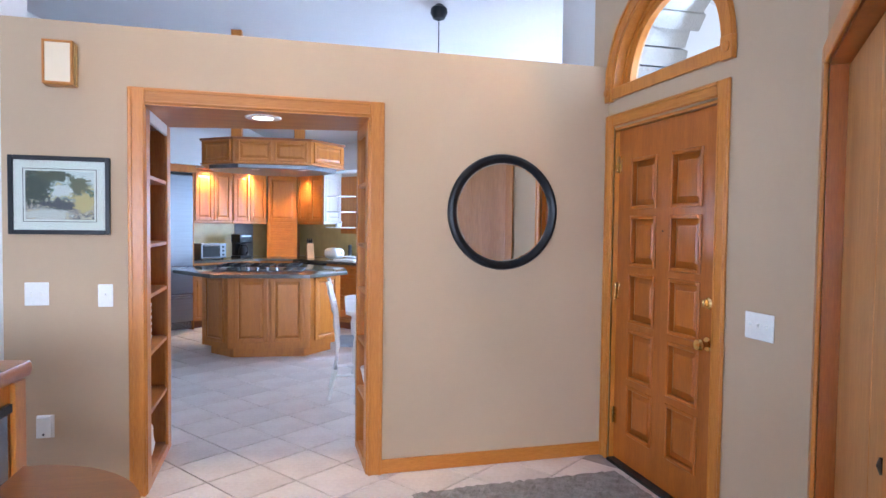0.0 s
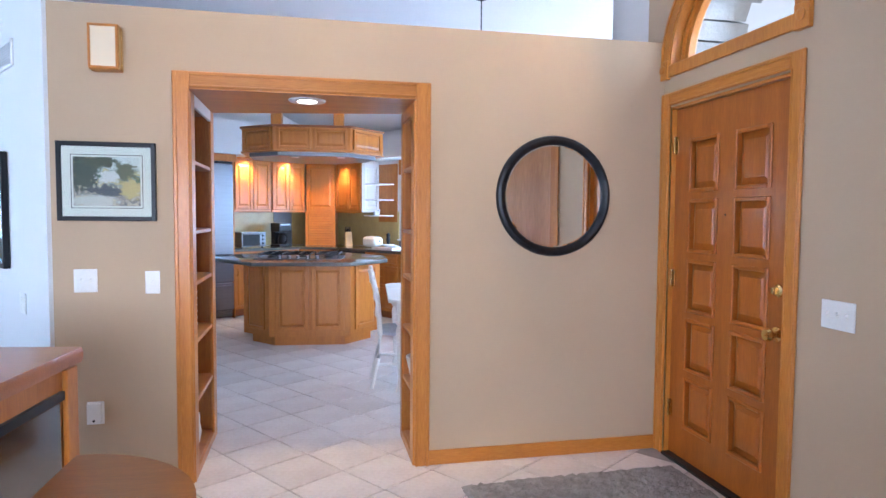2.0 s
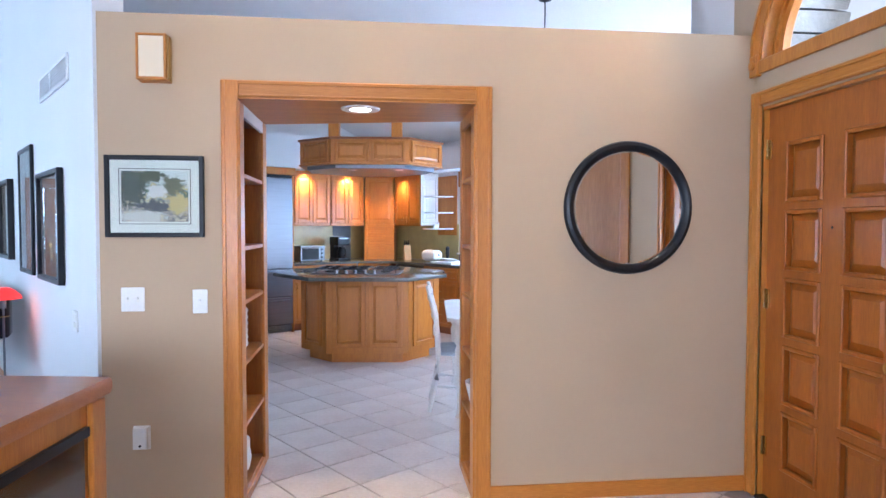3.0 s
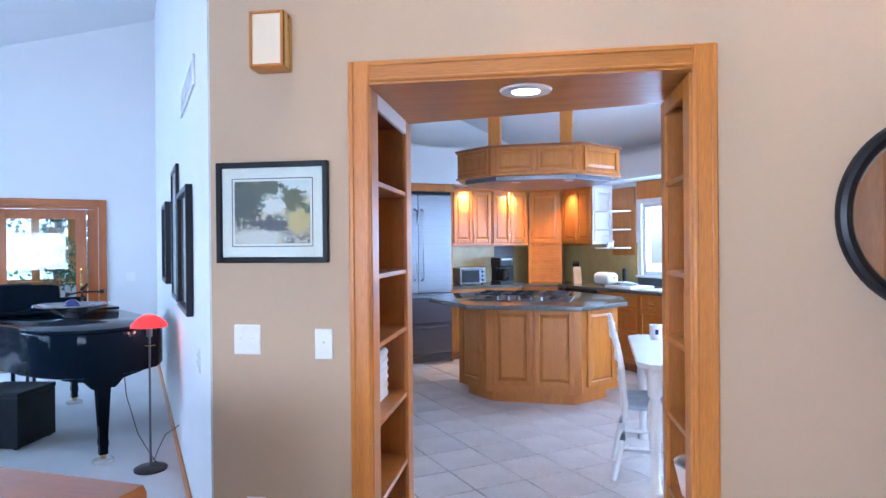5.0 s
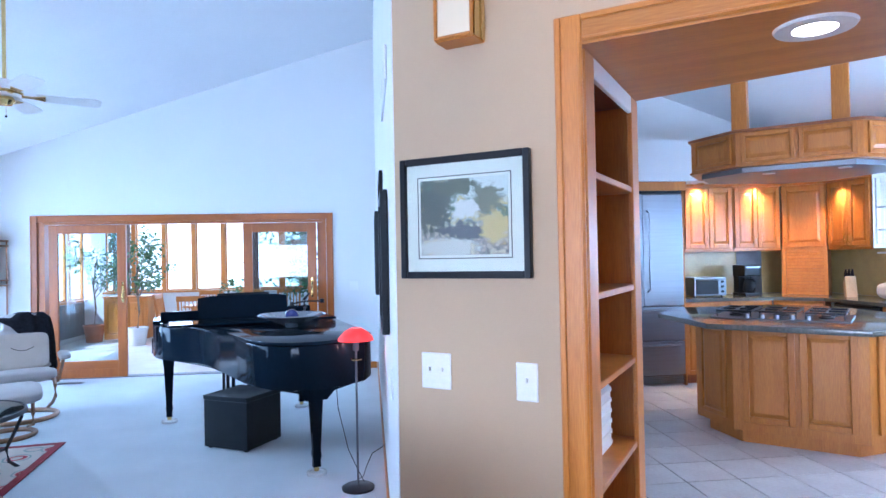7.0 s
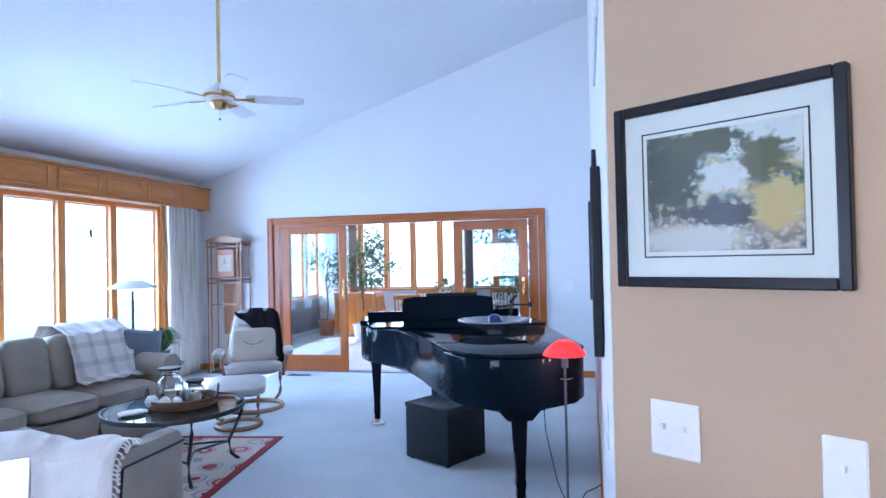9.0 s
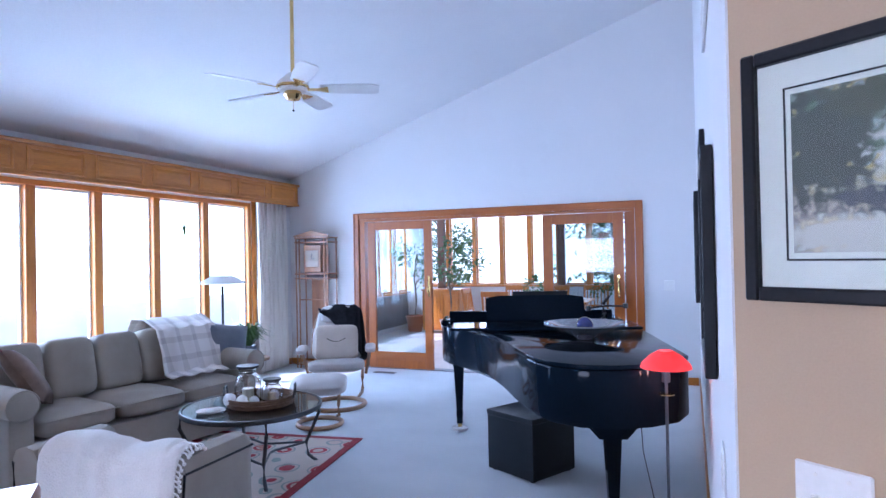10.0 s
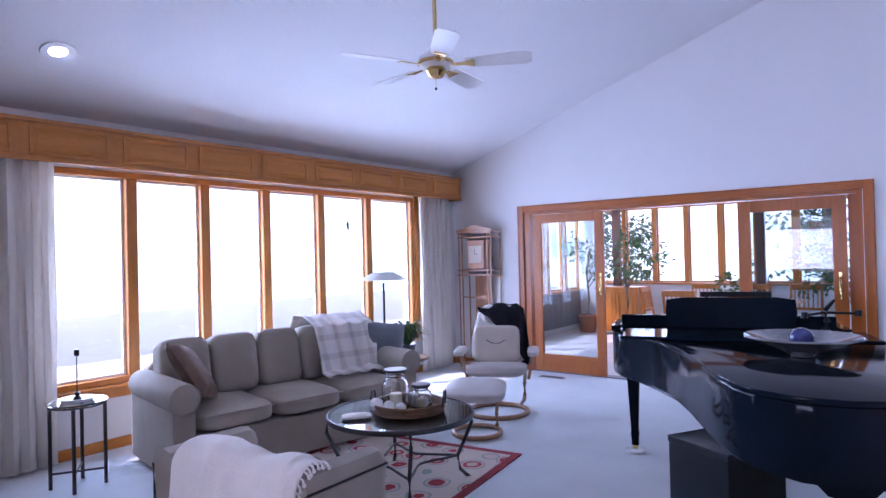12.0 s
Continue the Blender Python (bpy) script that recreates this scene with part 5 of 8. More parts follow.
def sconce():
    t_ = thing("wall_sconce", pose(-0.337, 2.8, 2.207), "boxy wall sconce with a cream shade and brass side rails", "wall lamp")
    part("back_plate", B(-0.06, 0.06, -0.012, -0.001, -0.09, 0.09, 0.002), BRASS, t_)
    bm = bmesh.new()
    box(bm, -0.060, 0.060, -0.078, -0.014, -0.098, 0.098, 0.004)
    part("shade", bm, SHADE, t_)
    part("front_frame", frame_rect(bmesh.new(), 0.134, 0.21, 0.011, 0.008, -0.088, 0.002, -0.067, -0.105), TRIM, t_)
    for s in (-1, 1):
        part("side_rail", B(min(s * 0.061, s * 0.070), max(s * 0.061, s * 0.070), -0.078, -0.045, -0.104, 0.104, 0.002), BRASS, t_)
        part("side_rail", B(min(s * 0.061, s * 0.070), max(s * 0.061, s * 0.070), -0.030, -0.002, -0.104, 0.104, 0.002), BRASS, t_)
    for z in (-0.108, 0.1):
        part("end_bar", B(-0.067, 0.067, -0.079, -0.002, z, z + 0.008, 0.002), TRIM, t_)


sconce()


def wall_plate(m, n, label, w=None, kind_="switch"):
    w = w or 0.05 + 0.046 * (n - 1) + 0.022
    t_ = thing("switch_plate" if kind_ == "switch" else "wall_outlet", m, label, "light switch" if kind_ == "switch" else "wall outlet")
    part("plate", B(-w / 2, w / 2, -0.006, -0.0005, -0.058, 0.058, 0.003), WPLAST, t_)
    for i in range(n):
        x = (i - (n - 1) / 2) * 0.046
        if kind_ == "switch":
            part("slot", B(x - 0.006, x + 0.006, -0.0068, -0.006, -0.012, 0.012), PAPER, t_)
            part("toggle", B(x - 0.004, x + 0.004, -0.018, -0.0066, 0.0, 0.012, 0.001), WPLAST, t_)
        else:
            for z in (-0.02, 0.02):
                part("socket", B(x - 0.014, x + 0.014, -0.0075, -0.006, z - 0.014, z + 0.014, 0.002), PAPER, t_)
        for z in (-0.042, 0.042):
            part("screw", cyl(bmesh.new(), 0, 0, 0, 0.0012, 0.003, seg=8), PAPER, t_, m=Matrix.Translation((x, -0.006, z)) @ R_)
    return t_


wall_plate(pose(-0.462, 2.8, 1.07), 2, "white double switch plate on the tan wall", 0.108)
wall_plate(pose(-0.152, 2.8, 1.057), 1, "white single switch plate by the passage", 0.07)
wall_plate(pose(2.69, 1.495, 1.02, 0, 0, -90), 3, "white triple switch plate beside the entrance door", 0.165)
wall_plate(LM @ pose(0, 0.55, 0.905, 0, 0, -90), 2, "white double socket on the white wall", 0.12, "outlet")
t_ = thing("plug_in_box", pose(-0.43, 2.8, 0.40), "white plug-in sensor box low on the tan wall", "wall outlet")
part("plate", B(-0.04, 0.04, -0.006, -0.0005, -0.058, 0.058, 0.003), WPLAST, t_)
part("box_body", B(-0.033, 0.033, -0.035, -0.0062, -0.05, 0.055, 0.006, 2), WPLAST, t_)
part("dial", cyl(bmesh.new(), 0, 0, 0, 0.003, 0.006, seg=10), BLACK, t_, m=Matrix.Translation((0.0, -0.035, -0.032)) @ R_)


def foyer_more():
    # low wooden chimney cabinet with a dark glass front, facing the foyer
    m = pose(-0.085, 1.60, 0, 0, 0, -6)
    t_ = thing("fireplace_cabinet", m, "low wooden fireplace cabinet with a cherry cap and dark glass", "fireplace")
    part("cap", prism(bmesh.new(), [(0, 0), (-1.55, 0.07), (-1.55, -1.6), (0.0, -1.6)], 0.925, 0.98, 0.018), CAPW, t_, "polished cherry wood cap", smooth=True)
    part("body", B(-1.20, -0.022, -1.50, -0.03, 0.0, 0.924), CABW, t_)
    part("dark_glass", B(-0.021, -0.014, -1.2, -0.125, 0.30, 0.83), GLASSDK, t_, "dark glass panel with dull coloured shapes")
    part("glass_trim", B(-0.021, -0.008, -1.22, -0.108, 0.835, 0.862), BLACK, t_)
    part("front_stile", B(-0.021, -0.004, -0.10, -0.031, 0.0, 0.924, 0.003), CABW, t_)
    bm = prism(bmesh.new(), [(0.0, -0.40)] + [(0.40 * math.cos(a_), 0.40 * math.sin(a_)) for a_ in [math.pi * (k / 24 - 0.5) for k in range(25)]] + [(0.0, 0.40)][:0], 0.695, 0.72, 0.007)
    t2 = thing("half_round_table", pose(-0.035, 0.93, 0, 0, 0, -2), "half-round red-brown wooden table against the cabinet", "side table")
    part("tabletop", bm, TABLEW, t2, smooth=True)
    part("apron", prism(bmesh.new(), [(0.34 * math.cos(a_), 0.34 * math.sin(a_)) for a_ in [math.pi * (k / 16 - 0.5) for k in range(17)]], 0.60, 0.694), TABLEW, t2)
    for a_ in (-75, 0, 75):
        part("leg", cyl(bmesh.new(), 0.30 * math.cos(radians(a_)), 0.30 * math.sin(radians(a_)), 0.0, 0.60, 0.014, 0.022, 10), TABLEW, t2)
    # door mat
    t3 = thing("door_mat", pose(2.02, 2.05, -0.0035, 0, 0, 1.5), "taupe shag rug on the tiles in front of the entrance door", "rug")
    bm = bmesh.new()
    rnd = random.Random(5)
    nx, ny = 60, 42
    vs = [[bm.verts.new((-0.62 + 1.24 * i / nx + rnd.uniform(-0.006, 0.006), -0.46 + 0.92 * j / ny + rnd.uniform(-0.006, 0.006), 0.001 if i in (0, nx) or j in (0, ny) else 0.012 + rnd.uniform(0, 0.012))) for j in range(ny + 1)] for i in range(nx + 1)]
    for i in range(nx):
        for j in range(ny):
            bm.faces.new((vs[i][j], vs[i + 1][j], vs[i + 1][j + 1], vs[i][j + 1]))
    part("shag_surface", bm, RUGGREY, t3)
    # things on the shelves
    b_ = thing("wicker_box", pose(-0.125, 3.17, 0.73), "white woven storage box on the bookcase shelf", "storage box")
    part("box_body", B(-0.095, 0.09, -0.17, 0.17, 0.0, 0.23, 0.008), WPAINT, b_)
    for k in range(6):
        part("woven_band", B(-0.097, 0.093, -0.173, 0.173, 0.01 + 0.038 * k, 0.03 + 0.038 * k, 0.004), THROW, b_)
    b_ = thing("white_bag", pose(-0.07, 3.15, 0.05), "crumpled white bag on the lowest shelf", "bag")
    bm = cushion(bmesh.new(), -0.10, 0.06, -0.18, 0.18, 0, 0.19, n=10)
    for v_ in bm.verts:
        v_.co += Vector((noise.noise(v_.co * 14), noise.noise(v_.co * 14 + Vector((5, 0, 0))), 0)) * 0.02
    part("bag_body", bm, WPLAST, b_, smooth=True)
    b_ = thing("book_row", pose(1.27, 3.0, 1.045), "row of pale books on a bookcase shelf", "books")
    for k, (h_, c_) in enumerate(((0.24, WPAINT), (0.22, PAPER), (0.25, WPLAST), (0.2, WPAINT))):
        part("book", B(-0.03, 0.14, 0.002 + k * 0.034, 0.034 + k * 0.034, 0.0, h_, 0.002), c_, b_)
    b_ = thing("wicker_basket", pose(1.32, 3.15, 0.41), "white wicker basket on a low bookcase shelf", "basket")
    part("basket_body", lathe(bmesh.new(), [(0.0, 0.0), (0.09, 0.0), (0.12, 0.13), (0.105, 0.13), (0.08, 0.01), (0, 0.01)], 20), THROW, b_, smooth=True)


GLASSDK = surf("dark_fire_glass", (0.012, 0.012, 0.014), (0.03, 0.035, 0.03), 0.12, 3, 30, 0.0, coat=0.8)
foyer_more()

# ---------- living room: windows, valance, curtains ----------
def living_window():
    t_ = thing("window_living", LM @ pose(U_WIN, 0, 0), "tall window group of six panes in oak frames", kind="structure")
    v0, v1, z0, z1 = WPH
    for nm, a_ in (("left_frame", (v0, v0 + 0.06, z0, z1)), ("right_frame", (v1 - 0.06, v1, z0, z1)), ("head_frame", (v0 + 0.06, v1 - 0.06, z1 - 0.05, z1)), ("sill_frame", (v0 + 0.06, v1 - 0.06, z0, z0 + 0.05))):
        part(nm, B(-0.10, 0.0, *a_, 0.004), TRIM, t_)
    cs = [1.81, 2.46, 3.11, 3.80, 4.51]
    for c in cs:
        mu = part("mullion", B(-0.11, 0.004, c - 0.045, c + 0.045, z0 + 0.05, z1 - 0.05, 0.006), TRIM, t_)
    e = [v0 + 0.06] + [x for c in cs for x in (c - 0.045, c + 0.045)] + [v1 - 0.06]
    for a_, b_ in zip(e[::2], e[1::2]):
        s_ = part("sash", frame_rect(bmesh.new(), b_ - a_, z1 - z0 - 0.10, 0.022, 0.03, 0, 0.003), WPAINT, t_, m=pose(-0.05, a_, z0 + 0.05, 0, 0, 90))
        pn = part("pane", B(0.022, b_ - a_ - 0.022, 0.012, 0.016, 0.022, z1 - z0 - 0.122), PANE, s_)
        pn.visible_shadow = False
    part("sill", B(-0.02, 0.05, v0 - 0.06, v1 + 0.06, z0 - 0.03, z0 - 0.001, 0.005), TRIM, t_)
    part("apron", B(0.001, 0.016, v0 - 0.03, v1 + 0.03, z0 - 0.10, z0 - 0.031, 0.003), TRIM, t_)
    part("left_casing", B(0.001, 0.018, v0 - 0.07, v0, z0, z1 + 0.07, 0.004), TRIM, t_)
    part("right_casing", B(0.001, 0.018, v1, v1 + 0.07, z0, z1 + 0.07, 0.004), TRIM, t_)
    # bird feeder hangs outside
    va = thing("window_valance", LM @ pose(-5.045, 0, 0), "long panelled oak valance box over the living room window", "valance")
    a0, a1, zb, zt = -0.3, 6.03, 2.165, 2.43
    part("front_board", B(-0.02, 0.0, a0, a1, zb, zt, 0.003), TRIMX, va)
    part("right_return", B(-0.204, -0.021, a1 - 0.02, a1, zb, zt, 0.003), TRIMX, va)
    part("top_moulding", B(-0.204, 0.02, a0, a1 + 0.02, zt, zt + 0.03, 0.006), TRIMX, va)
    part("bottom_moulding", B(0.001, 0.010, a0, a1 + 0.01, zb, zb + 0.03, 0.003), TRIMX, va)
    n = 10
    w_ = (a1 - a0) / n
    for k in range(n):
        raised_panel(va, LM @ pose(-5.045, a0, 0, 0, 0, 90), k * w_ + 0.05, (k + 1) * w_ - 0.05, zb + 0.045, zt - 0.015, TRIMX, st=0.025, t_=0.012)


living_window()


def curtain(v0, v1, label, n, seed, name="curtain"):
    rnd = random.Random(seed)
    t_ = thing(name, LM @ pose(U_WIN + 0.10, 0, 0), label, "curtain", "living room curtains")
    bm = bmesh.new()
    cols, rows = n * 10, 14
    ph = [rnd.uniform(-0.4, 0.4) for _ in range(cols + 1)]
    vs = []
    for i in range(cols + 1):
        s_ = i / cols
        col = []
        for j in range(rows + 1):
            z = 0.02 + (2.30 - 0.02) * j / rows
            amp = 0.030 + 0.014 * math.sin(i * 0.33 + seed)
            x = amp * math.sin(2 * math.pi * s_ * n + 0.5 * ph[i // 10 * 10]) * (1 - 0.25 * j / rows) + 0.008 * math.sin(5 * z + i)
            col.append(bm.verts.new((x, v0 + (v1 - v0) * s_ + 0.012 * math.sin(2 * math.pi * s_ * n * 2 + z), z)))
        vs.append(col)
    for i in range(cols):
        for j in range(rows):
            bm.faces.new((vs[i][j], vs[i + 1][j], vs[i + 1][j + 1], vs[i][j + 1]))
    c = part("cloth", bm, CURT, t_, smooth=True)
    sl = c.modifiers.new("thick", "SOLIDIFY")
    sl.thickness = 0.004
    part("rod_tape", B(-0.01, 0.01, v0, v1, 2.29, 2.31), CURT, t_)


sc = thing("suncatcher", LM @ pose(U_WIN + 0.004, 4.17, 1.80), "small green glass suncatcher hung in the tall window", "ornament")
bm = prism(bmesh.new(), [(0.0, -0.07), (0.022, -0.03), (0.014, 0.0), (0.03, 0.045), (0.008, 0.03), (0.0, 0.09), (-0.012, 0.03), (-0.028, 0.02), (-0.012, -0.02)], 0, 0.004, 0, Matrix(((0, 0, 1, 0), (1, 0, 0, 0), (0, 1, 0, 0), (0, 0, 0, 1))))
part("glass_piece", bm, LEAF, sc)
part("string", tube(bmesh.new(), [(0.002, 0, 0.08), (0.002, 0, 0.30)], 0.0012, 4), IRON, sc)


curtain(0.30, 1.20, "cream floor-length curtain drawn aside, in deep folds", 9, 1)
curtain(5.28, 5.90, "cream floor-length curtain drawn aside, beside the corner", 7, 2)


# ---------- sliding doors ----------
def sliding_doors():
    m = LM @ pose(-4.24, V_SL, 0)
    casing("sliding_door_casing", m, 3.68, 2.035, 0.085, 0.02, "oak casing of the wide sliding doors, backlit shade in its colour", SLIDEW, SLIDEX)
    t_ = thing("door_sliding", m, "wide oak sliding doors, one glazed leaf drawn open", kind="structure")
    part("jamb_left", B(0.045, 0.16, 0.001, 0.17, 0, 1.95), SLIDEW, t_)
    part("jamb_right", B(3.545, 3.589, 0.001, 0.17, 0, 1.95), SLIDEW, t_)
    part("head_jamb", B(0.161, 3.544, 0.001, 0.17, 1.92, 1.95), SLIDEX, t_)
    part("track", B(0.161, 3.544, 0.02, 0.15, 0.001, 0.012), STEEL, t_)

    def leaf(x0, x1, y, st, bot, label, hand=None):
        lf = part("door_leaf", frame_rect(bmesh.new(), x1 - x0, 1.90, st, 0.04, y, 0.004, x0, 0.014), SLIDEW, t_, label)
        part("bottom_rail", B(x0 + st, x1 - st, y, y + 0.04, 0.014 + st, bot, 0.003), SLIDEX, lf)
        pn = part("pane", B(x0 + st, x1 - st, y + 0.018, y + 0.022, bot, 1.914 - st), PANEB, lf)
        pn.visible_shadow = False
        if hand:
            part("handle", tube(bmesh.new(), [(hand, y - 0.001, 0.98), (hand, y - 0.04, 1.0), (hand, y - 0.04, 1.14), (hand, y - 0.001, 1.16)], 0.008, 8), BRASS, lf, smooth=True)
            part("lock_plate", B(hand - 0.014, hand + 0.014, y - 0.006, y - 0.001, 0.94, 1.2, 0.002), BRASS, lf)
    leaf(0.20, 1.11, 0.012, 0.105, 0.22, "glazed oak leaf", 1.07)
    leaf(2.53, 3.46, 0.062, 0.115, 0.22, "glazed oak leaf", 3.40)
    part("side_board", B(3.47, 3.544, 0.10, 0.14, 0.013, 1.919, 0.003), SLIDEW, t_)


sliding_doors()


# ---------- leaves ----------
def leaf_card(bm, p, d, size, rnd):
    d = d.normalized()
    s_ = d.cross(Vector((rnd.uniform(-1, 1), rnd.uniform(-1, 1), 1))).normalized() * size * 0.32
    up_ = d.cross(s_).normalized() * size * 0.08
    a_, b_, c_, e_ = p, p + d * size * 0.45 + s_ + up_, p + d * size, p + d * size * 0.45 - s_ + up_
    v = [bm.verts.new(q) for q in (a_, b_, c_, e_)]
    bm.faces.new((v[0], v[1], v[2])), bm.faces.new((v[0], v[2], v[3]))


def leafy(bm, centre, radius, count, size, rnd, flat=1.0):
    for _ in range(count):
        d = Vector((rnd.gauss(0, 1), rnd.gauss(0, 1), rnd.gauss(0, 1) * flat)).normalized()
        r = radius * rnd.uniform(0.25, 1.0) ** 0.6
        p = Vector(centre) + d * r
        leaf_card(bm, p, d + Vector((rnd.uniform(-0.7, 0.7), rnd.uniform(-0.7, 0.7), -0.3)), size * rnd.uniform(0.6, 1.2), rnd)


def potted_tree(m, h, label, pot=CLOUDW, seed=1, crown=0.42):
    rnd = random.Random(seed)
    t_ = thing("indoor_tree", m, label, "plant")
    pt = part("pot", lathe(bmesh.new(), [(0.0, 0.0), (0.13, 0.0), (0.17, 0.26), (0.185, 0.28), (0.185, 0.31), (0.165, 0.31), (0.16, 0.27), (0.0, 0.26)], 24), pot, t_, smooth=True)
    bm = tube(bmesh.new(), [(0, 0, 0.25), (0.03, 0.01, 0.6), (-0.02, 0.02, h * 0.6), (0.05, 0, h * 0.8)], [0.022, 0.018, 0.014, 0.008], 8)
    cl = []
    for k in range(9):
        a_ = rnd.uniform(0, 6.28)
        z = h * rnd.uniform(0.52, 0.95)
        e = Vector((math.cos(a_) * crown * rnd.uniform(0.4, 0.9), math.sin(a_) * crown * rnd.uniform(0.4, 0.9), z))
        tube(bm, [(0, 0.01, z * 0.7), tuple(e * 0.6 + Vector((0, 0, z * 0.3))), tuple(e)], [0.009, 0.007, 0.003], 5)
        cl.append(e)
    part("trunk", bm, BARK, t_, smooth=True)
    bm = bmesh.new()
    for e in cl:
        leafy(bm, e, 0.19, 60, 0.085, rnd, 0.7)
    part("crown", bm, LEAF, t_)
    return t_


# plant on the sill of the kitchen window
kp = thing("potted_plant", LM @ pose(5.24, 1.42, 1.056), "bushy green plant in a red pot on the kitchen window sill", "plant")
part("pot", lathe(bmesh.new(), [(0, 0), (0.045, 0), (0.06, 0.09), (0.062, 0.10), (0.054, 0.10), (0, 0.085)], 18), REDPOT, kp, smooth=True)
bm = bmesh.new()
leafy(bm, (0, 0, 0.15), 0.11, 120, 0.06, random.Random(31))
part("foliage", bm, LEAF, kp)


# ---------- sunroom ----------
def sunroom():
    for nm, m, sw, z0, z1 in (("window_sunroom_north", LM @ pose(-5.5, 10.5, 0), SW1, 0.88, 2.22), ("window_sunroom_west", LM @ pose(-5.5, 6.3, 0, 0, 0, 90), SW2, 0.75, 2.22)):
        t_ = thing(nm, m, "row of sunroom windows in oak frames", kind="structure")
        for a_, b_, *_r in sw:
            s_ = part("sash", frame_rect(bmesh.new(), b_ - a_, z1 - z0, 0.03, 0.05, 0.03, 0.003, a_, z0), TRIM, t_)
            pn = part("pane", B(a_ + 0.03, b_ - 0.03, 0.05, 0.054, z0 + 0.03, z1 - 0.03), PANE, s_)
            pn.visible_shadow = False
        for (a_, b_, *_r), (c_, d_, *_q) in zip(sw, sw[1:]):
            part("mullion_casing", B(b_ - 0.005, c_ + 0.005, -0.018, -0.002, z0, z1, 0.003), TRIM, t_)
        part("sill", B(sw[0][0] - 0.04, sw[-1][1] + 0.04, -0.07, 0.0, z0 - 0.035, z0 - 0.002, 0.004), TRIMX, t_)
        part("head_casing", B(sw[0][0] - 0.04, sw[-1][1] + 0.04, -0.02, -0.002, z1 + 0.002, z1 + 0.09, 0.004), TRIMX, t_)
    # hickory coloured table and chairs
    t_ = thing("sunroom_table", LM @ pose(-2.25, 8.5, 0), "oak dining table with a pale cloth in the sunroom", "table")
    part("tabletop", prism(bmesh.new(), [(-0.75, -0.45), (0.75, -0.45), (0.75, 0.45), (-0.75, 0.45)], 0.71, 0.74, 0.008), CABW, t_)
    part("apron", frame_rect_flat(1.3, 0.75, 0.02, 0.62, 0.71), CABW, t_)
    for x in (-0.62, 0.62):
        for y in (-0.35, 0.35):
            part("leg", cyl(bmesh.new(), x, y, 0, 0.62, 0.025, 0.038, 12), CABW, t_)
    tc_ = thing("table_cloth", LM @ pose(-2.25, 8.5, 0.7425), "white cloth laid on the sunroom table", "tablecloth")
    part("cloth", prism(bmesh.new(), [(-0.6, -0.44), (0.6, -0.44), (0.6, 0.44), (-0.6, 0.44)], 0, 0.006), THROW, tc_)
    base = slat_chair(LM @ pose(-2.75, 7.85, 0, 0, 0, 90))
    for x, y, r in ((-1.95, 7.85, 90), (-2.9, 9.15, -90), (-2.2, 9.15, -90), (-1.55, 9.15, -90), (-3.25, 8.5, 0)):
        copy_thing(base, LM @ pose(x, y, 0, 0, 0, r))
    potted_tree(LM @ pose(-4.12, 9.3, 0), 1.98, "tall leafy weeping fig in a white pot in the sunroom", seed=4, crown=0.48)
    t2 = thing("side_cabinet", LM @ pose(-4.85, 9.75, 0), "small oak sideboard under the sunroom windows", "cabinet")
    part("body", B(0, 0.75, 0.0, 0.4, 0.06, 0.80), CABW, t2)
    part("cabinet_top", B(-0.02, 0.77, -0.02, 0.42, 0.80, 0.83, 0.005), CABW, t2)
    for x in (0.01, 0.38):
        raised_panel(t2, LM @ pose(-4.85, 9.75, 0), x, x + 0.36, 0.1, 0.78, name="door", pull=(x + 0.18, 0.6, True))
    # plants by the right leaf
    rnd = random.Random(9)
    for i, (u, v, z, r) in enumerate(((-1.42, 9.3, 1.78, 0.15), (-1.47, 9.45, 1.22, 0.2), (-1.30, 9.9, 1.42, 0.16))):
        h_ = thing("hanging_basket", LM @ pose(u, v, 0), "green trailing plant in a dark hanging pot", "hanging plant", "hanging plants")
        part("pot", lathe(bmesh.new(), [(0.0, z - 0.12), (0.07, z - 0.12), (0.11, z), (0.10, z), (0.0, z - 0.02)], 18), CLAY if i == 0 else WICKER, h_, smooth=True)
        bm = bmesh.new()
        for a_ in range(3):
            tube(bm, [(0.1 * math.cos(a_ * 2.1), 0.1 * math.sin(a_ * 2.1), z), (0, 0, min(2.7, z + 0.5)), (0, 0, 2.74)], 0.003, 4)
        part("hanger", bm, IRON, h_)
        bm = bmesh.new()
        leafy(bm, (0, 0, z + 0.03), r, 150, 0.08, rnd)
        for _ in range(10):
            a_ = rnd.uniform(0, 6.28)
            leafy(bm, (0.12 * math.cos(a_), 0.12 * math.sin(a_), z - rnd.uniform(0.1, 0.45)), 0.06, 12, 0.06, rnd)
        part("foliage", bm, LEAF, h_)
    potted_tree(LM @ pose(-1.0, 9.2, 0), 1.35, "bushy green house plant in a clay pot", CLAY, 12, 0.36)
    potted_tree(LM @ pose(-5.1, 9.95, 0), 1.8, "leafy plant in a clay pot at the sunroom corner", CLAY, 14, 0.4)
    t3 = thing("potted_plant", LM @ pose(-2.36, 8.45, 0.748), "small green plant in a white pot on the sunroom table", "plant")
    part("pot", lathe(bmesh.new(), [(0, 0), (0.055, 0), (0.075, 0.11), (0.065, 0.11), (0, 0.10)], 18), CLOUDW, t3, smooth=True)
    bm = bmesh.new()
    leafy(bm, (0, 0, 0.2), 0.16, 140, 0.07, rnd)
    part("foliage", bm, LEAF, t3)


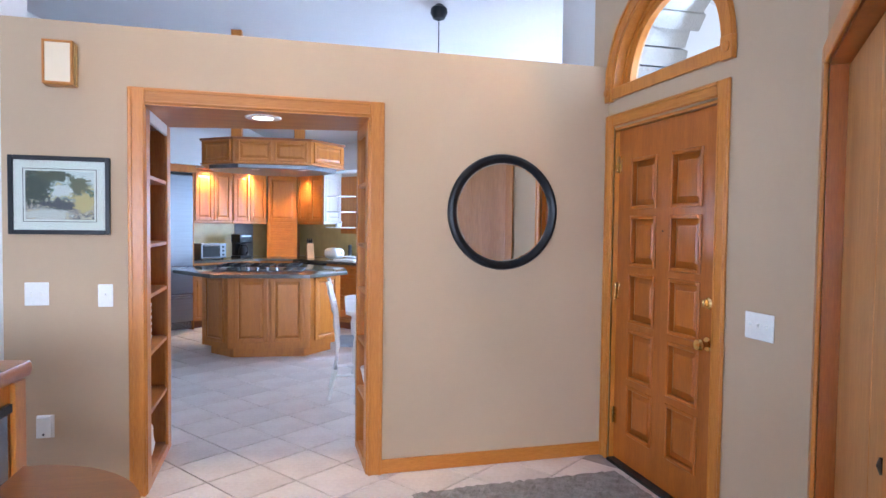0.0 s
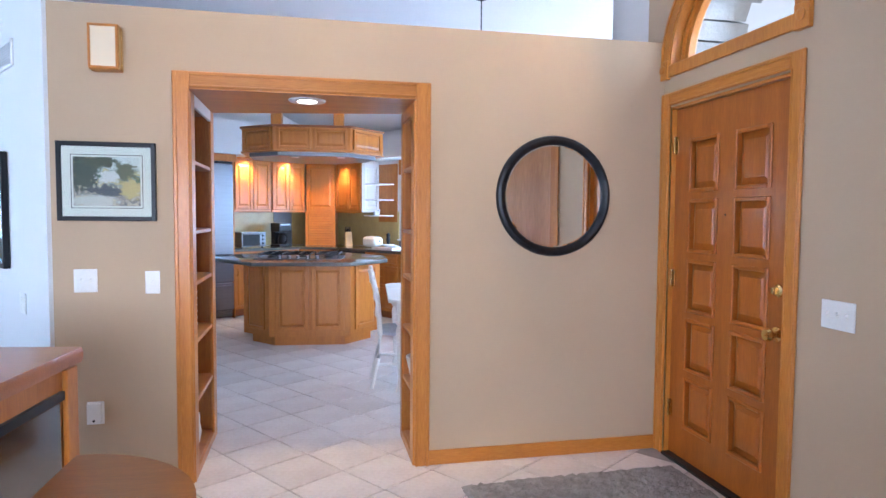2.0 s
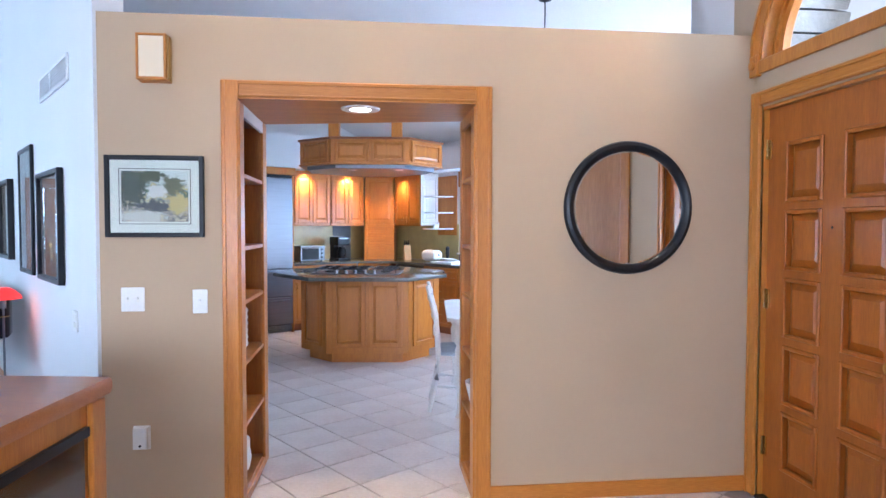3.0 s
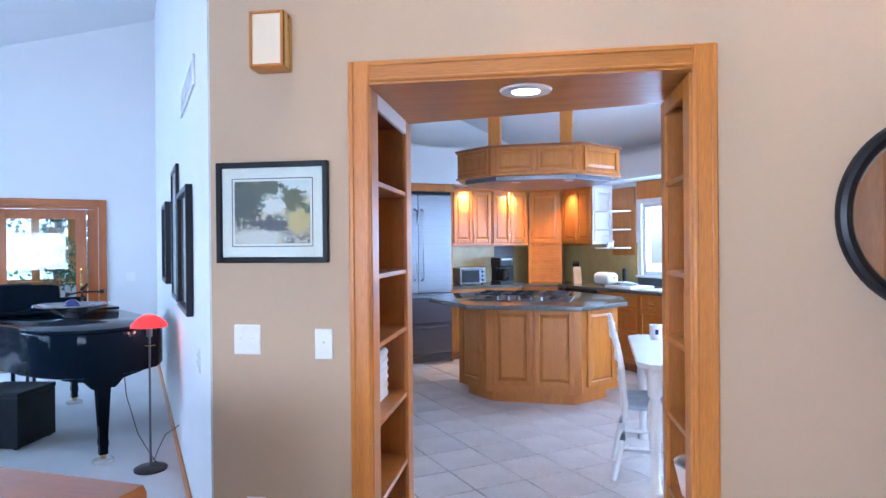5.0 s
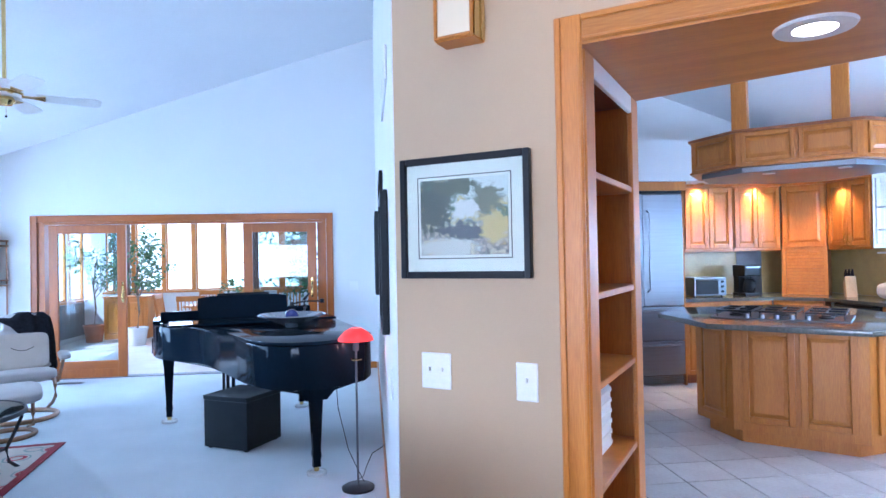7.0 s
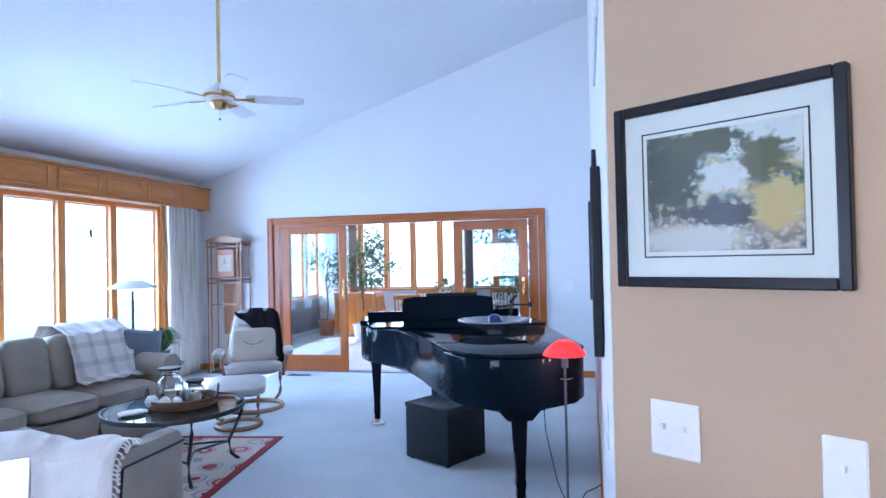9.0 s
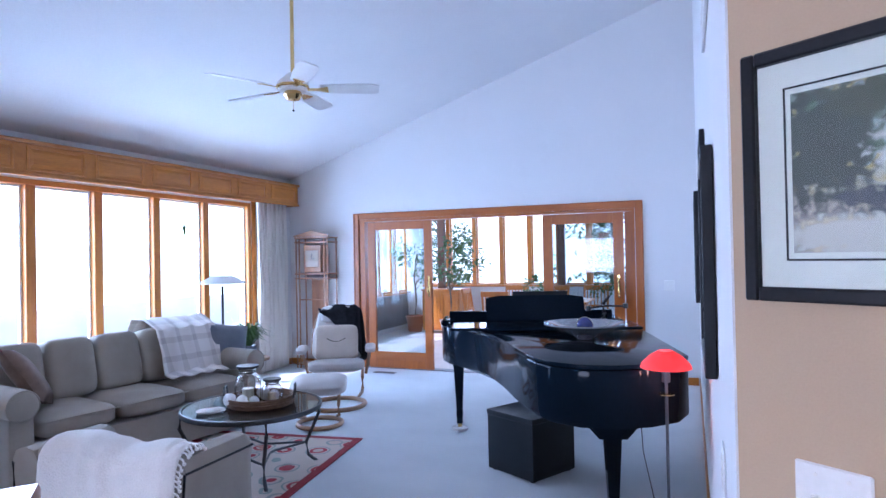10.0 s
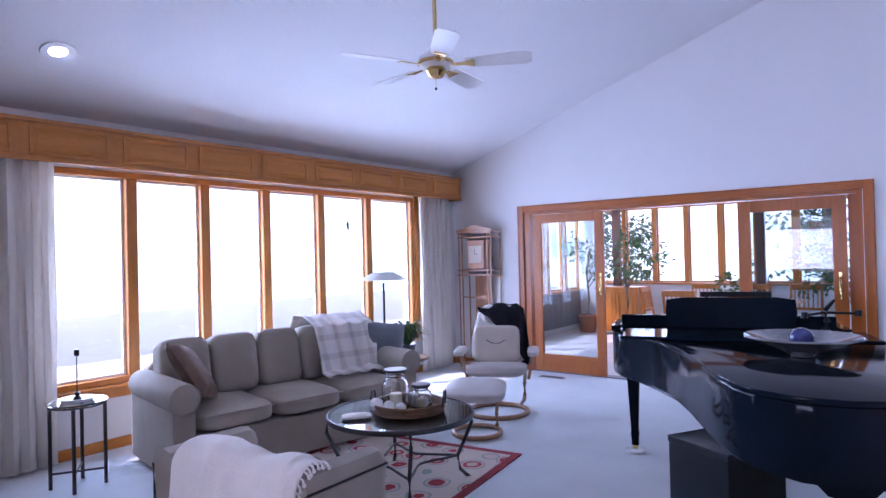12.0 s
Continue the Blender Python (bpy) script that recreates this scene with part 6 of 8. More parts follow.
def knee_panelling():
    """Boards below the long west window of the sunroom, their backlit dark put into the colour."""
    t_ = thing("sunroom_panelling", LM @ pose(-5.5, 6.3, 0, 0, 0, 90), "board panelling under the sunroom windows, backlit dark put into its colour", kind="structure")
    part("backing", B(0.05, 4.15, -0.018, -0.002, 0.09, 0.70), SLATE, t_)
    for k in range(20):
        part("board", B(0.06 + 0.2045 * k, 0.06 + 0.2045 * k + 0.195, -0.032, -0.0185, 0.10, 0.69, 0.003), SLATE, t_)


knee_panelling()
for u_ in (-4.70, -2.30):
    part("sunroom_post", B(-0.07, 0.07, -0.05, 0.045, 0.0, 2.72, 0.006), DARKW, m=LM @ pose(u_, 10.40, 0), label="dark stained wooden post of the sunroom", kind="structure")


def slat_chair(m):
    t_ = thing("dining_chair", m, "oak dining chair with a slatted back, round the sunroom table", "chair", "sunroom dining chairs")
    for y in (-0.19, 0.19):
        part("rear_leg", tube(bmesh.new(), [(-0.24, y, 0), (-0.2, y, 0.45), (-0.27, y, 0.92)], 0.018, 8), CABW, t_, smooth=True)
        part("front_leg", cyl(bmesh.new(), 0.19, y, 0, 0.44, 0.015, 0.02, 10), CABW, t_)
    part("seat", B(-0.22, 0.22, -0.22, 0.22, 0.44, 0.47, 0.01), CABW, t_)
    part("top_rail", B(-0.285, -0.255, -0.21, 0.21, 0.84, 0.92, 0.006), CABW, t_)
    part("lower_rail", B(-0.225, -0.205, -0.19, 0.19, 0.56, 0.60, 0.004), CABW, t_)
    for k in range(6):
        y = -0.14 + k * 0.056
        part("back_slat", tube(bmesh.new(), [(-0.215, y, 0.58), (-0.265, y, 0.86)], 0.009, 6), CABW, t_)
    return t_


sunroom()


# ---------- living room furniture ----------
def sofa():
    # runs along the window wall; local x along the wall, local -y the front
    t_ = thing("sofa", LM @ pose(-3.985, 1.39, 0, 0, 0, 80), "grey-beige three seat sofa with rolled arms and loose back cushions", "sofa")
    W_, D_ = 2.10, 0.95
    part("base", B(0.09, W_ - 0.09, 0.03, D_ - 0.05, 0.05, 0.30, 0.02, 2), SOFA, t_)
    part("skirt", B(0.10, W_ - 0.10, 0.015, 0.03, 0.03, 0.30, 0.004), SOFA, t_)
    part("backrest", cushion(bmesh.new(), 0.12, W_ - 0.12, D_ - 0.26, D_, 0.25, 0.80, 0.05, 12), SOFA, t_, smooth=True)
    for x0 in (0.0, W_ - 0.24):
        bm = bmesh.new()
        xc = x0 + 0.12
        box(bm, xc - 0.075, xc + 0.075, 0.03, D_ - 0.04, 0.04, 0.555, 0.02, 2)
        prof = [(0.0, 0.0), (0.08, 0.0), (0.098, 0.012), (0.105, 0.04), (0.105, D_ - 0.12), (0.095, D_ - 0.06), (0.0, D_ - 0.06)]
        lathe(bm, prof, 20, Matrix.Translation((xc, 0.0, 0.555)) @ Matrix.Rotation(radians(-90), 4, "X"))
        part("arm", bm, SOFA, t_, smooth=True)
        part("arm_piping", tube(bmesh.new(), [(xc + 0.098 * math.cos(a_), 0.008, 0.555 + 0.098 * math.sin(a_)) for a_ in [2 * math.pi * k / 20 for k in range(20)]], 0.005, 6, True), SOFA, t_)
    sw = (W_ - 0.42) / 3
    for k in range(3):
        x = 0.21 + k * sw
        s_ = part("seat_cushion", cushion(bmesh.new(), x + 0.004, x + sw - 0.004, -0.01, D_ - 0.25, 0.29, 0.47, 0.22, 12), SOFA, t_, smooth=True)
        part("piping", tube(bmesh.new(), [(x + 0.03, 0.0, 0.425), (x + sw * 0.5, -0.012, 0.43), (x + sw - 0.03, 0.0, 0.425)], 0.005, 6), SOFA, s_)
    bw = (W_ - 0.26) / 5
    for k in range(5):
        x = 0.13 + k * bw
        m_ = Matrix.Translation((0, D_ - 0.36, 0.66)) @ Matrix.Rotation(radians(-12), 4, "X") @ Matrix.Translation((0, -(D_ - 0.36), -0.66))
        part("back_cushion", cushion(bmesh.new(), x + 0.004, x + bw - 0.004, D_ - 0.47, D_ - 0.24, 0.44, 0.885, 0.3, 12, m_, 0.36), SOFA, t_, smooth=True)
    for i in range(4):
        part("foot", cyl(bmesh.new(), 0.12 + (W_ - 0.24) * (i % 2), 0.1 + 0.7 * (i // 2), 0, 0.05, 0.02, 0.03, 10), BLACK, t_)
    # pillows and throw
    def pillow(u, v, z, rx, ry, rz, s_, mat, label, th=0.13):
        p_ = thing("throw_pillow", LM @ pose(u, v, z, rx, ry, rz), label, "pillow")
        bm = bmesh.new()
        n = 12
        for sg in (-1, 1):
            vs = []
            for i in range(n + 1):
                row = []
                for j in range(n + 1):
                    a_, b_ = -1 + 2 * i / n, -1 + 2 * j / n
                    k = (1 - a_ ** 4) * (1 - b_ ** 4)
                    pinch = 1 - 0.07 * (1 - abs(a_)) * 0 - 0.08 * (a_ * a_ + b_ * b_ - a_ * a_ * b_ * b_ * 2) * 0.5
                    row.append(bm.verts.new((a_ * s_ / 2 * pinch, sg * (th / 2 * k ** 0.6 + 0.004), b_ * s_ / 2 * pinch)))
                vs.append(row)
            for i in range(n):
                for j in range(n):
                    bm.faces.new((vs[i][j], vs[i + 1][j], vs[i + 1][j + 1], vs[i][j + 1]))
        bmesh.ops.remove_doubles(bm, verts=bm.verts, dist=0.009)
        part("pillow_cover", bm, mat, p_, smooth=True)
        part("piping", tube(bmesh.new(), [(a_ * s_ * 0.465, 0, b_ * s_ * 0.465) for a_, b_ in ((-1, -1), (1, -1), (1, 1), (-1, 1))], 0.005, 6, True), PIPE, p_)
        return p_
    pillow(-4.21, 1.70, 0.69, -34, 14, 135, 0.44, PILBROWN, "brown woven pillow leaning on the sofa arm")
    pillow(-4.06, 3.42, 0.66, -16, 10, 60, 0.42, PILBLUE, "blue-grey pillow at the end of the sofa")
    pillow(-4.14, 3.28, 0.65, -18, -4, 75, 0.38, PILGREY, "grey pillow at the end of the sofa")
    # plaid throw over the back
    th = thing("plaid_throw", LM @ pose(-3.985, 1.39, 0, 0, 0, 80), "pale plaid woven throw hung over the sofa back and seat", "throw blanket")
    prof = [(0.95, 0.60), (0.94, 0.82), (0.84, 0.945), (0.66, 0.955), (0.48, 0.88), (0.395, 0.70), (0.33, 0.53), (0.20, 0.512)]
    bm = bmesh.new()
    n = 22
    rnd = random.Random(8)
    vs = []
    for i in range(n + 1):
        x = 1.37 + 0.66 * i / n
        row = []
        for k, (y, z) in enumerate(prof):
            row.append(bm.verts.new((x - 0.008 * k - 0.018 * k * i / n + 0.006 * math.sin(k * 1.7 + i * 0.3), y + 0.012 * math.sin(i * 1.1 + k), z + 0.01 * math.sin(i * 0.9 + k * 0.7))))
        vs.append(row)
    for i in range(n):
        for k in range(len(prof) - 1):
            bm.faces.new((vs[i][k], vs[i + 1][k], vs[i + 1][k + 1], vs[i][k + 1]))
    c_ = part("cloth", bm, PLAID, th, smooth=True)
    sl = c_.modifiers.new("thick", "SOLIDIFY")
    sl.thickness = 0.008
    bm = bmesh.new()
    for i in range(28):
        x = 1.30 + 0.53 * i / 27
        tube(bm, [(x, 0.20, 0.507), (x + rnd.uniform(-0.01, 0.01), 0.15, 0.49)], 0.002, 4)
    part("fringe", bm, PLAID, th)


def plaid():
    mt, nt, bs = base_mat("pale_plaid_weave", (0.7, 0.67, 0.63), 0.95)
    N, Lk = nt.nodes.new, nt.links.new
    tc, sx = N("ShaderNodeTexCoord"), N("ShaderNodeSeparateXYZ")
    Lk(tc.outputs["Object"], sx.inputs[0])
    outs = []
    for ax, sc in (("X", 42.0), ("Z", 42.0)):
        mu, si = N("ShaderNodeMath"), N("ShaderNodeMath")
        mu.operation, mu.inputs[1].default_value = "MULTIPLY", sc
        si.operation = "SINE"
        Lk(sx.outputs[ax], mu.inputs[0]), Lk(mu.outputs[0], si.inputs[0])
        gt = N("ShaderNodeMath")
        gt.operation, gt.inputs[1].default_value = "GREATER_THAN", 0.55
        Lk(si.outputs[0], gt.inputs[0])
        outs.append(gt)
    ad = N("ShaderNodeMath")
    ad.operation = "ADD"
    Lk(outs[0].outputs[0], ad.inputs[0]), Lk(outs[1].outputs[0], ad.inputs[1])
    hf = N("ShaderNodeMath")
    hf.operation, hf.inputs[1].default_value = "MULTIPLY", 0.5
    Lk(ad.outputs[0], hf.inputs[0])
    mx = N("ShaderNodeMix")
    mx.data_type = "RGBA"
    mx.inputs[6].default_value, mx.inputs[7].default_value = (0.70, 0.66, 0.62, 1), (0.46, 0.42, 0.39, 1)
    Lk(hf.outputs[0], mx.inputs[0]), Lk(mx.outputs[2], bs.inputs["Base Color"])
    return mt


PLAID = plaid()
PIPE = surf("dark_red_piping", (0.16, 0.03, 0.03), (0.11, 0.02, 0.02), 0.8, 9, 90, 0.1)
PILGREY = surf("grey_woven_pillow", (0.34, 0.31, 0.30), (0.2, 0.18, 0.18), 0.9, 30, 190, 0.5)
PILBLUE = surf("blue_grey_velvet", (0.17, 0.19, 0.22), (0.11, 0.13, 0.16), 0.8, 8, 120, 0.3, sheen=0.4)
PILCR = surf("cream_linen_pillow", (0.60, 0.52, 0.44), (0.52, 0.45, 0.37), 0.9, 8, 170, 0.4)
sofa()


def armchair():
    # its back towards the foyer; local -y is the front
    m = LM @ pose(-2.545, 0.86, 0, 0, 0, 8 + 180) @ Matrix.Diagonal((0.97, 0.94, 0.94, 1.0))
    t_ = thing("armchair", m, "low grey-beige armchair seen from behind, dark piping along its arms", "armchair")
    part("base", B(-0.38, 0.38, -0.66, -0.05, 0.06, 0.32, 0.02, 2), SOFA, t_)
    part("backrest", cushion(bmesh.new(), -0.42, 0.42, -0.20, 0.0, 0.10, 0.65, 0.05, 12, None, 0.3), SOFA, t_, smooth=True)
    part("seat_cushion", cushion(bmesh.new(), -0.30, 0.30, -0.70, -0.17, 0.31, 0.47, 0.2, 10), SOFA, t_, smooth=True)
    for s in (-1, 1):
        bm = bmesh.new()
        prof = [(-0.065, 0.06), (-0.06, 0.50), (-0.072, 0.585), (-0.05, 0.632), (0.0, 0.648), (0.05, 0.632), (0.072, 0.585), (0.06, 0.50), (0.065, 0.06)]
        ys = [0.0, -0.12, -0.26, -0.40, -0.50, -0.55, -0.565]
        rows = []
        for k, y in enumerate(ys):
            q = 1 - 0.12 * max(0, k - 4) ** 1.5
            drop = 0.02 * (-y / 0.55)
            rows.append([bm.verts.new((s * (0.40 + 0.03 * -y) + x * q, y, z - drop * (z > 0.3) - (0.02 * max(0, k - 4) if z > 0.3 else 0))) for x, z in prof])
        for ra, rb in zip(rows, rows[1:]):
            for i in range(len(prof) - 1):
                bm.faces.new((ra[i], ra[i + 1], rb[i + 1], rb[i]))
        bm.faces.new(rows[0]), bm.faces.new(rows[-1])
        a = part("arm", bm, SOFA, t_, smooth=True)
        part("piping", tube(bmesh.new(), [(s * (0.40 + 0.03 * -y + 0.070), y, 0.57 - 0.02 * (-y / 0.55)) for y in (0.0, -0.15, -0.3, -0.45, -0.54)], 0.007, 6), BLACK, a)
        part("rear_piping", tube(bmesh.new(), [(s * 0.455, 0.004, 0.12), (s * 0.46, 0.004, 0.45), (s * 0.468, 0.002, 0.57)], 0.006, 6), BLACK, a)
    for i in range(4):
        part("foot", cyl(bmesh.new(), -0.34 + 0.68 * (i % 2), -0.60 + 0.52 * (i // 2), 0, 0.06, 0.018, 0.026, 10), BLACK, t_)
    th = thing("white_throw", m, "white knitted throw with fringed edge, draped over the armchair back", "throw blanket")
    bm = bmesh.new()
    nx, prof = 48, [(0.055, 0.14), (0.06, 0.24), (0.058, 0.34), (0.055, 0.44), (0.05, 0.54), (0.035, 0.62), (-0.02, 0.672), (-0.09, 0.685), (-0.17, 0.67), (-0.23, 0.60), (-0.27, 0.53), (-0.40, 0.515)]
    vs = []
    for i in range(nx + 1):
        x = -0.45 + 0.73 * i / nx
        row = []
        for k, (y, z) in enumerate(prof):
            # folds run aslant down the back from the gathered crest
            ph = 17 * x + 2.6 * z + 1.6 * noise.noise(Vector((x * 4, z * 3, 2.0)))
            fold = 0.020 * math.sin(ph) + 0.010 * math.sin(2.3 * ph + 1.0) + 0.03 * noise.noise(Vector((x * 6, y * 6, z * 6)))
            crest = 0.05 * math.exp(-((x - 0.13) / 0.12) ** 2) + 0.02 * math.exp(-((x + 0.30) / 0.09) ** 2) - 0.02 * (x < -0.36)
            top = 1.0 if 4 < k < 10 else 0.0
            row.append(bm.verts.new((x + 0.05 * (0.6 - z) * (x > 0.3), y + (abs(fold) + fold) * 0.7 + 0.004 if k < 6 else y + 0.4 * fold, z + top * (crest + 0.6 * fold))))
        vs.append(row)
    for i in range(nx):
        for k in range(len(prof) - 1):
            bm.faces.new((vs[i][k], vs[i + 1][k], vs[i + 1][k + 1], vs[i][k + 1]))
    edge = [v_.co.copy() for v_ in vs[0]]
    c_ = part("cloth", bm, THROW, th, smooth=True)
    sl = c_.modifiers.new("thick", "SOLIDIFY")
    sl.thickness = 0.012
    ss = c_.modifiers.new("soft", "SUBSURF")
    ss.levels = ss.render_levels = 1
    bm = bmesh.new()
    rnd = random.Random(15)
    for a_, b_ in zip(edge[:9], edge[1:9]):
        for k in range(3):
            p_ = a_.lerp(b_, k / 3) + Vector((-0.004, 0.006, 0))
            q_ = p_ + Vector((-0.028 + rnd.uniform(-0.006, 0.004), rnd.uniform(0, 0.012), -0.022))
            tube(bm, [p_, p_.lerp(q_, 0.5) + Vector((-0.006, 0.003, 0.006)), q_], 0.005, 5)
            bmesh.ops.create_icosphere(bm, subdivisions=1, radius=0.010, matrix=Matrix.Translation(q_))
    part("bobble_fringe", bm, THROW, th, smooth=True)


armchair()


def coffee_table():
    c = LM @ pose(-2.88, 2.34, 0, 0, 0, 20)
    t_ = thing("coffee_table", c, "round glass coffee table on dark wrought iron legs", "coffee table")
    R = 0.465
    part("glass_top", lathe(bmesh.new(), [(0.0, 0.447), (R - 0.02, 0.447), (R - 0.014, 0.452), (R - 0.02, 0.457), (0, 0.457)], 48), TOPGLASS, t_, smooth=False)
    part("rim", lathe(bmesh.new(), [(R - 0.018, 0.43), (R, 0.43), (R + 0.004, 0.446), (R, 0.46), (R - 0.012, 0.46), (R - 0.012, 0.444), (R - 0.018, 0.444)], 48), IRON, t_, smooth=True)
    for k in range(4):
        a_ = math.pi / 2 * k + 0.5
        ca, sa = math.cos(a_), math.sin(a_)
        pts = [(r * ca, r * sa, z) for r, z in ((R - 0.01, 0.435), (R + 0.0, 0.36), (R - 0.05, 0.25), (R - 0.10, 0.15), (R - 0.085, 0.06), (R - 0.02, 0.0))]
        part("leg", tube(bmesh.new(), pts, 0.012, 8), IRON, t_, smooth=True)
        b_ = a_ + math.pi / 2
        p0, p1 = Vector(((R - 0.10) * ca, (R - 0.10) * sa, 0.15)), Vector(((R - 0.10) * math.cos(b_), (R - 0.10) * math.sin(b_), 0.15))
        pts = []
        for j in range(9):
            p = p0.lerp(p1, j / 8)
            p *= 1 - 0.42 * math.sin(math.pi * j / 8)
            p.z = 0.15
            pts.append(p)
        part("stretcher", tube(bmesh.new(), pts, 0.008, 6), IRON, t_, smooth=True)
    # tray, lanterns, balls
    z = 0.4585
    tr = thing("wicker_tray", c @ pose(0.05, 0.02, z, 0, 0, 10), "round woven tray with wire handles on the glass table", "tray")
    part("tray_floor", cyl(bmesh.new(), 0, 0, 0.0, 0.012, 0.215, seg=32), WICKER, tr)
    bm = bmesh.new()
    for k in range(4):
        tube(bm, [((0.22 + 0.004 * (k % 2)) * math.cos(a_), (0.22 + 0.004 * (k % 2)) * math.sin(a_), 0.012 + 0.015 * k) for a_ in [2 * math.pi * i / 32 for i in range(32)]], 0.0085, 6, True)
    part("rim", bm, WICKER, tr, smooth=True)
    for s in (-1, 1):
        part("handle", tube(bmesh.new(), [(s * 0.225, -0.06, 0.04), (s * 0.232, -0.055, 0.10), (s * 0.232, -0.03, 0.13), (s * 0.232, 0.03, 0.13), (s * 0.232, 0.055, 0.10), (s * 0.225, 0.06, 0.04)], 0.006, 6), IRON, tr, smooth=True)

    def lantern(x, y, h, r, ztop):
        l_ = thing("glass_lantern", c @ pose(x, y, z + 0.0125), "clear glass candle lantern with a dark ring top and ivory candle", "candle lantern", "lanterns on the tray")
        part("glass_jar", lathe(bmesh.new(), [(0.0, 0.0), (r * 0.9, 0.0), (r, h * 0.08), (r, h * 0.55), (r * 0.90, h * 0.72), (r * 0.62, h * 0.85), (r * 0.60, h * 0.93), (r * 0.76, h), (r * 0.72, h), (r * 0.56, h * 0.93), (r * 0.58, h * 0.83), (r * 0.86, h * 0.70), (r * 0.95, h * 0.53), (r * 0.95, h * 0.1), (r * 0.85, 0.006), (0.0, 0.006)], 24), GLASS, l_, smooth=True)
        part("ring_top", lathe(bmesh.new(), [(r * 0.70, h), (r * 0.86, h + 0.004), (r * 0.86, h + 0.018), (r * 0.66, h + 0.018)], 24), IRON, l_, smooth=True)
        part("candle", cyl(bmesh.new(), 0, 0, 0.007, h * 0.42, r * 0.45, seg=20, bev=0.003), WAX, l_, smooth=True)
        part("neck_wire", tube(bmesh.new(), [(r * 0.63 * math.cos(a_), r * 0.63 * math.sin(a_), h * 0.88) for a_ in [2 * math.pi * i / 16 for i in range(16)]], 0.004, 6, True), IRON, l_)
    lantern(-0.035, 0.015, 0.235, 0.088, 0)
    lantern(0.11, 0.09, 0.13, 0.072, 0)
    rnd = random.Random(2)
    for i, (x, y, r) in enumerate(((-0.12, -0.10, 0.045), (-0.03, -0.12, 0.04), (0.04, 0.12, 0.045), (0.12, 0.10, 0.035), (0.05, -0.11, 0.036))):
        b_ = thing("woven_ball", c @ pose(x, y, z + 0.0125 + r * 0.98), "pale wire ball ornament on the tray", "ornament", "balls on the tray")
        bm = bmesh.new()
        bmesh.ops.create_icosphere(bm, subdivisions=2, radius=r)
        for v_ in bm.verts:
            v_.co *= 1 + rnd.uniform(-0.06, 0.06)
        o = part("ball", bm, THROW if i % 2 else CLOUDW, b_)
    bk = thing("white_napkin", c @ pose(-0.20, -0.22, z, 0, 0, 30), "white folded napkin on the glass table", "napkin")
    part("cloth", cushion(bmesh.new(), -0.09, 0.09, -0.05, 0.05, 0, 0.03, 0.5, 6), THROW, bk, smooth=True)


coffee_table()


def rug_material():
    mt, nt, bs = base_mat("floral_hooked_rug", (0.6, 0.5, 0.4), 0.95)
    N, Lk = nt.nodes.new, nt.links.new
    tc = N("ShaderNodeTexCoord")
    vo, ns, n3 = N("ShaderNodeTexVoronoi"), N("ShaderNodeTexNoise"), N("ShaderNodeTexNoise")
    vo.inputs["Scale"].default_value, vo.inputs["Randomness"].default_value = 4.6, 0.55
    ns.inputs["Scale"].default_value, n3.inputs["Scale"].default_value = 9, 6.5
    Lk(tc.outputs["Object"], vo.inputs["Vector"]), Lk(tc.outputs["Object"], n3.inputs["Vector"])
    add = N("ShaderNodeMath")
    add.operation = "MULTIPLY_ADD"
    add.inputs[1].default_value = 0.22
    Lk(tc.outputs["Object"], ns.inputs["Vector"])
    Lk(ns.outputs["Fac"], add.inputs[0]), Lk(vo.outputs["Distance"], add.inputs[2])
    cr = N("ShaderNodeValToRGB")
    cr.color_ramp.interpolation = "CONSTANT"
    cr.color_ramp.elements[0].position, cr.color_ramp.elements[0].color = 0.0, (0.50, 0.22, 0.16, 1)
    cr.color_ramp.elements[1].position, cr.color_ramp.elements[1].color = 0.56, (0.60, 0.51, 0.43, 1)
    for p, c in ((0.22, (0.55, 0.45, 0.36, 1)), (0.31, (0.38, 0.035, 0.05, 1)), (0.42, (0.60, 0.47, 0.40, 1)), (0.50, (0.30, 0.34, 0.30, 1))):
        e = cr.color_ramp.elements.new(p)
        e.color = c
    Lk(add.outputs[0], cr.inputs[0])
    Lk(cr.outputs[0], bs.inputs["Base Color"])
    bp = N("ShaderNodeBump")
    n3.inputs["Scale"].default_value = 160
    bp.inputs["Strength"].default_value, bp.inputs["Distance"].default_value = 0.6, 0.005
    Lk(n3.outputs["Fac"], bp.inputs["Height"]), Lk(bp.outputs[0], bs.inputs["Normal"])
    return mt


RUG = rug_material()
RUGRED = surf("deep_red_rug_border", (0.30, 0.03, 0.04), (0.22, 0.02, 0.03), 0.95, 10, 160, 0.6)
rg = thing("area_rug", LM @ pose(-3.13, 2.31, 0.0, 0, 0, 8), "cream floral rug with a deep red border under the coffee table", "rug")
part("field", B(-0.66, 0.66, -0.98, 0.78, 0.001, 0.011, 0.003), RUG, rg)
bm = bmesh.new()
box(bm, -0.72, -0.661, -1.04, 0.84, 0.001, 0.012, 0.003), box(bm, 0.661, 0.72, -1.04, 0.84, 0.001, 0.012, 0.003)
box(bm, -0.661, 0.661, -1.04, -0.981, 0.001, 0.012, 0.003), box(bm, -0.661, 0.661, 0.781, 0.84, 0.001, 0.012, 0.003)
part("border", bm, RUGRED, rg)


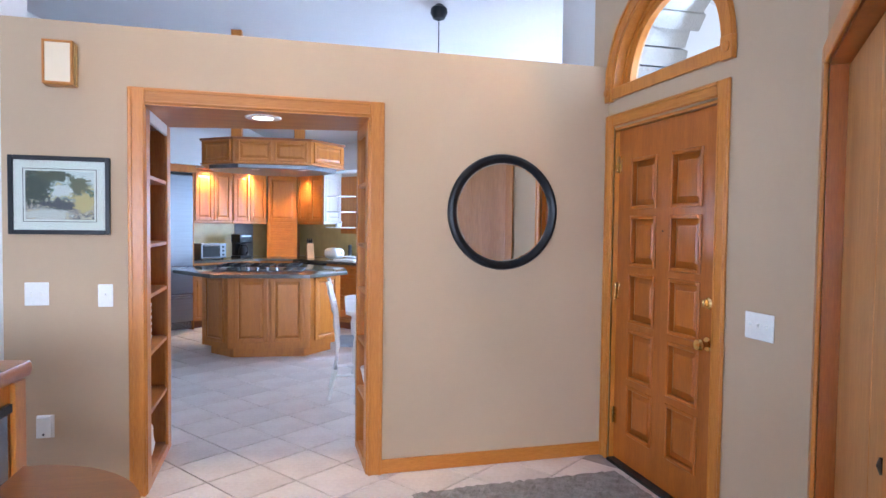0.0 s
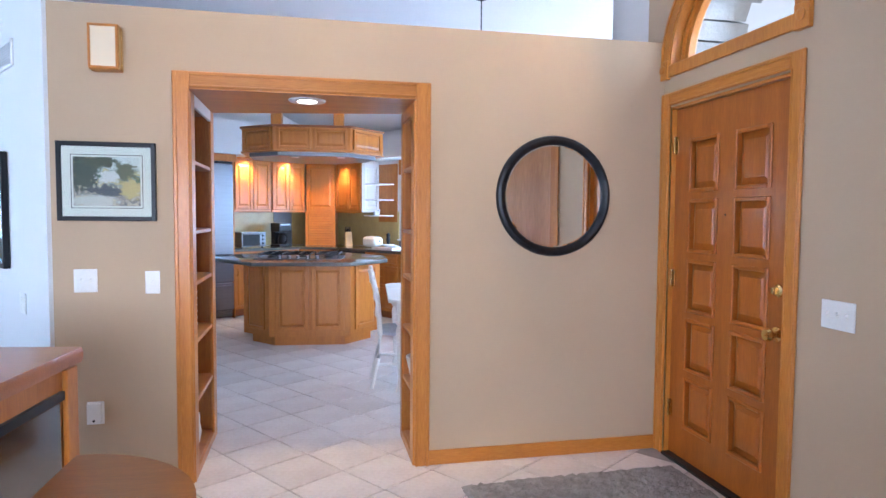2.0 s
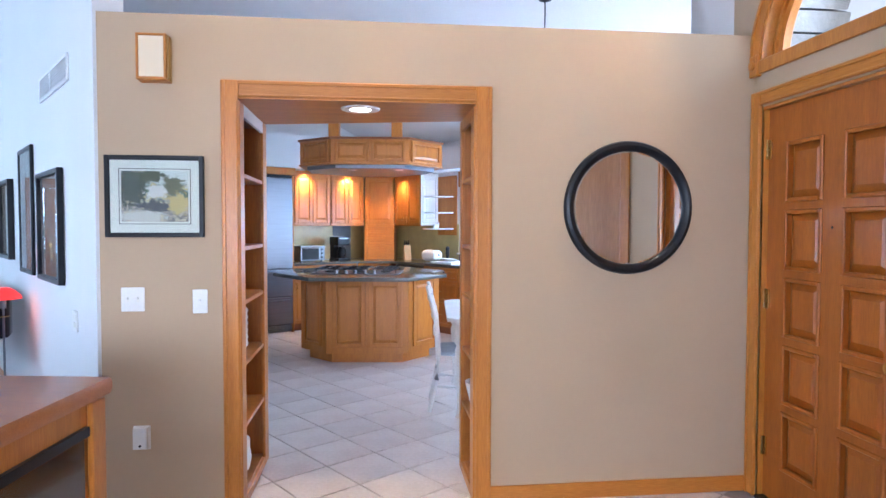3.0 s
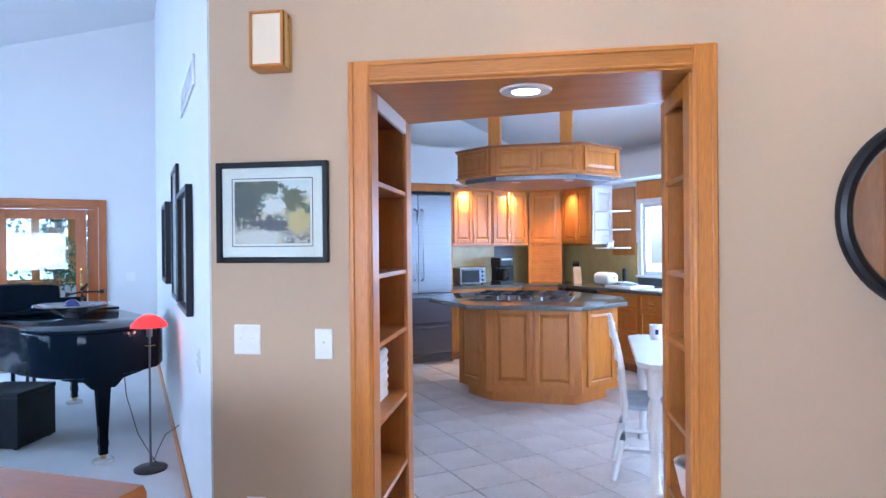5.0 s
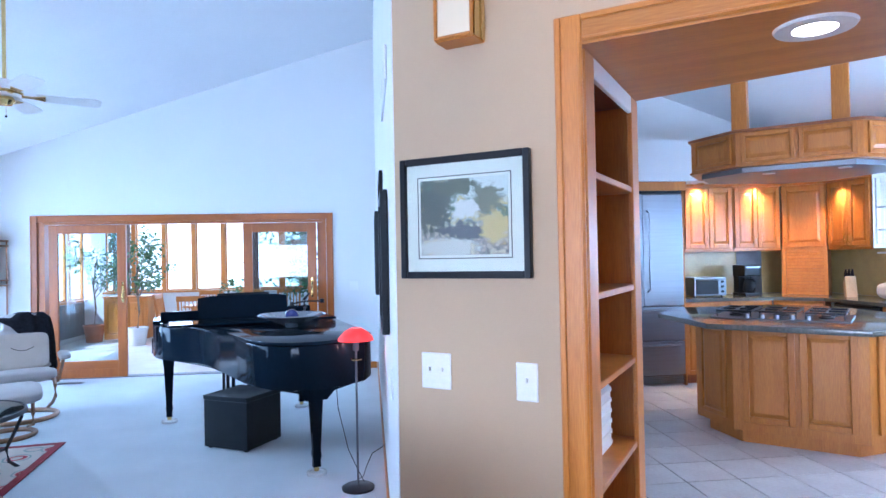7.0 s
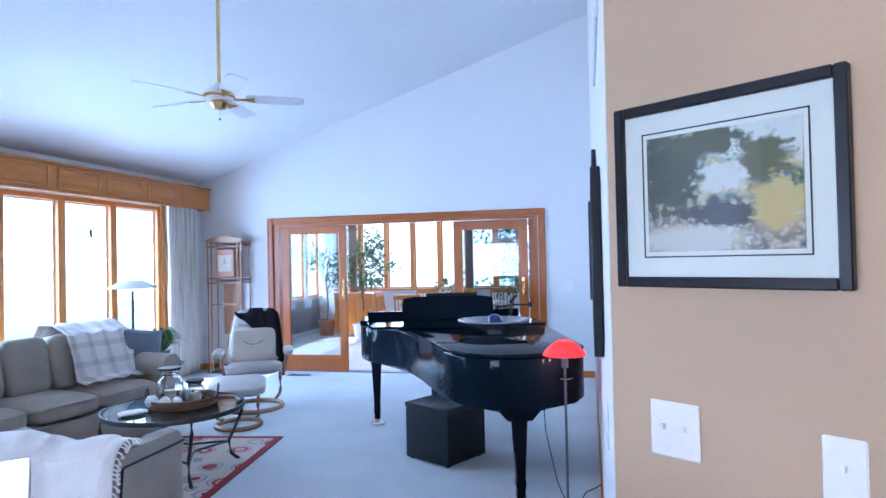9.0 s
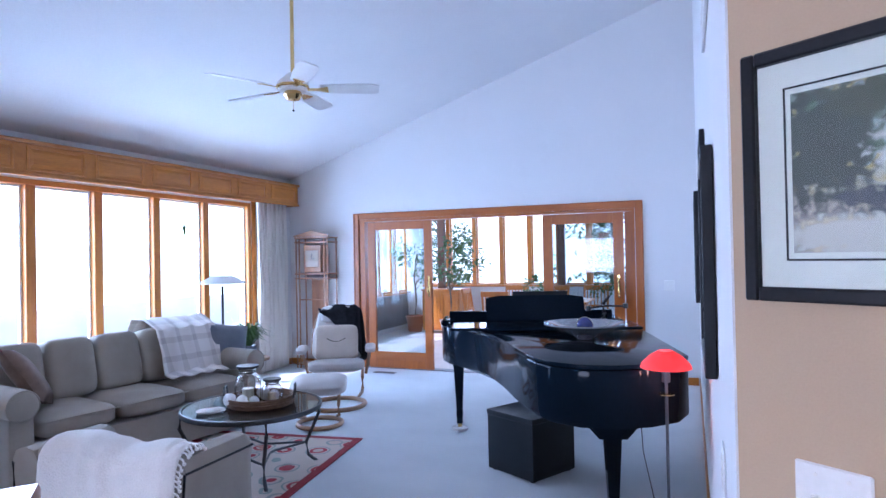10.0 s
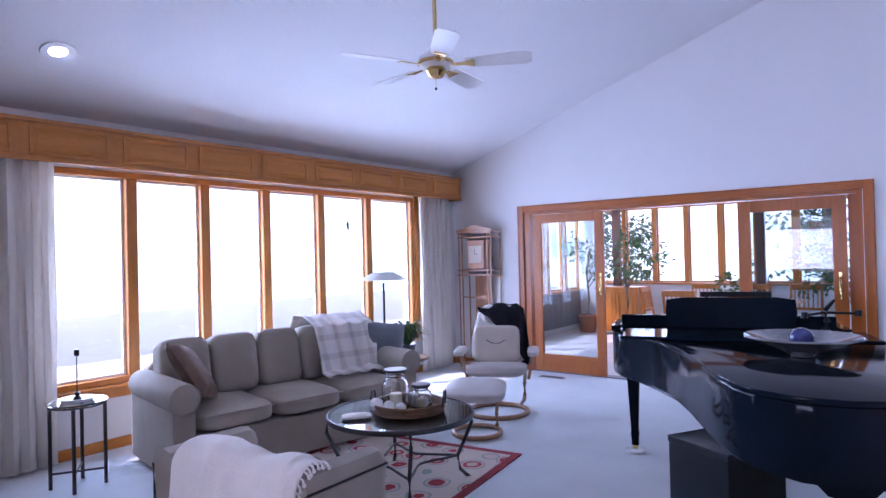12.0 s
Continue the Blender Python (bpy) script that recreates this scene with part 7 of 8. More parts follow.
def recliner():
    m = LM @ pose(-3.32, 4.15, 0, 0, 0, -62)
    t_ = thing("recliner_chair", m, "cream leather recliner on a round bentwood base, shawl over it", "armchair")
    # faces local +x
    ring = lambda r, z, x: [(x + r * math.cos(a_), r * math.sin(a_), z) for a_ in [2 * math.pi * i / 32 for i in range(32)]]
    part("base_ring", tube(bmesh.new(), ring(0.27, 0.022, 0), 0.022, 8, True), WOODB, t_, smooth=True)
    for s in (-1, 1):
        part("curved_leg", tube(bmesh.new(), [(-0.2, s * 0.2, 0.04), (-0.05, s * 0.24, 0.12), (0.14, s * 0.25, 0.2), (0.12, s * 0.25, 0.30), (-0.08, s * 0.25, 0.34)], 0.016, 8), WOODB, t_, smooth=True)
        part("arm_post", tube(bmesh.new(), [(-0.08, s * 0.28, 0.30), (-0.02, s * 0.31, 0.45), (0.06, s * 0.32, 0.53)], 0.016, 8), WOODB, t_, smooth=True)
        part("armrest", cushion(bmesh.new(), -0.16, 0.18, s * 0.33 - 0.05, s * 0.33 + 0.05, 0.53, 0.60, 0.3, 8), CREAM, t_, smooth=True)
    part("seat", cushion(bmesh.new(), -0.25, 0.30, -0.27, 0.27, 0.33, 0.47, 0.25, 10, Matrix.Rotation(radians(-6), 4, "Y")), CREAM, t_, smooth=True)
    mb = Matrix.Translation((-0.24, 0, 0.42)) @ Matrix.Rotation(radians(-20), 4, "Y")
    def taper(bm):
        """Narrows a back towards its top."""
        inv = mb.inverted()
        for v_ in bm.verts:
            q = inv @ v_.co
            q.y *= 1 - 0.32 * max(0, q.z / 0.56) ** 1.6
            v_.co = mb @ q
        return bm
    part("backrest", taper(cushion(bmesh.new(), -0.07, 0.07, -0.27, 0.27, 0.0, 0.56, 0.2, 12, mb, 0.36)), CREAM, t_, smooth=True)
    part("headrest", taper(cushion(bmesh.new(), -0.05, 0.09, -0.22, 0.22, 0.36, 0.55, 0.25, 8, mb)), CREAM, t_, smooth=True)
    for s in (-1, 1):
        part("back_piping", tube(bmesh.new(), [mb @ Vector((0.03, s * y, z)) for y, z in ((0.265, 0.05), (0.262, 0.25), (0.235, 0.40), (0.19, 0.50))], 0.006, 6), WOODB, t_, smooth=True)
    sh = thing("black_shawl", m, "black fluffy shawl slung over one shoulder of the recliner", "throw blanket")
    bm = bmesh.new()
    n = 26
    prof = [(0.11, 0.24), (0.125, 0.37), (0.12, 0.48), (0.06, 0.575), (-0.06, 0.575), (-0.11, 0.44), (-0.12, 0.20), (-0.13, 0.0)]
    vs = []
    for i in range(n + 1):
        f_ = i / n
        y = 0.47 * f_ - 0.20
        row = []
        for k, (x, zz) in enumerate(prof):
            # the front edge hangs low on the shoulder side and rises to the far corner
            low = -0.30 * max(0.0, f_ - 0.55) / 0.45 + 0.26 * max(0.0, 1 - f_ * 1.7)
            zz2 = zz + (low if k == 0 else 0.55 * low if k == 1 else 0.0) - 0.05 * (2 * f_ - 1) ** 4 * (1 < k < 6)
            wv = 0.022 * noise.noise(Vector((y * 16, zz * 13, x * 9)))
            side = 1 - 0.20 * max(0.0, zz / 0.56) ** 1.6
            row.append(bm.verts.new(mb @ Vector((x + wv * 1.3 - (0.06 if f_ > 0.9 and k < 3 else 0.0), y * 1.12 * side + 0.5 * wv, zz2 + wv))))
        vs.append(row)
    for i in range(n):
        for k in range(len(prof) - 1):
            bm.faces.new((vs[i][k], vs[i + 1][k], vs[i + 1][k + 1], vs[i][k + 1]))
    c_ = part("cloth", bm, SHAWL, sh, smooth=True)
    sl = c_.modifiers.new("thick", "SOLIDIFY")
    sl.thickness = 0.022
    ss = c_.modifiers.new("soft", "SUBSURF")
    ss.levels = ss.render_levels = 1
    p_ = thing("throw_pillow", m @ pose(-0.02, 0, 0.62, 0, -18, 0), "cream pillow with a small stitched motif on the recliner", "pillow")
    part("pillow_cover", cushion(bmesh.new(), -0.05, 0.06, -0.21, 0.21, -0.17, 0.17, 0.4, 12, None, 0.3), PILCR, p_, smooth=True)
    part("stitched_motif", tube(bmesh.new(), [(0.066, -0.09, 0.03), (0.07, -0.03, 0.0), (0.07, 0.03, 0.0), (0.066, 0.09, 0.03)], 0.003, 5), BLACK, p_)
    f_ = thing("footstool", LM @ pose(-3.10, 3.50, 0, 0, 0, -62), "cream leather footstool on a round bentwood base", "footstool")
    part("base_ring", tube(bmesh.new(), ring(0.19, 0.02, 0), 0.02, 8, True), WOODB, f_, smooth=True)
    for s in (-1, 1):
        part("curved_leg", tube(bmesh.new(), [(-0.14, s * 0.14, 0.04), (0.08, s * 0.17, 0.1), (0.12, s * 0.17, 0.2), (-0.02, s * 0.17, 0.31)], 0.014, 8), WOODB, f_, smooth=True)
    part("seat", cushion(bmesh.new(), -0.22, 0.22, -0.24, 0.24, 0.30, 0.43, 0.3, 10, Matrix.Rotation(radians(6), 4, "Y")), CREAM, f_, smooth=True)


WOODB = wood("bentwood_beech", (0.42, 0.24, 0.13), (0.3, 0.16, 0.08), "x", 0.35, 0.3)
SHAWL = surf("black_boucle", (0.008, 0.008, 0.012), (0.02, 0.02, 0.025), 1.0, 40, 120, 1.0, dist=0.012, spec=0.1)
recliner()


def piano():
    m = LM @ pose(-0.06, 2.20, 0, 0, 0, 17)
    t_ = thing("grand_piano", m, "black lacquered grand piano with its lid closed and music desk raised", "grand piano")
    cur = [(0.0, 2.20), (0.0, 0.20), (-0.03, 0.02), (-0.12, -0.13), (-0.27, -0.22), (-0.45, -0.26), (-0.60, -0.23), (-0.72, -0.13), (-0.79, 0.0), (-0.84, 0.18), (-0.89, 0.42), (-0.94, 0.68), (-1.0, 0.92), (-1.09, 1.15), (-1.22, 1.36), (-1.34, 1.52), (-1.40, 1.68), (-1.42, 1.85), (-1.42, 2.20)]
    part("case", prism(bmesh.new(), cur, 0.63, 0.905, 0.012), PIANO, t_, smooth=True)
    lid = [(x * 1.012, y - 0.012) if y < 1.6 else (x * 1.012, y) for x, y in cur if y < 1.5] + [(-1.33, 1.48)]
    lid = [p for p in lid]
    part("lid", prism(bmesh.new(), [(0.012, 1.48)] + lid[1:], 0.908, 0.93, 0.006), PIANO, t_, smooth=True)
    part("folded_lid_flap", B(-1.30, 0.0, 1.08, 1.47, 0.932, 0.952, 0.006), PIANO, t_)
    part("key_slip", B(-1.44, 0.02, 2.20, 2.24, 0.60, 0.74, 0.006), PIANO, t_)
    for x in (-1.42, -0.06):
        part("key_block", B(x, x + 0.06, 1.75, 2.18, 0.90, 0.935, 0.006), PIANO, t_)
    part("fallboard", B(-1.36, -0.06, 1.86, 1.89, 0.9055, 1.0, 0.006), PIANO, t_)
    desk = prism(bmesh.new(), [(-0.37, 0.0), (0.37, 0.0), (0.385, 0.10), (0.38, 0.185), (0.28, 0.20), (-0.28, 0.20), (-0.38, 0.185), (-0.385, 0.10)], 0, 0.018, 0.004, Matrix.Translation((-0.68, 1.72, 0.93)) @ Matrix.Rotation(radians(76), 4, "X"))
    part("music_desk", desk, PIANO, t_)
    part("desk_shelf", B(-1.34, -0.08, 1.50, 1.80, 0.9055, 0.928, 0.004), PIANO, t_)
    part("lyre_block", B(-0.84, -0.58, 1.70, 1.80, 0.56, 0.629, 0.01), PIANO, t_)
    for x in (-0.79, -0.655):
        part("lyre_post", B(x, x + 0.03, 1.735, 1.765, 0.13, 0.56, 0.006), PIANO, t_)
    for k in range(3):
        part("pedal", B(-0.78 + 0.05 * k, -0.755 + 0.05 * k, 1.70, 1.88, 0.09, 0.105, 0.004), BRASS, t_)
    part("pedal_box", B(-0.83, -0.59, 1.68, 1.80, 0.06, 0.13, 0.006), PIANO, t_)
    for x, y in ((-0.40, 0.08), (-1.30, 2.02), (-0.12, 2.05)):
        bm = lathe(bmesh.new(), [(0.036, 0.055), (0.034, 0.10), (0.042, 0.13), (0.036, 0.17), (0.058, 0.50), (0.075, 0.60), (0.085, 0.63)], 4, Matrix.Translation((x, y, 0)) @ Matrix.Rotation(radians(45), 4, "Z"))
        l_ = part("leg", bm, PIANO, t_)
        if y < 1:
            part("leg_bracket", prism(bmesh.new(), [(-0.30, 0.63), (0.30, 0.63), (0.24, 0.585), (0.12, 0.555), (0.07, 0.50), (-0.07, 0.50), (-0.12, 0.555), (-0.24, 0.585)], -0.04, 0.04, 0, Matrix.Translation((x, y, 0)) @ Matrix(((1, 0, 0, 0), (0, 0, -1, 0), (0, 1, 0, 0), (0, 0, 0, 1)))), PIANO, l_)
        part("caster", cyl(bmesh.new(), x, y, 0.026, 0.055, 0.018, seg=12), BRASS, l_)
        cc = thing("caster_cup", m @ pose(x, y, 0), "clear plastic caster cup under the piano leg", "caster cup", "caster cups")
        part("cup", lathe(bmesh.new(), [(0.0, 0.0), (0.065, 0.0), (0.068, 0.02), (0.05, 0.024), (0.045, 0.014), (0.0, 0.014)], 20), CLOUDW, cc, smooth=True)
    bw = thing("glass_bowl", m @ pose(-0.445, 0.66, 0.931), "wide grey glass bowl with a navy ball on the piano", "bowl")
    part("bowl_dish", lathe(bmesh.new(), [(0.0, 0.012), (0.05, 0.0), (0.06, 0.012), (0.12, 0.04), (0.235, 0.085), (0.25, 0.09), (0.245, 0.098), (0.12, 0.055), (0.0, 0.03)], 40), BOWLM, bw, smooth=True)
    part("glass_ball", lathe(bmesh.new(), [(0.052 * math.sin(a_), 0.082 - 0.052 * math.cos(a_)) for a_ in [math.pi * k / 16 for k in range(17)]], 24), NAVY, bw, smooth=True)
    st = thing("bird_sculpture", m @ pose(-0.22, 1.35, 0.953), "dark metal sculpture of outstretched branches on the piano", "sculpture")
    bm = tube(bmesh.new(), [(0, 0, 0), (0.01, 0, 0.07), (0, 0, 0.13), (0.05, 0, 0.19)], [0.04, 0.018, 0.014, 0.008], 8)
    tube(bm, [(-0.1, 0, 0.10), (0, 0, 0.12), (0.16, 0.0, 0.115)], 0.008, 6)
    cyl(bm, -0.1, 0, 0.085, 0.12, 0.018, seg=10), cyl(bm, 0.16, 0, 0.1, 0.135, 0.018, seg=10)
    part("body", bm, BLACK, st, smooth=True)


BOWLM = surf("smoky_glass_bowl", (0.25, 0.26, 0.28), (0.12, 0.13, 0.15), 0.08, 6, 30, 0.0, coat=1.0)
piano()


def piano_chair():
    t_ = thing("piano_chair", LM @ pose(-1.40, 4.72, 0, 0, 0, 17), "black wooden chair drawn up at the piano keyboard", "chair")
    for x in (-0.22, 0.22):
        part("rear_leg", tube(bmesh.new(), [(x, 0.20, 0.0), (x, 0.18, 0.46), (x, 0.22, 0.80), (x, 0.25, 1.05)], 0.015, 8), BLACK, t_, smooth=True)
        part("front_leg", cyl(bmesh.new(), x * 0.95, -0.20, 0.0, 0.44, 0.015, 0.019, 10), BLACK, t_)
    part("seat", B(-0.24, 0.24, -0.23, 0.22, 0.44, 0.475, 0.01, 2), BLACK, t_)
    part("top_rail", B(-0.27, 0.27, 0.238, 0.262, 1.04, 1.085, 0.006), BLACK, t_)
    part("lower_rail", B(-0.21, 0.21, 0.205, 0.222, 0.70, 0.74, 0.004), BLACK, t_)


piano_chair()
ot = thing("ottoman", LM @ pose(-1.10, 2.985, 0, 0, 0, -29), "black leather cube ottoman with a slightly sunken top", "ottoman")
part("cube_body", B(-0.205, 0.205, -0.205, 0.205, 0.012, 0.372, 0.012, 2), LEATHER, ot, smooth=True)
bm = bmesh.new()
n = 12
vs = [[bm.verts.new((-0.207 + 0.414 * i / n, -0.207 + 0.414 * j / n, 0.404 - 0.016 * math.sin(math.pi * i / n) * math.sin(math.pi * j / n) + 0.003 * math.sin(i * 1.9 + j))) for j in range(n + 1)] for i in range(n + 1)]
lo = [[bm.verts.new((v_.co.x, v_.co.y, 0.374)) for v_ in row] for row in vs]
for i in range(n):
    for j in range(n):
        bm.faces.new((vs[i][j], vs[i + 1][j], vs[i + 1][j + 1], vs[i][j + 1]))
rim = [(i, 0) for i in range(n)] + [(n, j) for j in range(n)] + [(n - i, n) for i in range(n)] + [(0, n - j) for j in range(n)]
for (i, j), (k, l_) in zip(rim, rim[1:] + rim[:1]):
    bm.faces.new((vs[i][j], vs[k][l_], lo[k][l_], lo[i][j]))
bmesh.ops.delete(bm, geom=[v_ for row in lo[1:-1] for v_ in row[1:-1]], context="VERTS")
part("lid", bm, LEATHER, ot, smooth=True)
bm = tube(bmesh.new(), [(-0.205, -0.205, 0.402), (0.205, -0.205, 0.402), (0.205, 0.205, 0.402), (-0.205, 0.205, 0.402)], 0.005, 6, True)
part("seam", bm, LEATHER, ot)
for x in (-0.17, 0.17):
    for y in (-0.17, 0.17):
        part("foot", cyl(bmesh.new(), x, y, 0, 0.013, 0.018, seg=10), BLACK, ot)

# slim floor lamp by the wall
fl = thing("floor_lamp", LM @ pose(-0.185, 1.85, 0), "slim steel floor lamp with a lit red glass shade", "floor lamp")
part("base", lathe(bmesh.new(), [(0.0, 0.0), (0.10, 0.0), (0.102, 0.014), (0.09, 0.022), (0.0, 0.026)], 32), IRON, fl, smooth=True)
part("pole", cyl(bmesh.new(), 0, 0, 0.024, 0.90, 0.007, seg=10), STEEL, fl)
part("collar", lathe(bmesh.new(), [(0.0, 0.80), (0.035, 0.803), (0.037, 0.808), (0.0, 0.812)], 20), BRASS, fl, smooth=True)
part("socket", cyl(bmesh.new(), 0, 0, 0.86, 0.935, 0.018, seg=14), STEEL, fl)
part("shade", lathe(bmesh.new(), [(0.112, 0.925), (0.105, 0.945), (0.07, 0.98), (0.035, 1.0), (0.03, 1.0), (0.065, 0.976), (0.10, 0.94)], 32), REDSH, fl, smooth=True)
part("bulb", lathe(bmesh.new(), [(0.0, 0.935), (0.02, 0.95), (0.018, 0.975), (0.0, 0.985)], 12), BULB, fl)
la = bpy.data.lights.new("red_lamp", "POINT")
la.energy, la.color, la.shadow_soft_size = 3, (1, 0.45, 0.3), 0.03
lo_ = new("red_lamp_light", la)
lo_.matrix_world = LM @ pose(-0.185, 1.85, 0.90)
cb = thing("power_cord", LM @ pose(-0.185, 1.85, 0), "thin dark power cord with a plug, loose beside the lamp", "power cord")
part("cord", tube(bmesh.new(), [(0.0, 0.08, 0.03), (0.03, 0.2, 0.008), (0.05, 0.1, 0.10), (0.09, 0.05, 0.2), (0.14, -0.02, 0.25), (0.17, -0.05, 0.28)], 0.003, 5), BLACK, cb)
part("cord", tube(bmesh.new(), [(-0.16, 0.55, 0.62), (-0.14, 0.45, 0.4), (-0.07, 0.30, 0.16), (0.0, 0.15, 0.06), (0.05, 0.02, 0.008)], 0.003, 5), BLACK, cb)

# wall art on the tall white wall
MW = LM @ pose(0, 0, 0, 0, 0, 90)


def abstract(name, a_, b_, c_):
    return surf(name, a_, b_, 0.6, 5, 30, 0.1)


def wall_art(v0, v1, z0, z1, label, art, d=0.045):
    m = LM @ pose(-0.001, v1, z0, 0, 0, -90)
    return framed(m, v1 - v0, z1 - z0, label, b=0.03, d=d, mat_w=0.0 if art else 0.06, art=art)


wall_art(0.80, 1.50, 1.08, 1.755, "large dark-framed abstract picture on the white wall", surf("rust_and_teal_canvas", (0.30, 0.12, 0.05), (0.05, 0.10, 0.13), 0.5, 3.5, 22, 0.2), 0.034)
wall_art(1.78, 2.35, 1.08, 1.98, "tall dark-framed blue-grey picture on the white wall", surf("blue_grey_canvas", (0.16, 0.20, 0.26), (0.30, 0.28, 0.26), 0.5, 3.0, 22, 0.2), 0.022)
wall_art(2.75, 3.4, 1.15, 1.80, "dark-framed brown picture on the white wall", surf("brown_canvas", (0.28, 0.16, 0.08), (0.12, 0.07, 0.04), 0.5, 3.0, 22, 0.2))
vt = thing("wall_vent", LM @ pose(-0.002, 1.45, 2.21, 0, 0, -90), "white louvred return air vent high on the white wall", "wall vent")
part("frame", frame_rect(bmesh.new(), 0.85, 0.15, 0.02, 0.012, -0.012, 0.002), WPAINT, vt)
for k in range(8):
    part("louvre", B(0.02, 0.83, -0.010, -0.002, 0.024 + k * 0.0135, 0.030 + k * 0.0135), WPAINT, vt)
part("backing", B(0.02, 0.83, -0.0018, -0.0005, 0.02, 0.13), SLATE, vt)
part("centre_bar", B(0.36, 0.385, -0.0125, -0.0102, 0.02, 0.13), WPAINT, vt)
wall_plate(LM @ pose(-0.30, V_SL, 1.08), 2, "white double switch plate beside the sliding doors", 0.11)


def ceiling_fan():
    u, v = -2.37, 2.14
    zc = roof_uv(u)
    t_ = thing("ceiling_fan", LM @ pose(u, v, 0), "white and brass ceiling fan with five blades, at rest", "ceiling fan")
    zh = 2.50
    part("canopy", lathe(bmesh.new(), [(0.0, zc + 0.05), (0.07, zc - 0.01), (0.07, zc - 0.05), (0.02, zc - 0.09), (0.0, zc - 0.09)], 24), WPAINT, t_, smooth=True)
    part("downrod", cyl(bmesh.new(), 0, 0, zh + 0.08, zc - 0.06, 0.012, seg=12), BRASS, t_)
    part("motor_band", lathe(bmesh.new(), [(0.098, zh + 0.018), (0.103, zh + 0.022), (0.103, zh + 0.034), (0.098, zh + 0.038)], 28), BRASS, t_, smooth=True)
    part("motor_housing", lathe(bmesh.new(), [(0.0, zh + 0.12), (0.03, zh + 0.115), (0.06, zh + 0.085), (0.092, zh + 0.06), (0.10, zh + 0.03), (0.085, zh + 0.0), (0.0, zh)], 28), WPAINT, t_, smooth=True)
    part("light_kit", lathe(bmesh.new(), [(0.05, zh), (0.06, zh - 0.02), (0.04, zh - 0.05), (0.0, zh - 0.055)], 20), BRASS, t_, smooth=True)
    part("pull_chain", tube(bmesh.new(), [(0.03, -0.04, zh - 0.03), (0.03, -0.04, zh - 0.12)], 0.002, 4), BRASS, t_)
    part("chain_knob", lathe(bmesh.new(), [(0, zh - 0.14), (0.009, zh - 0.13), (0, zh - 0.12)], 8, Matrix.Translation((0.03, -0.04, 0))), BLACK, t_)
    for k in range(5):
        r = Matrix.Rotation(radians(72 * k + 27), 4, "Z")
        b_ = part("blade", prism(bmesh.new(), [(0.17, -0.045), (0.28, -0.058), (0.50, -0.064), (0.54, -0.045), (0.54, 0.045), (0.50, 0.064), (0.28, 0.058), (0.17, 0.045)], -0.003, 0.003, 0, r @ Matrix.Translation((0, 0, zh + 0.02)) @ Matrix.Rotation(radians(-12), 4, "X")), WPAINT, t_)
        part("blade_iron", prism(bmesh.new(), [(0.08, -0.012), (0.16, -0.015), (0.22, -0.035), (0.22, 0.035), (0.16, 0.015), (0.08, 0.012)], -0.009, -0.004, 0, r @ Matrix.Translation((0, 0, zh + 0.02)) @ Matrix.Rotation(radians(-12), 4, "X")), BRASS, b_)
    cv = zc
    recessed_light(LM @ pose(-4.52, 1.01, roof_uv(-4.52) - 0.002, 0, -18.8, 0), "round recessed ceiling light in the sloping ceiling, lit", 0.075, 6)


ceiling_fan()


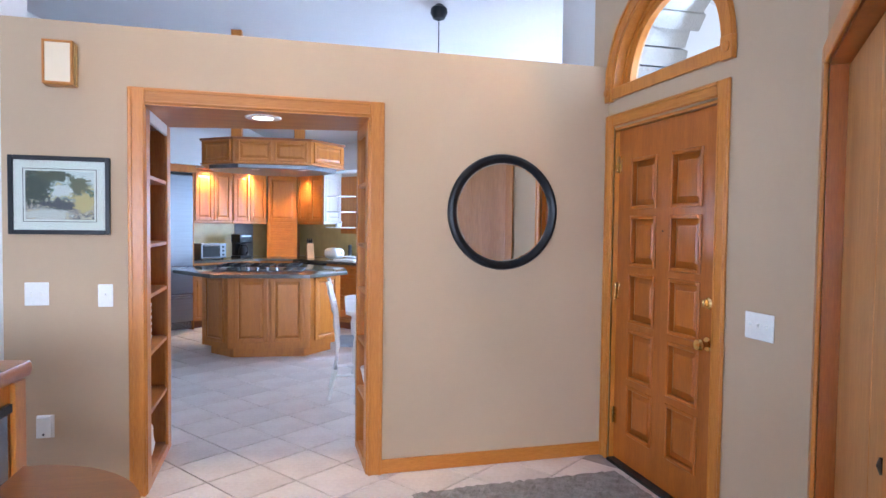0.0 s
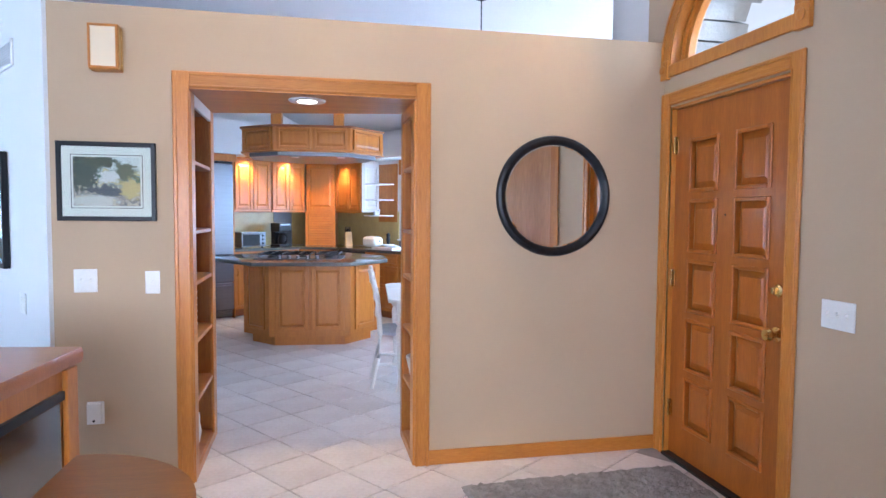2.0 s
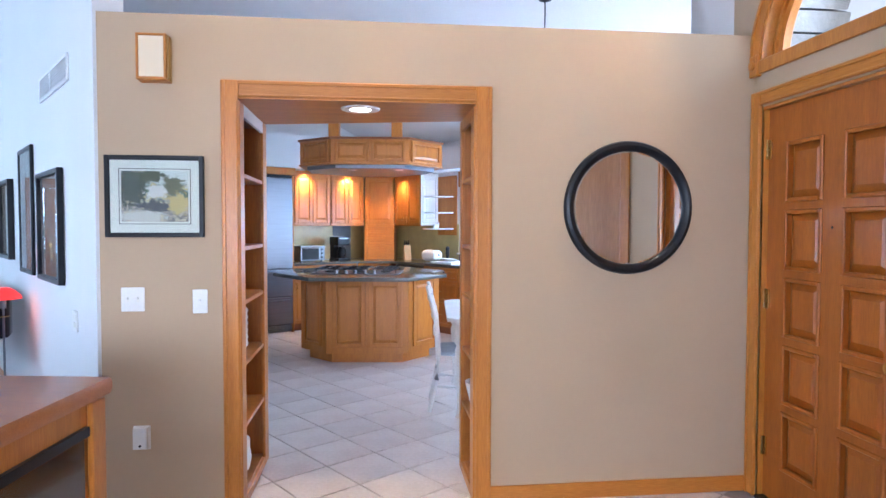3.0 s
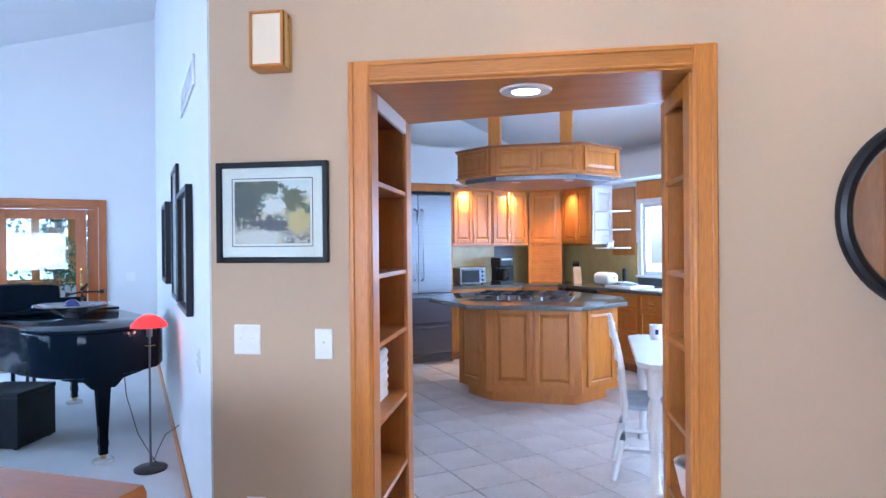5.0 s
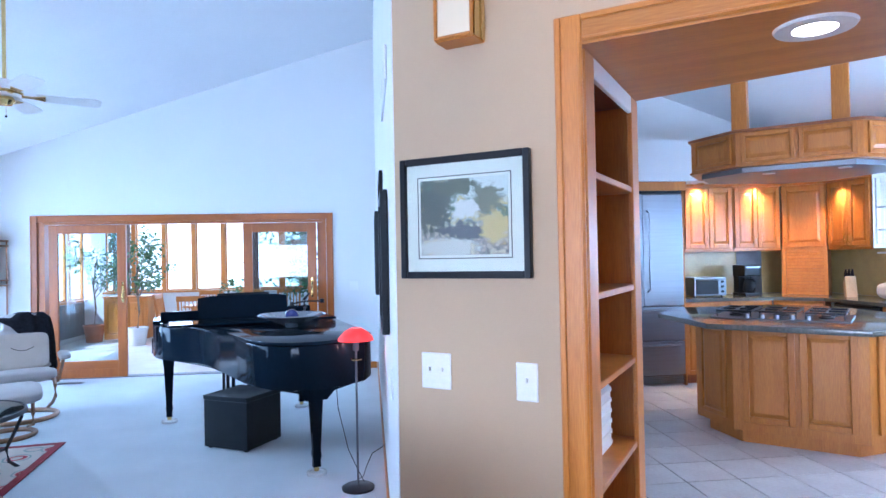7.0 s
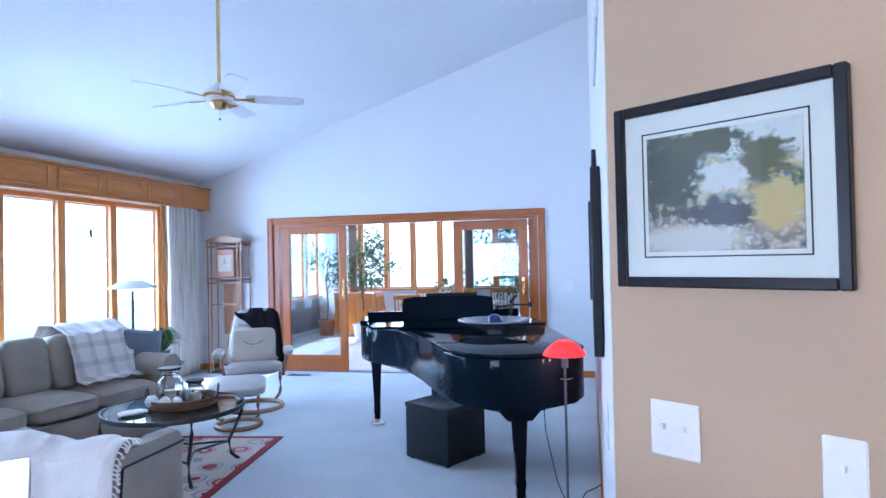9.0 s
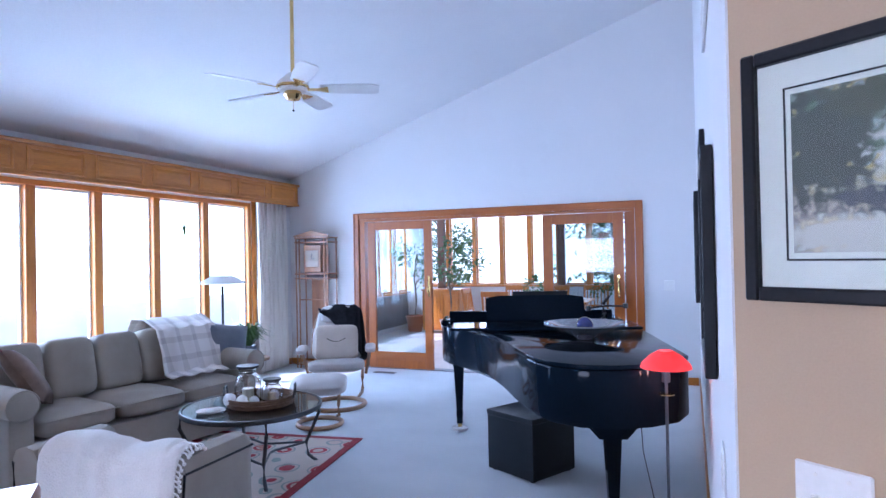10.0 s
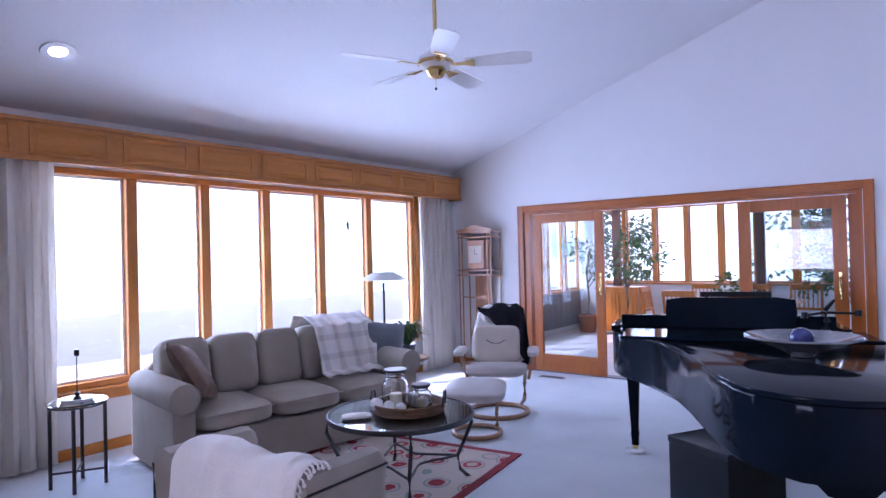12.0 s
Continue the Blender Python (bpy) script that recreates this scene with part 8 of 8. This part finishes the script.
def side_table():
    t_ = thing("side_table", LM @ pose(-4.60, 1.12, 0, 0, 0, 15), "small round glass side table on black iron legs", "side table")
    part("glass_top", cyl(bmesh.new(), 0, 0, 0.545, 0.557, 0.178, seg=36, bev=0.003), TOPGLASS, t_, smooth=False)
    part("top_ring", tube(bmesh.new(), [(0.165 * math.cos(a_), 0.165 * math.sin(a_), 0.536) for a_ in [2 * math.pi * k / 28 for k in range(28)]], 0.007, 6, True), IRON, t_, smooth=True)
    for k in range(4):
        a_ = math.pi / 2 * k + 0.78
        part("leg", B(0.158 * math.cos(a_) - 0.009, 0.158 * math.cos(a_) + 0.009, 0.158 * math.sin(a_) - 0.009, 0.158 * math.sin(a_) + 0.009, 0, 0.53, 0.002), IRON, t_)
    for k in range(2):
        a_ = math.pi / 2 * k + 0.78
        part("cross_bar", tube(bmesh.new(), [(-0.158 * math.cos(a_), -0.158 * math.sin(a_), 0.10 + 0.016 * k), (0.158 * math.cos(a_), 0.158 * math.sin(a_), 0.10 + 0.016 * k)], 0.007, 6), IRON, t_)
    c = thing("candle_stick", LM @ pose(-4.60, 1.12, 0.558), "thin dark candle stick on a white dish", "candle holder")
    part("dish", lathe(bmesh.new(), [(0, 0), (0.09, 0.0), (0.105, 0.02), (0.09, 0.014), (0, 0.008)], 24), CLOUDW, c, smooth=True)
    part("stem", tube(bmesh.new(), [(0, 0, 0.01), (0, 0, 0.30)], 0.004, 6), IRON, c)
    part("stem_foot", lathe(bmesh.new(), [(0, 0.01), (0.03, 0.012), (0.012, 0.03), (0.02, 0.05), (0, 0.06)], 16), BLACK, c, smooth=True)
    part("cup", cyl(bmesh.new(), 0, 0, 0.29, 0.33, 0.016, seg=12), BLACK, c)
    f_ = thing("floor_lamp", LM @ pose(-4.80, 4.25, 0), "tall black floor lamp with a wide pale shade, by the window", "floor lamp")
    part("base", lathe(bmesh.new(), [(0.0, 0.0), (0.14, 0.0), (0.14, 0.015), (0.02, 0.03)], 24), BLACK, f_, smooth=True)
    part("pole", cyl(bmesh.new(), 0, 0, 0.02, 1.17, 0.013, seg=10), BLACK, f_)
    part("shade", lathe(bmesh.new(), [(0.25, 1.20), (0.255, 1.205), (0.11, 1.28), (0.10, 1.28), (0.245, 1.20)], 32), LAMPSH, f_, smooth=True)
    # end table with a plant
    e = thing("end_table", LM @ pose(-4.22, 3.98, 0), "small round wooden end table at the end of the sofa", "side table")
    part("tabletop", cyl(bmesh.new(), 0, 0, 0.44, 0.465, 0.19, seg=28, bev=0.004), WOODB, e, smooth=False)
    part("pedestal", lathe(bmesh.new(), [(0.14, 0.0), (0.13, 0.03), (0.03, 0.06), (0.025, 0.42), (0.06, 0.44)], 18), WOODB, e, smooth=True)
    p = thing("potted_plant", LM @ pose(-4.22, 3.95, 0.466), "spiky green spider plant in a small silver pot", "plant")
    part("pot", lathe(bmesh.new(), [(0, 0), (0.06, 0), (0.085, 0.13), (0.077, 0.13), (0, 0.11)], 18), STEEL, p, smooth=True)
    rnd = random.Random(7)
    bm = bmesh.new()
    for _ in range(200):
        a_, r, h = rnd.uniform(0, 6.28), rnd.uniform(0.08, 0.30), rnd.uniform(0.10, 0.24)
        ca, sa = math.cos(a_), math.sin(a_)
        w_ = 0.008
        pts = [Vector((0.02 * ca, 0.02 * sa, 0.11)), Vector((r * 0.5 * ca, r * 0.5 * sa, 0.11 + h)), Vector((r * ca, r * sa, 0.11 + h * 0.6))]
        sd_ = Vector((-sa, ca, 0)) * w_
        q = [bm.verts.new(x) for x in (pts[0] - sd_, pts[0] + sd_, pts[1] + sd_, pts[1] - sd_, pts[2])]
        bm.faces.new(q[:4]), bm.faces.new((q[3], q[2], q[4]))
    part("foliage", bm, LEAF, p)


side_table()


def tall_clock():
    t_ = thing("standing_clock", LM @ pose(-4.74, V_SL - 0.02, 0), "slender open-framed wooden standing clock in the corner", "clock")
    w_, d = 0.50, 0.24
    for x in (-w_ / 2, -w_ / 2 + 0.05, w_ / 2 - 0.065, w_ / 2 - 0.015):
        part("post", B(x, x + 0.015, -d, -d + 0.015, 0, 1.74, 0.002), CLOCKW, t_)
    for x in (-w_ / 2, w_ / 2 - 0.015):
        part("post", B(x, x + 0.015, -0.02, -0.005, 0, 1.74, 0.002), CLOCKW, t_)
    for z in (0.04, 1.18, 1.24, 1.66, 1.72):
        part("rail", B(-w_ / 2 - 0.012, w_ / 2 + 0.012, -d - 0.006, 0.0, z, z + 0.018, 0.002), CLOCKW, t_)
    part("gable", prism(bmesh.new(), [(-w_ / 2 - 0.02, 1.742), (w_ / 2 + 0.02, 1.742), (w_ / 2 + 0.02, 1.76), (0.1, 1.80), (0.0, 1.825), (-0.1, 1.80), (-w_ / 2 - 0.02, 1.76)], 0, 0.02, 0, Matrix(((1, 0, 0, 0), (0, 0, -1, -d + 0.012), (0, 1, 0, 0), (0, 0, 0, 1)))), CLOCKW, t_)
    part("dial_box", B(-0.13, 0.13, -d + 0.02, -0.02, 1.27, 1.63, 0.004), CLOCKW, t_)
    fc = part("dial", B(-0.10, 0.10, -d + 0.012, -d + 0.019, 1.34, 1.56, 0.002), PILCR, t_, "square cream clock dial")
    part("hand_minute", B(-0.003, 0.003, -d + 0.008, -d + 0.011, 1.45, 1.52), BLACK, fc)
    part("hand_hour", B(0.0, 0.045, -d + 0.008, -d + 0.011, 1.447, 1.453), BLACK, fc)
    part("back_panel", B(-0.12, 0.12, -0.06, -0.05, 0.5, 1.17, 0.002), CLOCKW, t_)
    for z in (0.9,):
        part("crossbar", B(-w_ / 2 + 0.05, w_ / 2 - 0.05, -d, -d + 0.012, z, z + 0.014), CLOCKW, t_)


CLOCKW = wood("clock_walnut_brown", (0.44, 0.22, 0.11), (0.30, 0.14, 0.07), "z", 0.4, 0.2)
tall_clock()
fv = thing("floor_vent", LM @ pose(-3.68, 5.87, 0), "small metal floor vent in the carpet", "floor vent")
part("frame", B(-0.15, 0.15, -0.045, 0.045, 0.001, 0.006, 0.002), STEEL, fv)
for k in range(9):
    part("louvre", B(-0.13 + k * 0.03, -0.118 + k * 0.03, -0.035, 0.035, 0.0062, 0.009), BLACK, fv)

# pendant over the kitchen partition
pl_ = thing("ceiling_speaker_pendant", pose(2.05, 4.6, 0), "black ball pendant on a thin rod under the kitchen ceiling", "pendant lamp")
zt = roof(2.05, 4.6)
part("rod", cyl(bmesh.new(), 0, 0, 2.0, zt - 0.12, 0.005, seg=8), BLACK, pl_)
part("canopy", lathe(bmesh.new(), [(0.0, zt + 0.03), (0.07, zt - 0.03), (0.075, zt - 0.07), (0.05, zt - 0.12), (0.0, zt - 0.14)], 20), BLACK, pl_, smooth=True)
part("shade", lathe(bmesh.new(), [(0.16, 1.82), (0.12, 1.92), (0.03, 2.0), (0.02, 2.0), (0.11, 1.91), (0.15, 1.82)], 28), CLOUDW, pl_, smooth=True)

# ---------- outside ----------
gd = part("ground", prism(bmesh.new(), [(-60, -60), (60, -60), (60, 60), (-60, 60)], -0.5, -0.25), GRASSM, label="ground round the house, paled to look overexposed", kind="structure")


def backdrop(name, m, w, h):
    mt = bpy.data.materials.new(name)
    mt.use_nodes = True
    nt = mt.node_tree
    nt.nodes.clear()
    N, Lk = nt.nodes.new, nt.links.new
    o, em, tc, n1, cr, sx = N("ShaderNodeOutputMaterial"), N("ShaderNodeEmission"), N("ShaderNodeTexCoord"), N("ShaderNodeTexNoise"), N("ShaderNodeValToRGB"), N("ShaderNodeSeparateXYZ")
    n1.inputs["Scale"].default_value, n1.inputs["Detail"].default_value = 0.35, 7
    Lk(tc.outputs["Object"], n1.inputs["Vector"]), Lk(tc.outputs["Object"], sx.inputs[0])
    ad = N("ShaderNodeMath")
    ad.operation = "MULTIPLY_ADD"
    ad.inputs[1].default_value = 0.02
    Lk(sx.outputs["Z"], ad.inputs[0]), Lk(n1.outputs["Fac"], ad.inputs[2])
    # burnt-out haze over trees and sky is put into the emission colours
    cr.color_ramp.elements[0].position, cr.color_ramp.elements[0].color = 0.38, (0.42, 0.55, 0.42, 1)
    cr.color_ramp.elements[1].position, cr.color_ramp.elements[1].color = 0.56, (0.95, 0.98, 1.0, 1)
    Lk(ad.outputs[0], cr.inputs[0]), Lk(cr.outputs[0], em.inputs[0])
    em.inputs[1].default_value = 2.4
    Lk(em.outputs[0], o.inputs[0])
    ob = part(name, B(-w / 2, w / 2, 0, 0.05, -0.3, h), mt, label="glowing backdrop painted with hazy bright trees and sky", m=m, kind="structure")
    return ob


def garden_tree(u, v, h, seed):
    rnd = random.Random(seed)
    t_ = thing("garden_tree", LM @ pose(u, v, -0.25), "leafy green tree outside the sunroom windows", "tree", "trees outside the sunroom")
    bm = tube(bmesh.new(), [(0, 0, 0), (0.05, 0, h * 0.4), (-0.04, 0.05, h * 0.75), (0, 0, h * 0.97)], [0.13, 0.10, 0.06, 0.02], 8)
    cl = []
    for k in range(26):
        z = h * rnd.uniform(0.16, 0.97)
        r = 0.30 * (h - z) * rnd.uniform(0.5, 1.0) + 0.25
        a_ = rnd.uniform(0, 6.28)
        e = (r * math.cos(a_), r * math.sin(a_), z)
        tube(bm, [(0, 0, z * 0.85), (e[0] * 0.5, e[1] * 0.5, z * 0.95), e], [0.03, 0.02, 0.008], 5)
        cl.append(e)
    part("trunk", bm, BARK, t_, smooth=True)
    bm = bmesh.new()
    for e in cl:
        leafy(bm, e, 0.55, 95, 0.17, rnd, 0.6)
    part("crown", bm, LEAFB, t_)


for i, (u, v, h) in enumerate(((-1.9, 15.0, 5.2), (-0.2, 14.2, 4.6), (1.2, 16.0, 5.6), (-8.2, 19.0, 4.8))):
    garden_tree(u, v, h, 60 + i)
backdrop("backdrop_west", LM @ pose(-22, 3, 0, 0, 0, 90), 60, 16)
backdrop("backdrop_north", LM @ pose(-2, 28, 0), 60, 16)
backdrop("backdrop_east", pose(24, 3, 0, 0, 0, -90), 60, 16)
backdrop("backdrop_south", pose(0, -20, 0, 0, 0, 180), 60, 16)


# ---------- floor tiles ----------
def floor_tiles():
    p = 0.345
    g = 0.004
    me = mesh("floor_tile", B(-p / 2 + g, p / 2 - g, -p / 2 + g, p / 2 - g, -0.008, 0.0, 0.0025), TILE)
    parent = bpy.data.objects["floor_foyer"]
    rnd = random.Random(4)
    near, far = [], bmesh.new()
    for i in range(-1, 16):
        for j in range(-11, 14):
            u, v = 1.165 + p * (i - 3) + p / 2, -0.11 + p * j + p / 2
            if u - p / 2 < 0.02 or u > 5.5 or v > 5.0:
                continue
            w_ = LM @ Vector((u, v, 0))
            if w_.y < -2.6 or w_.x > 5.6 or (w_.x > 2.75 and w_.y < 3.5):
                continue
            d = (w_ - Vector((0.8, 3.2, 0))).length
            near.append((d, u, v))
    near.sort()
    for k, (d, u, v) in enumerate(near):
        t_ = rnd.uniform(-0.0006, 0.0)
        if k < 290:
            ob = new("tile", me)
            ob.parent = parent
            ob.location = (u, v, t_)
        else:
            box(far, u - p / 2 + g, u + p / 2 - g, v - p / 2 + g, v + p / 2 - g, -0.008, t_)
    if far.verts:
        part("far_tiles", far, TILE, parent, kind="stuff")
    else:
        far.free()


floor_tiles()
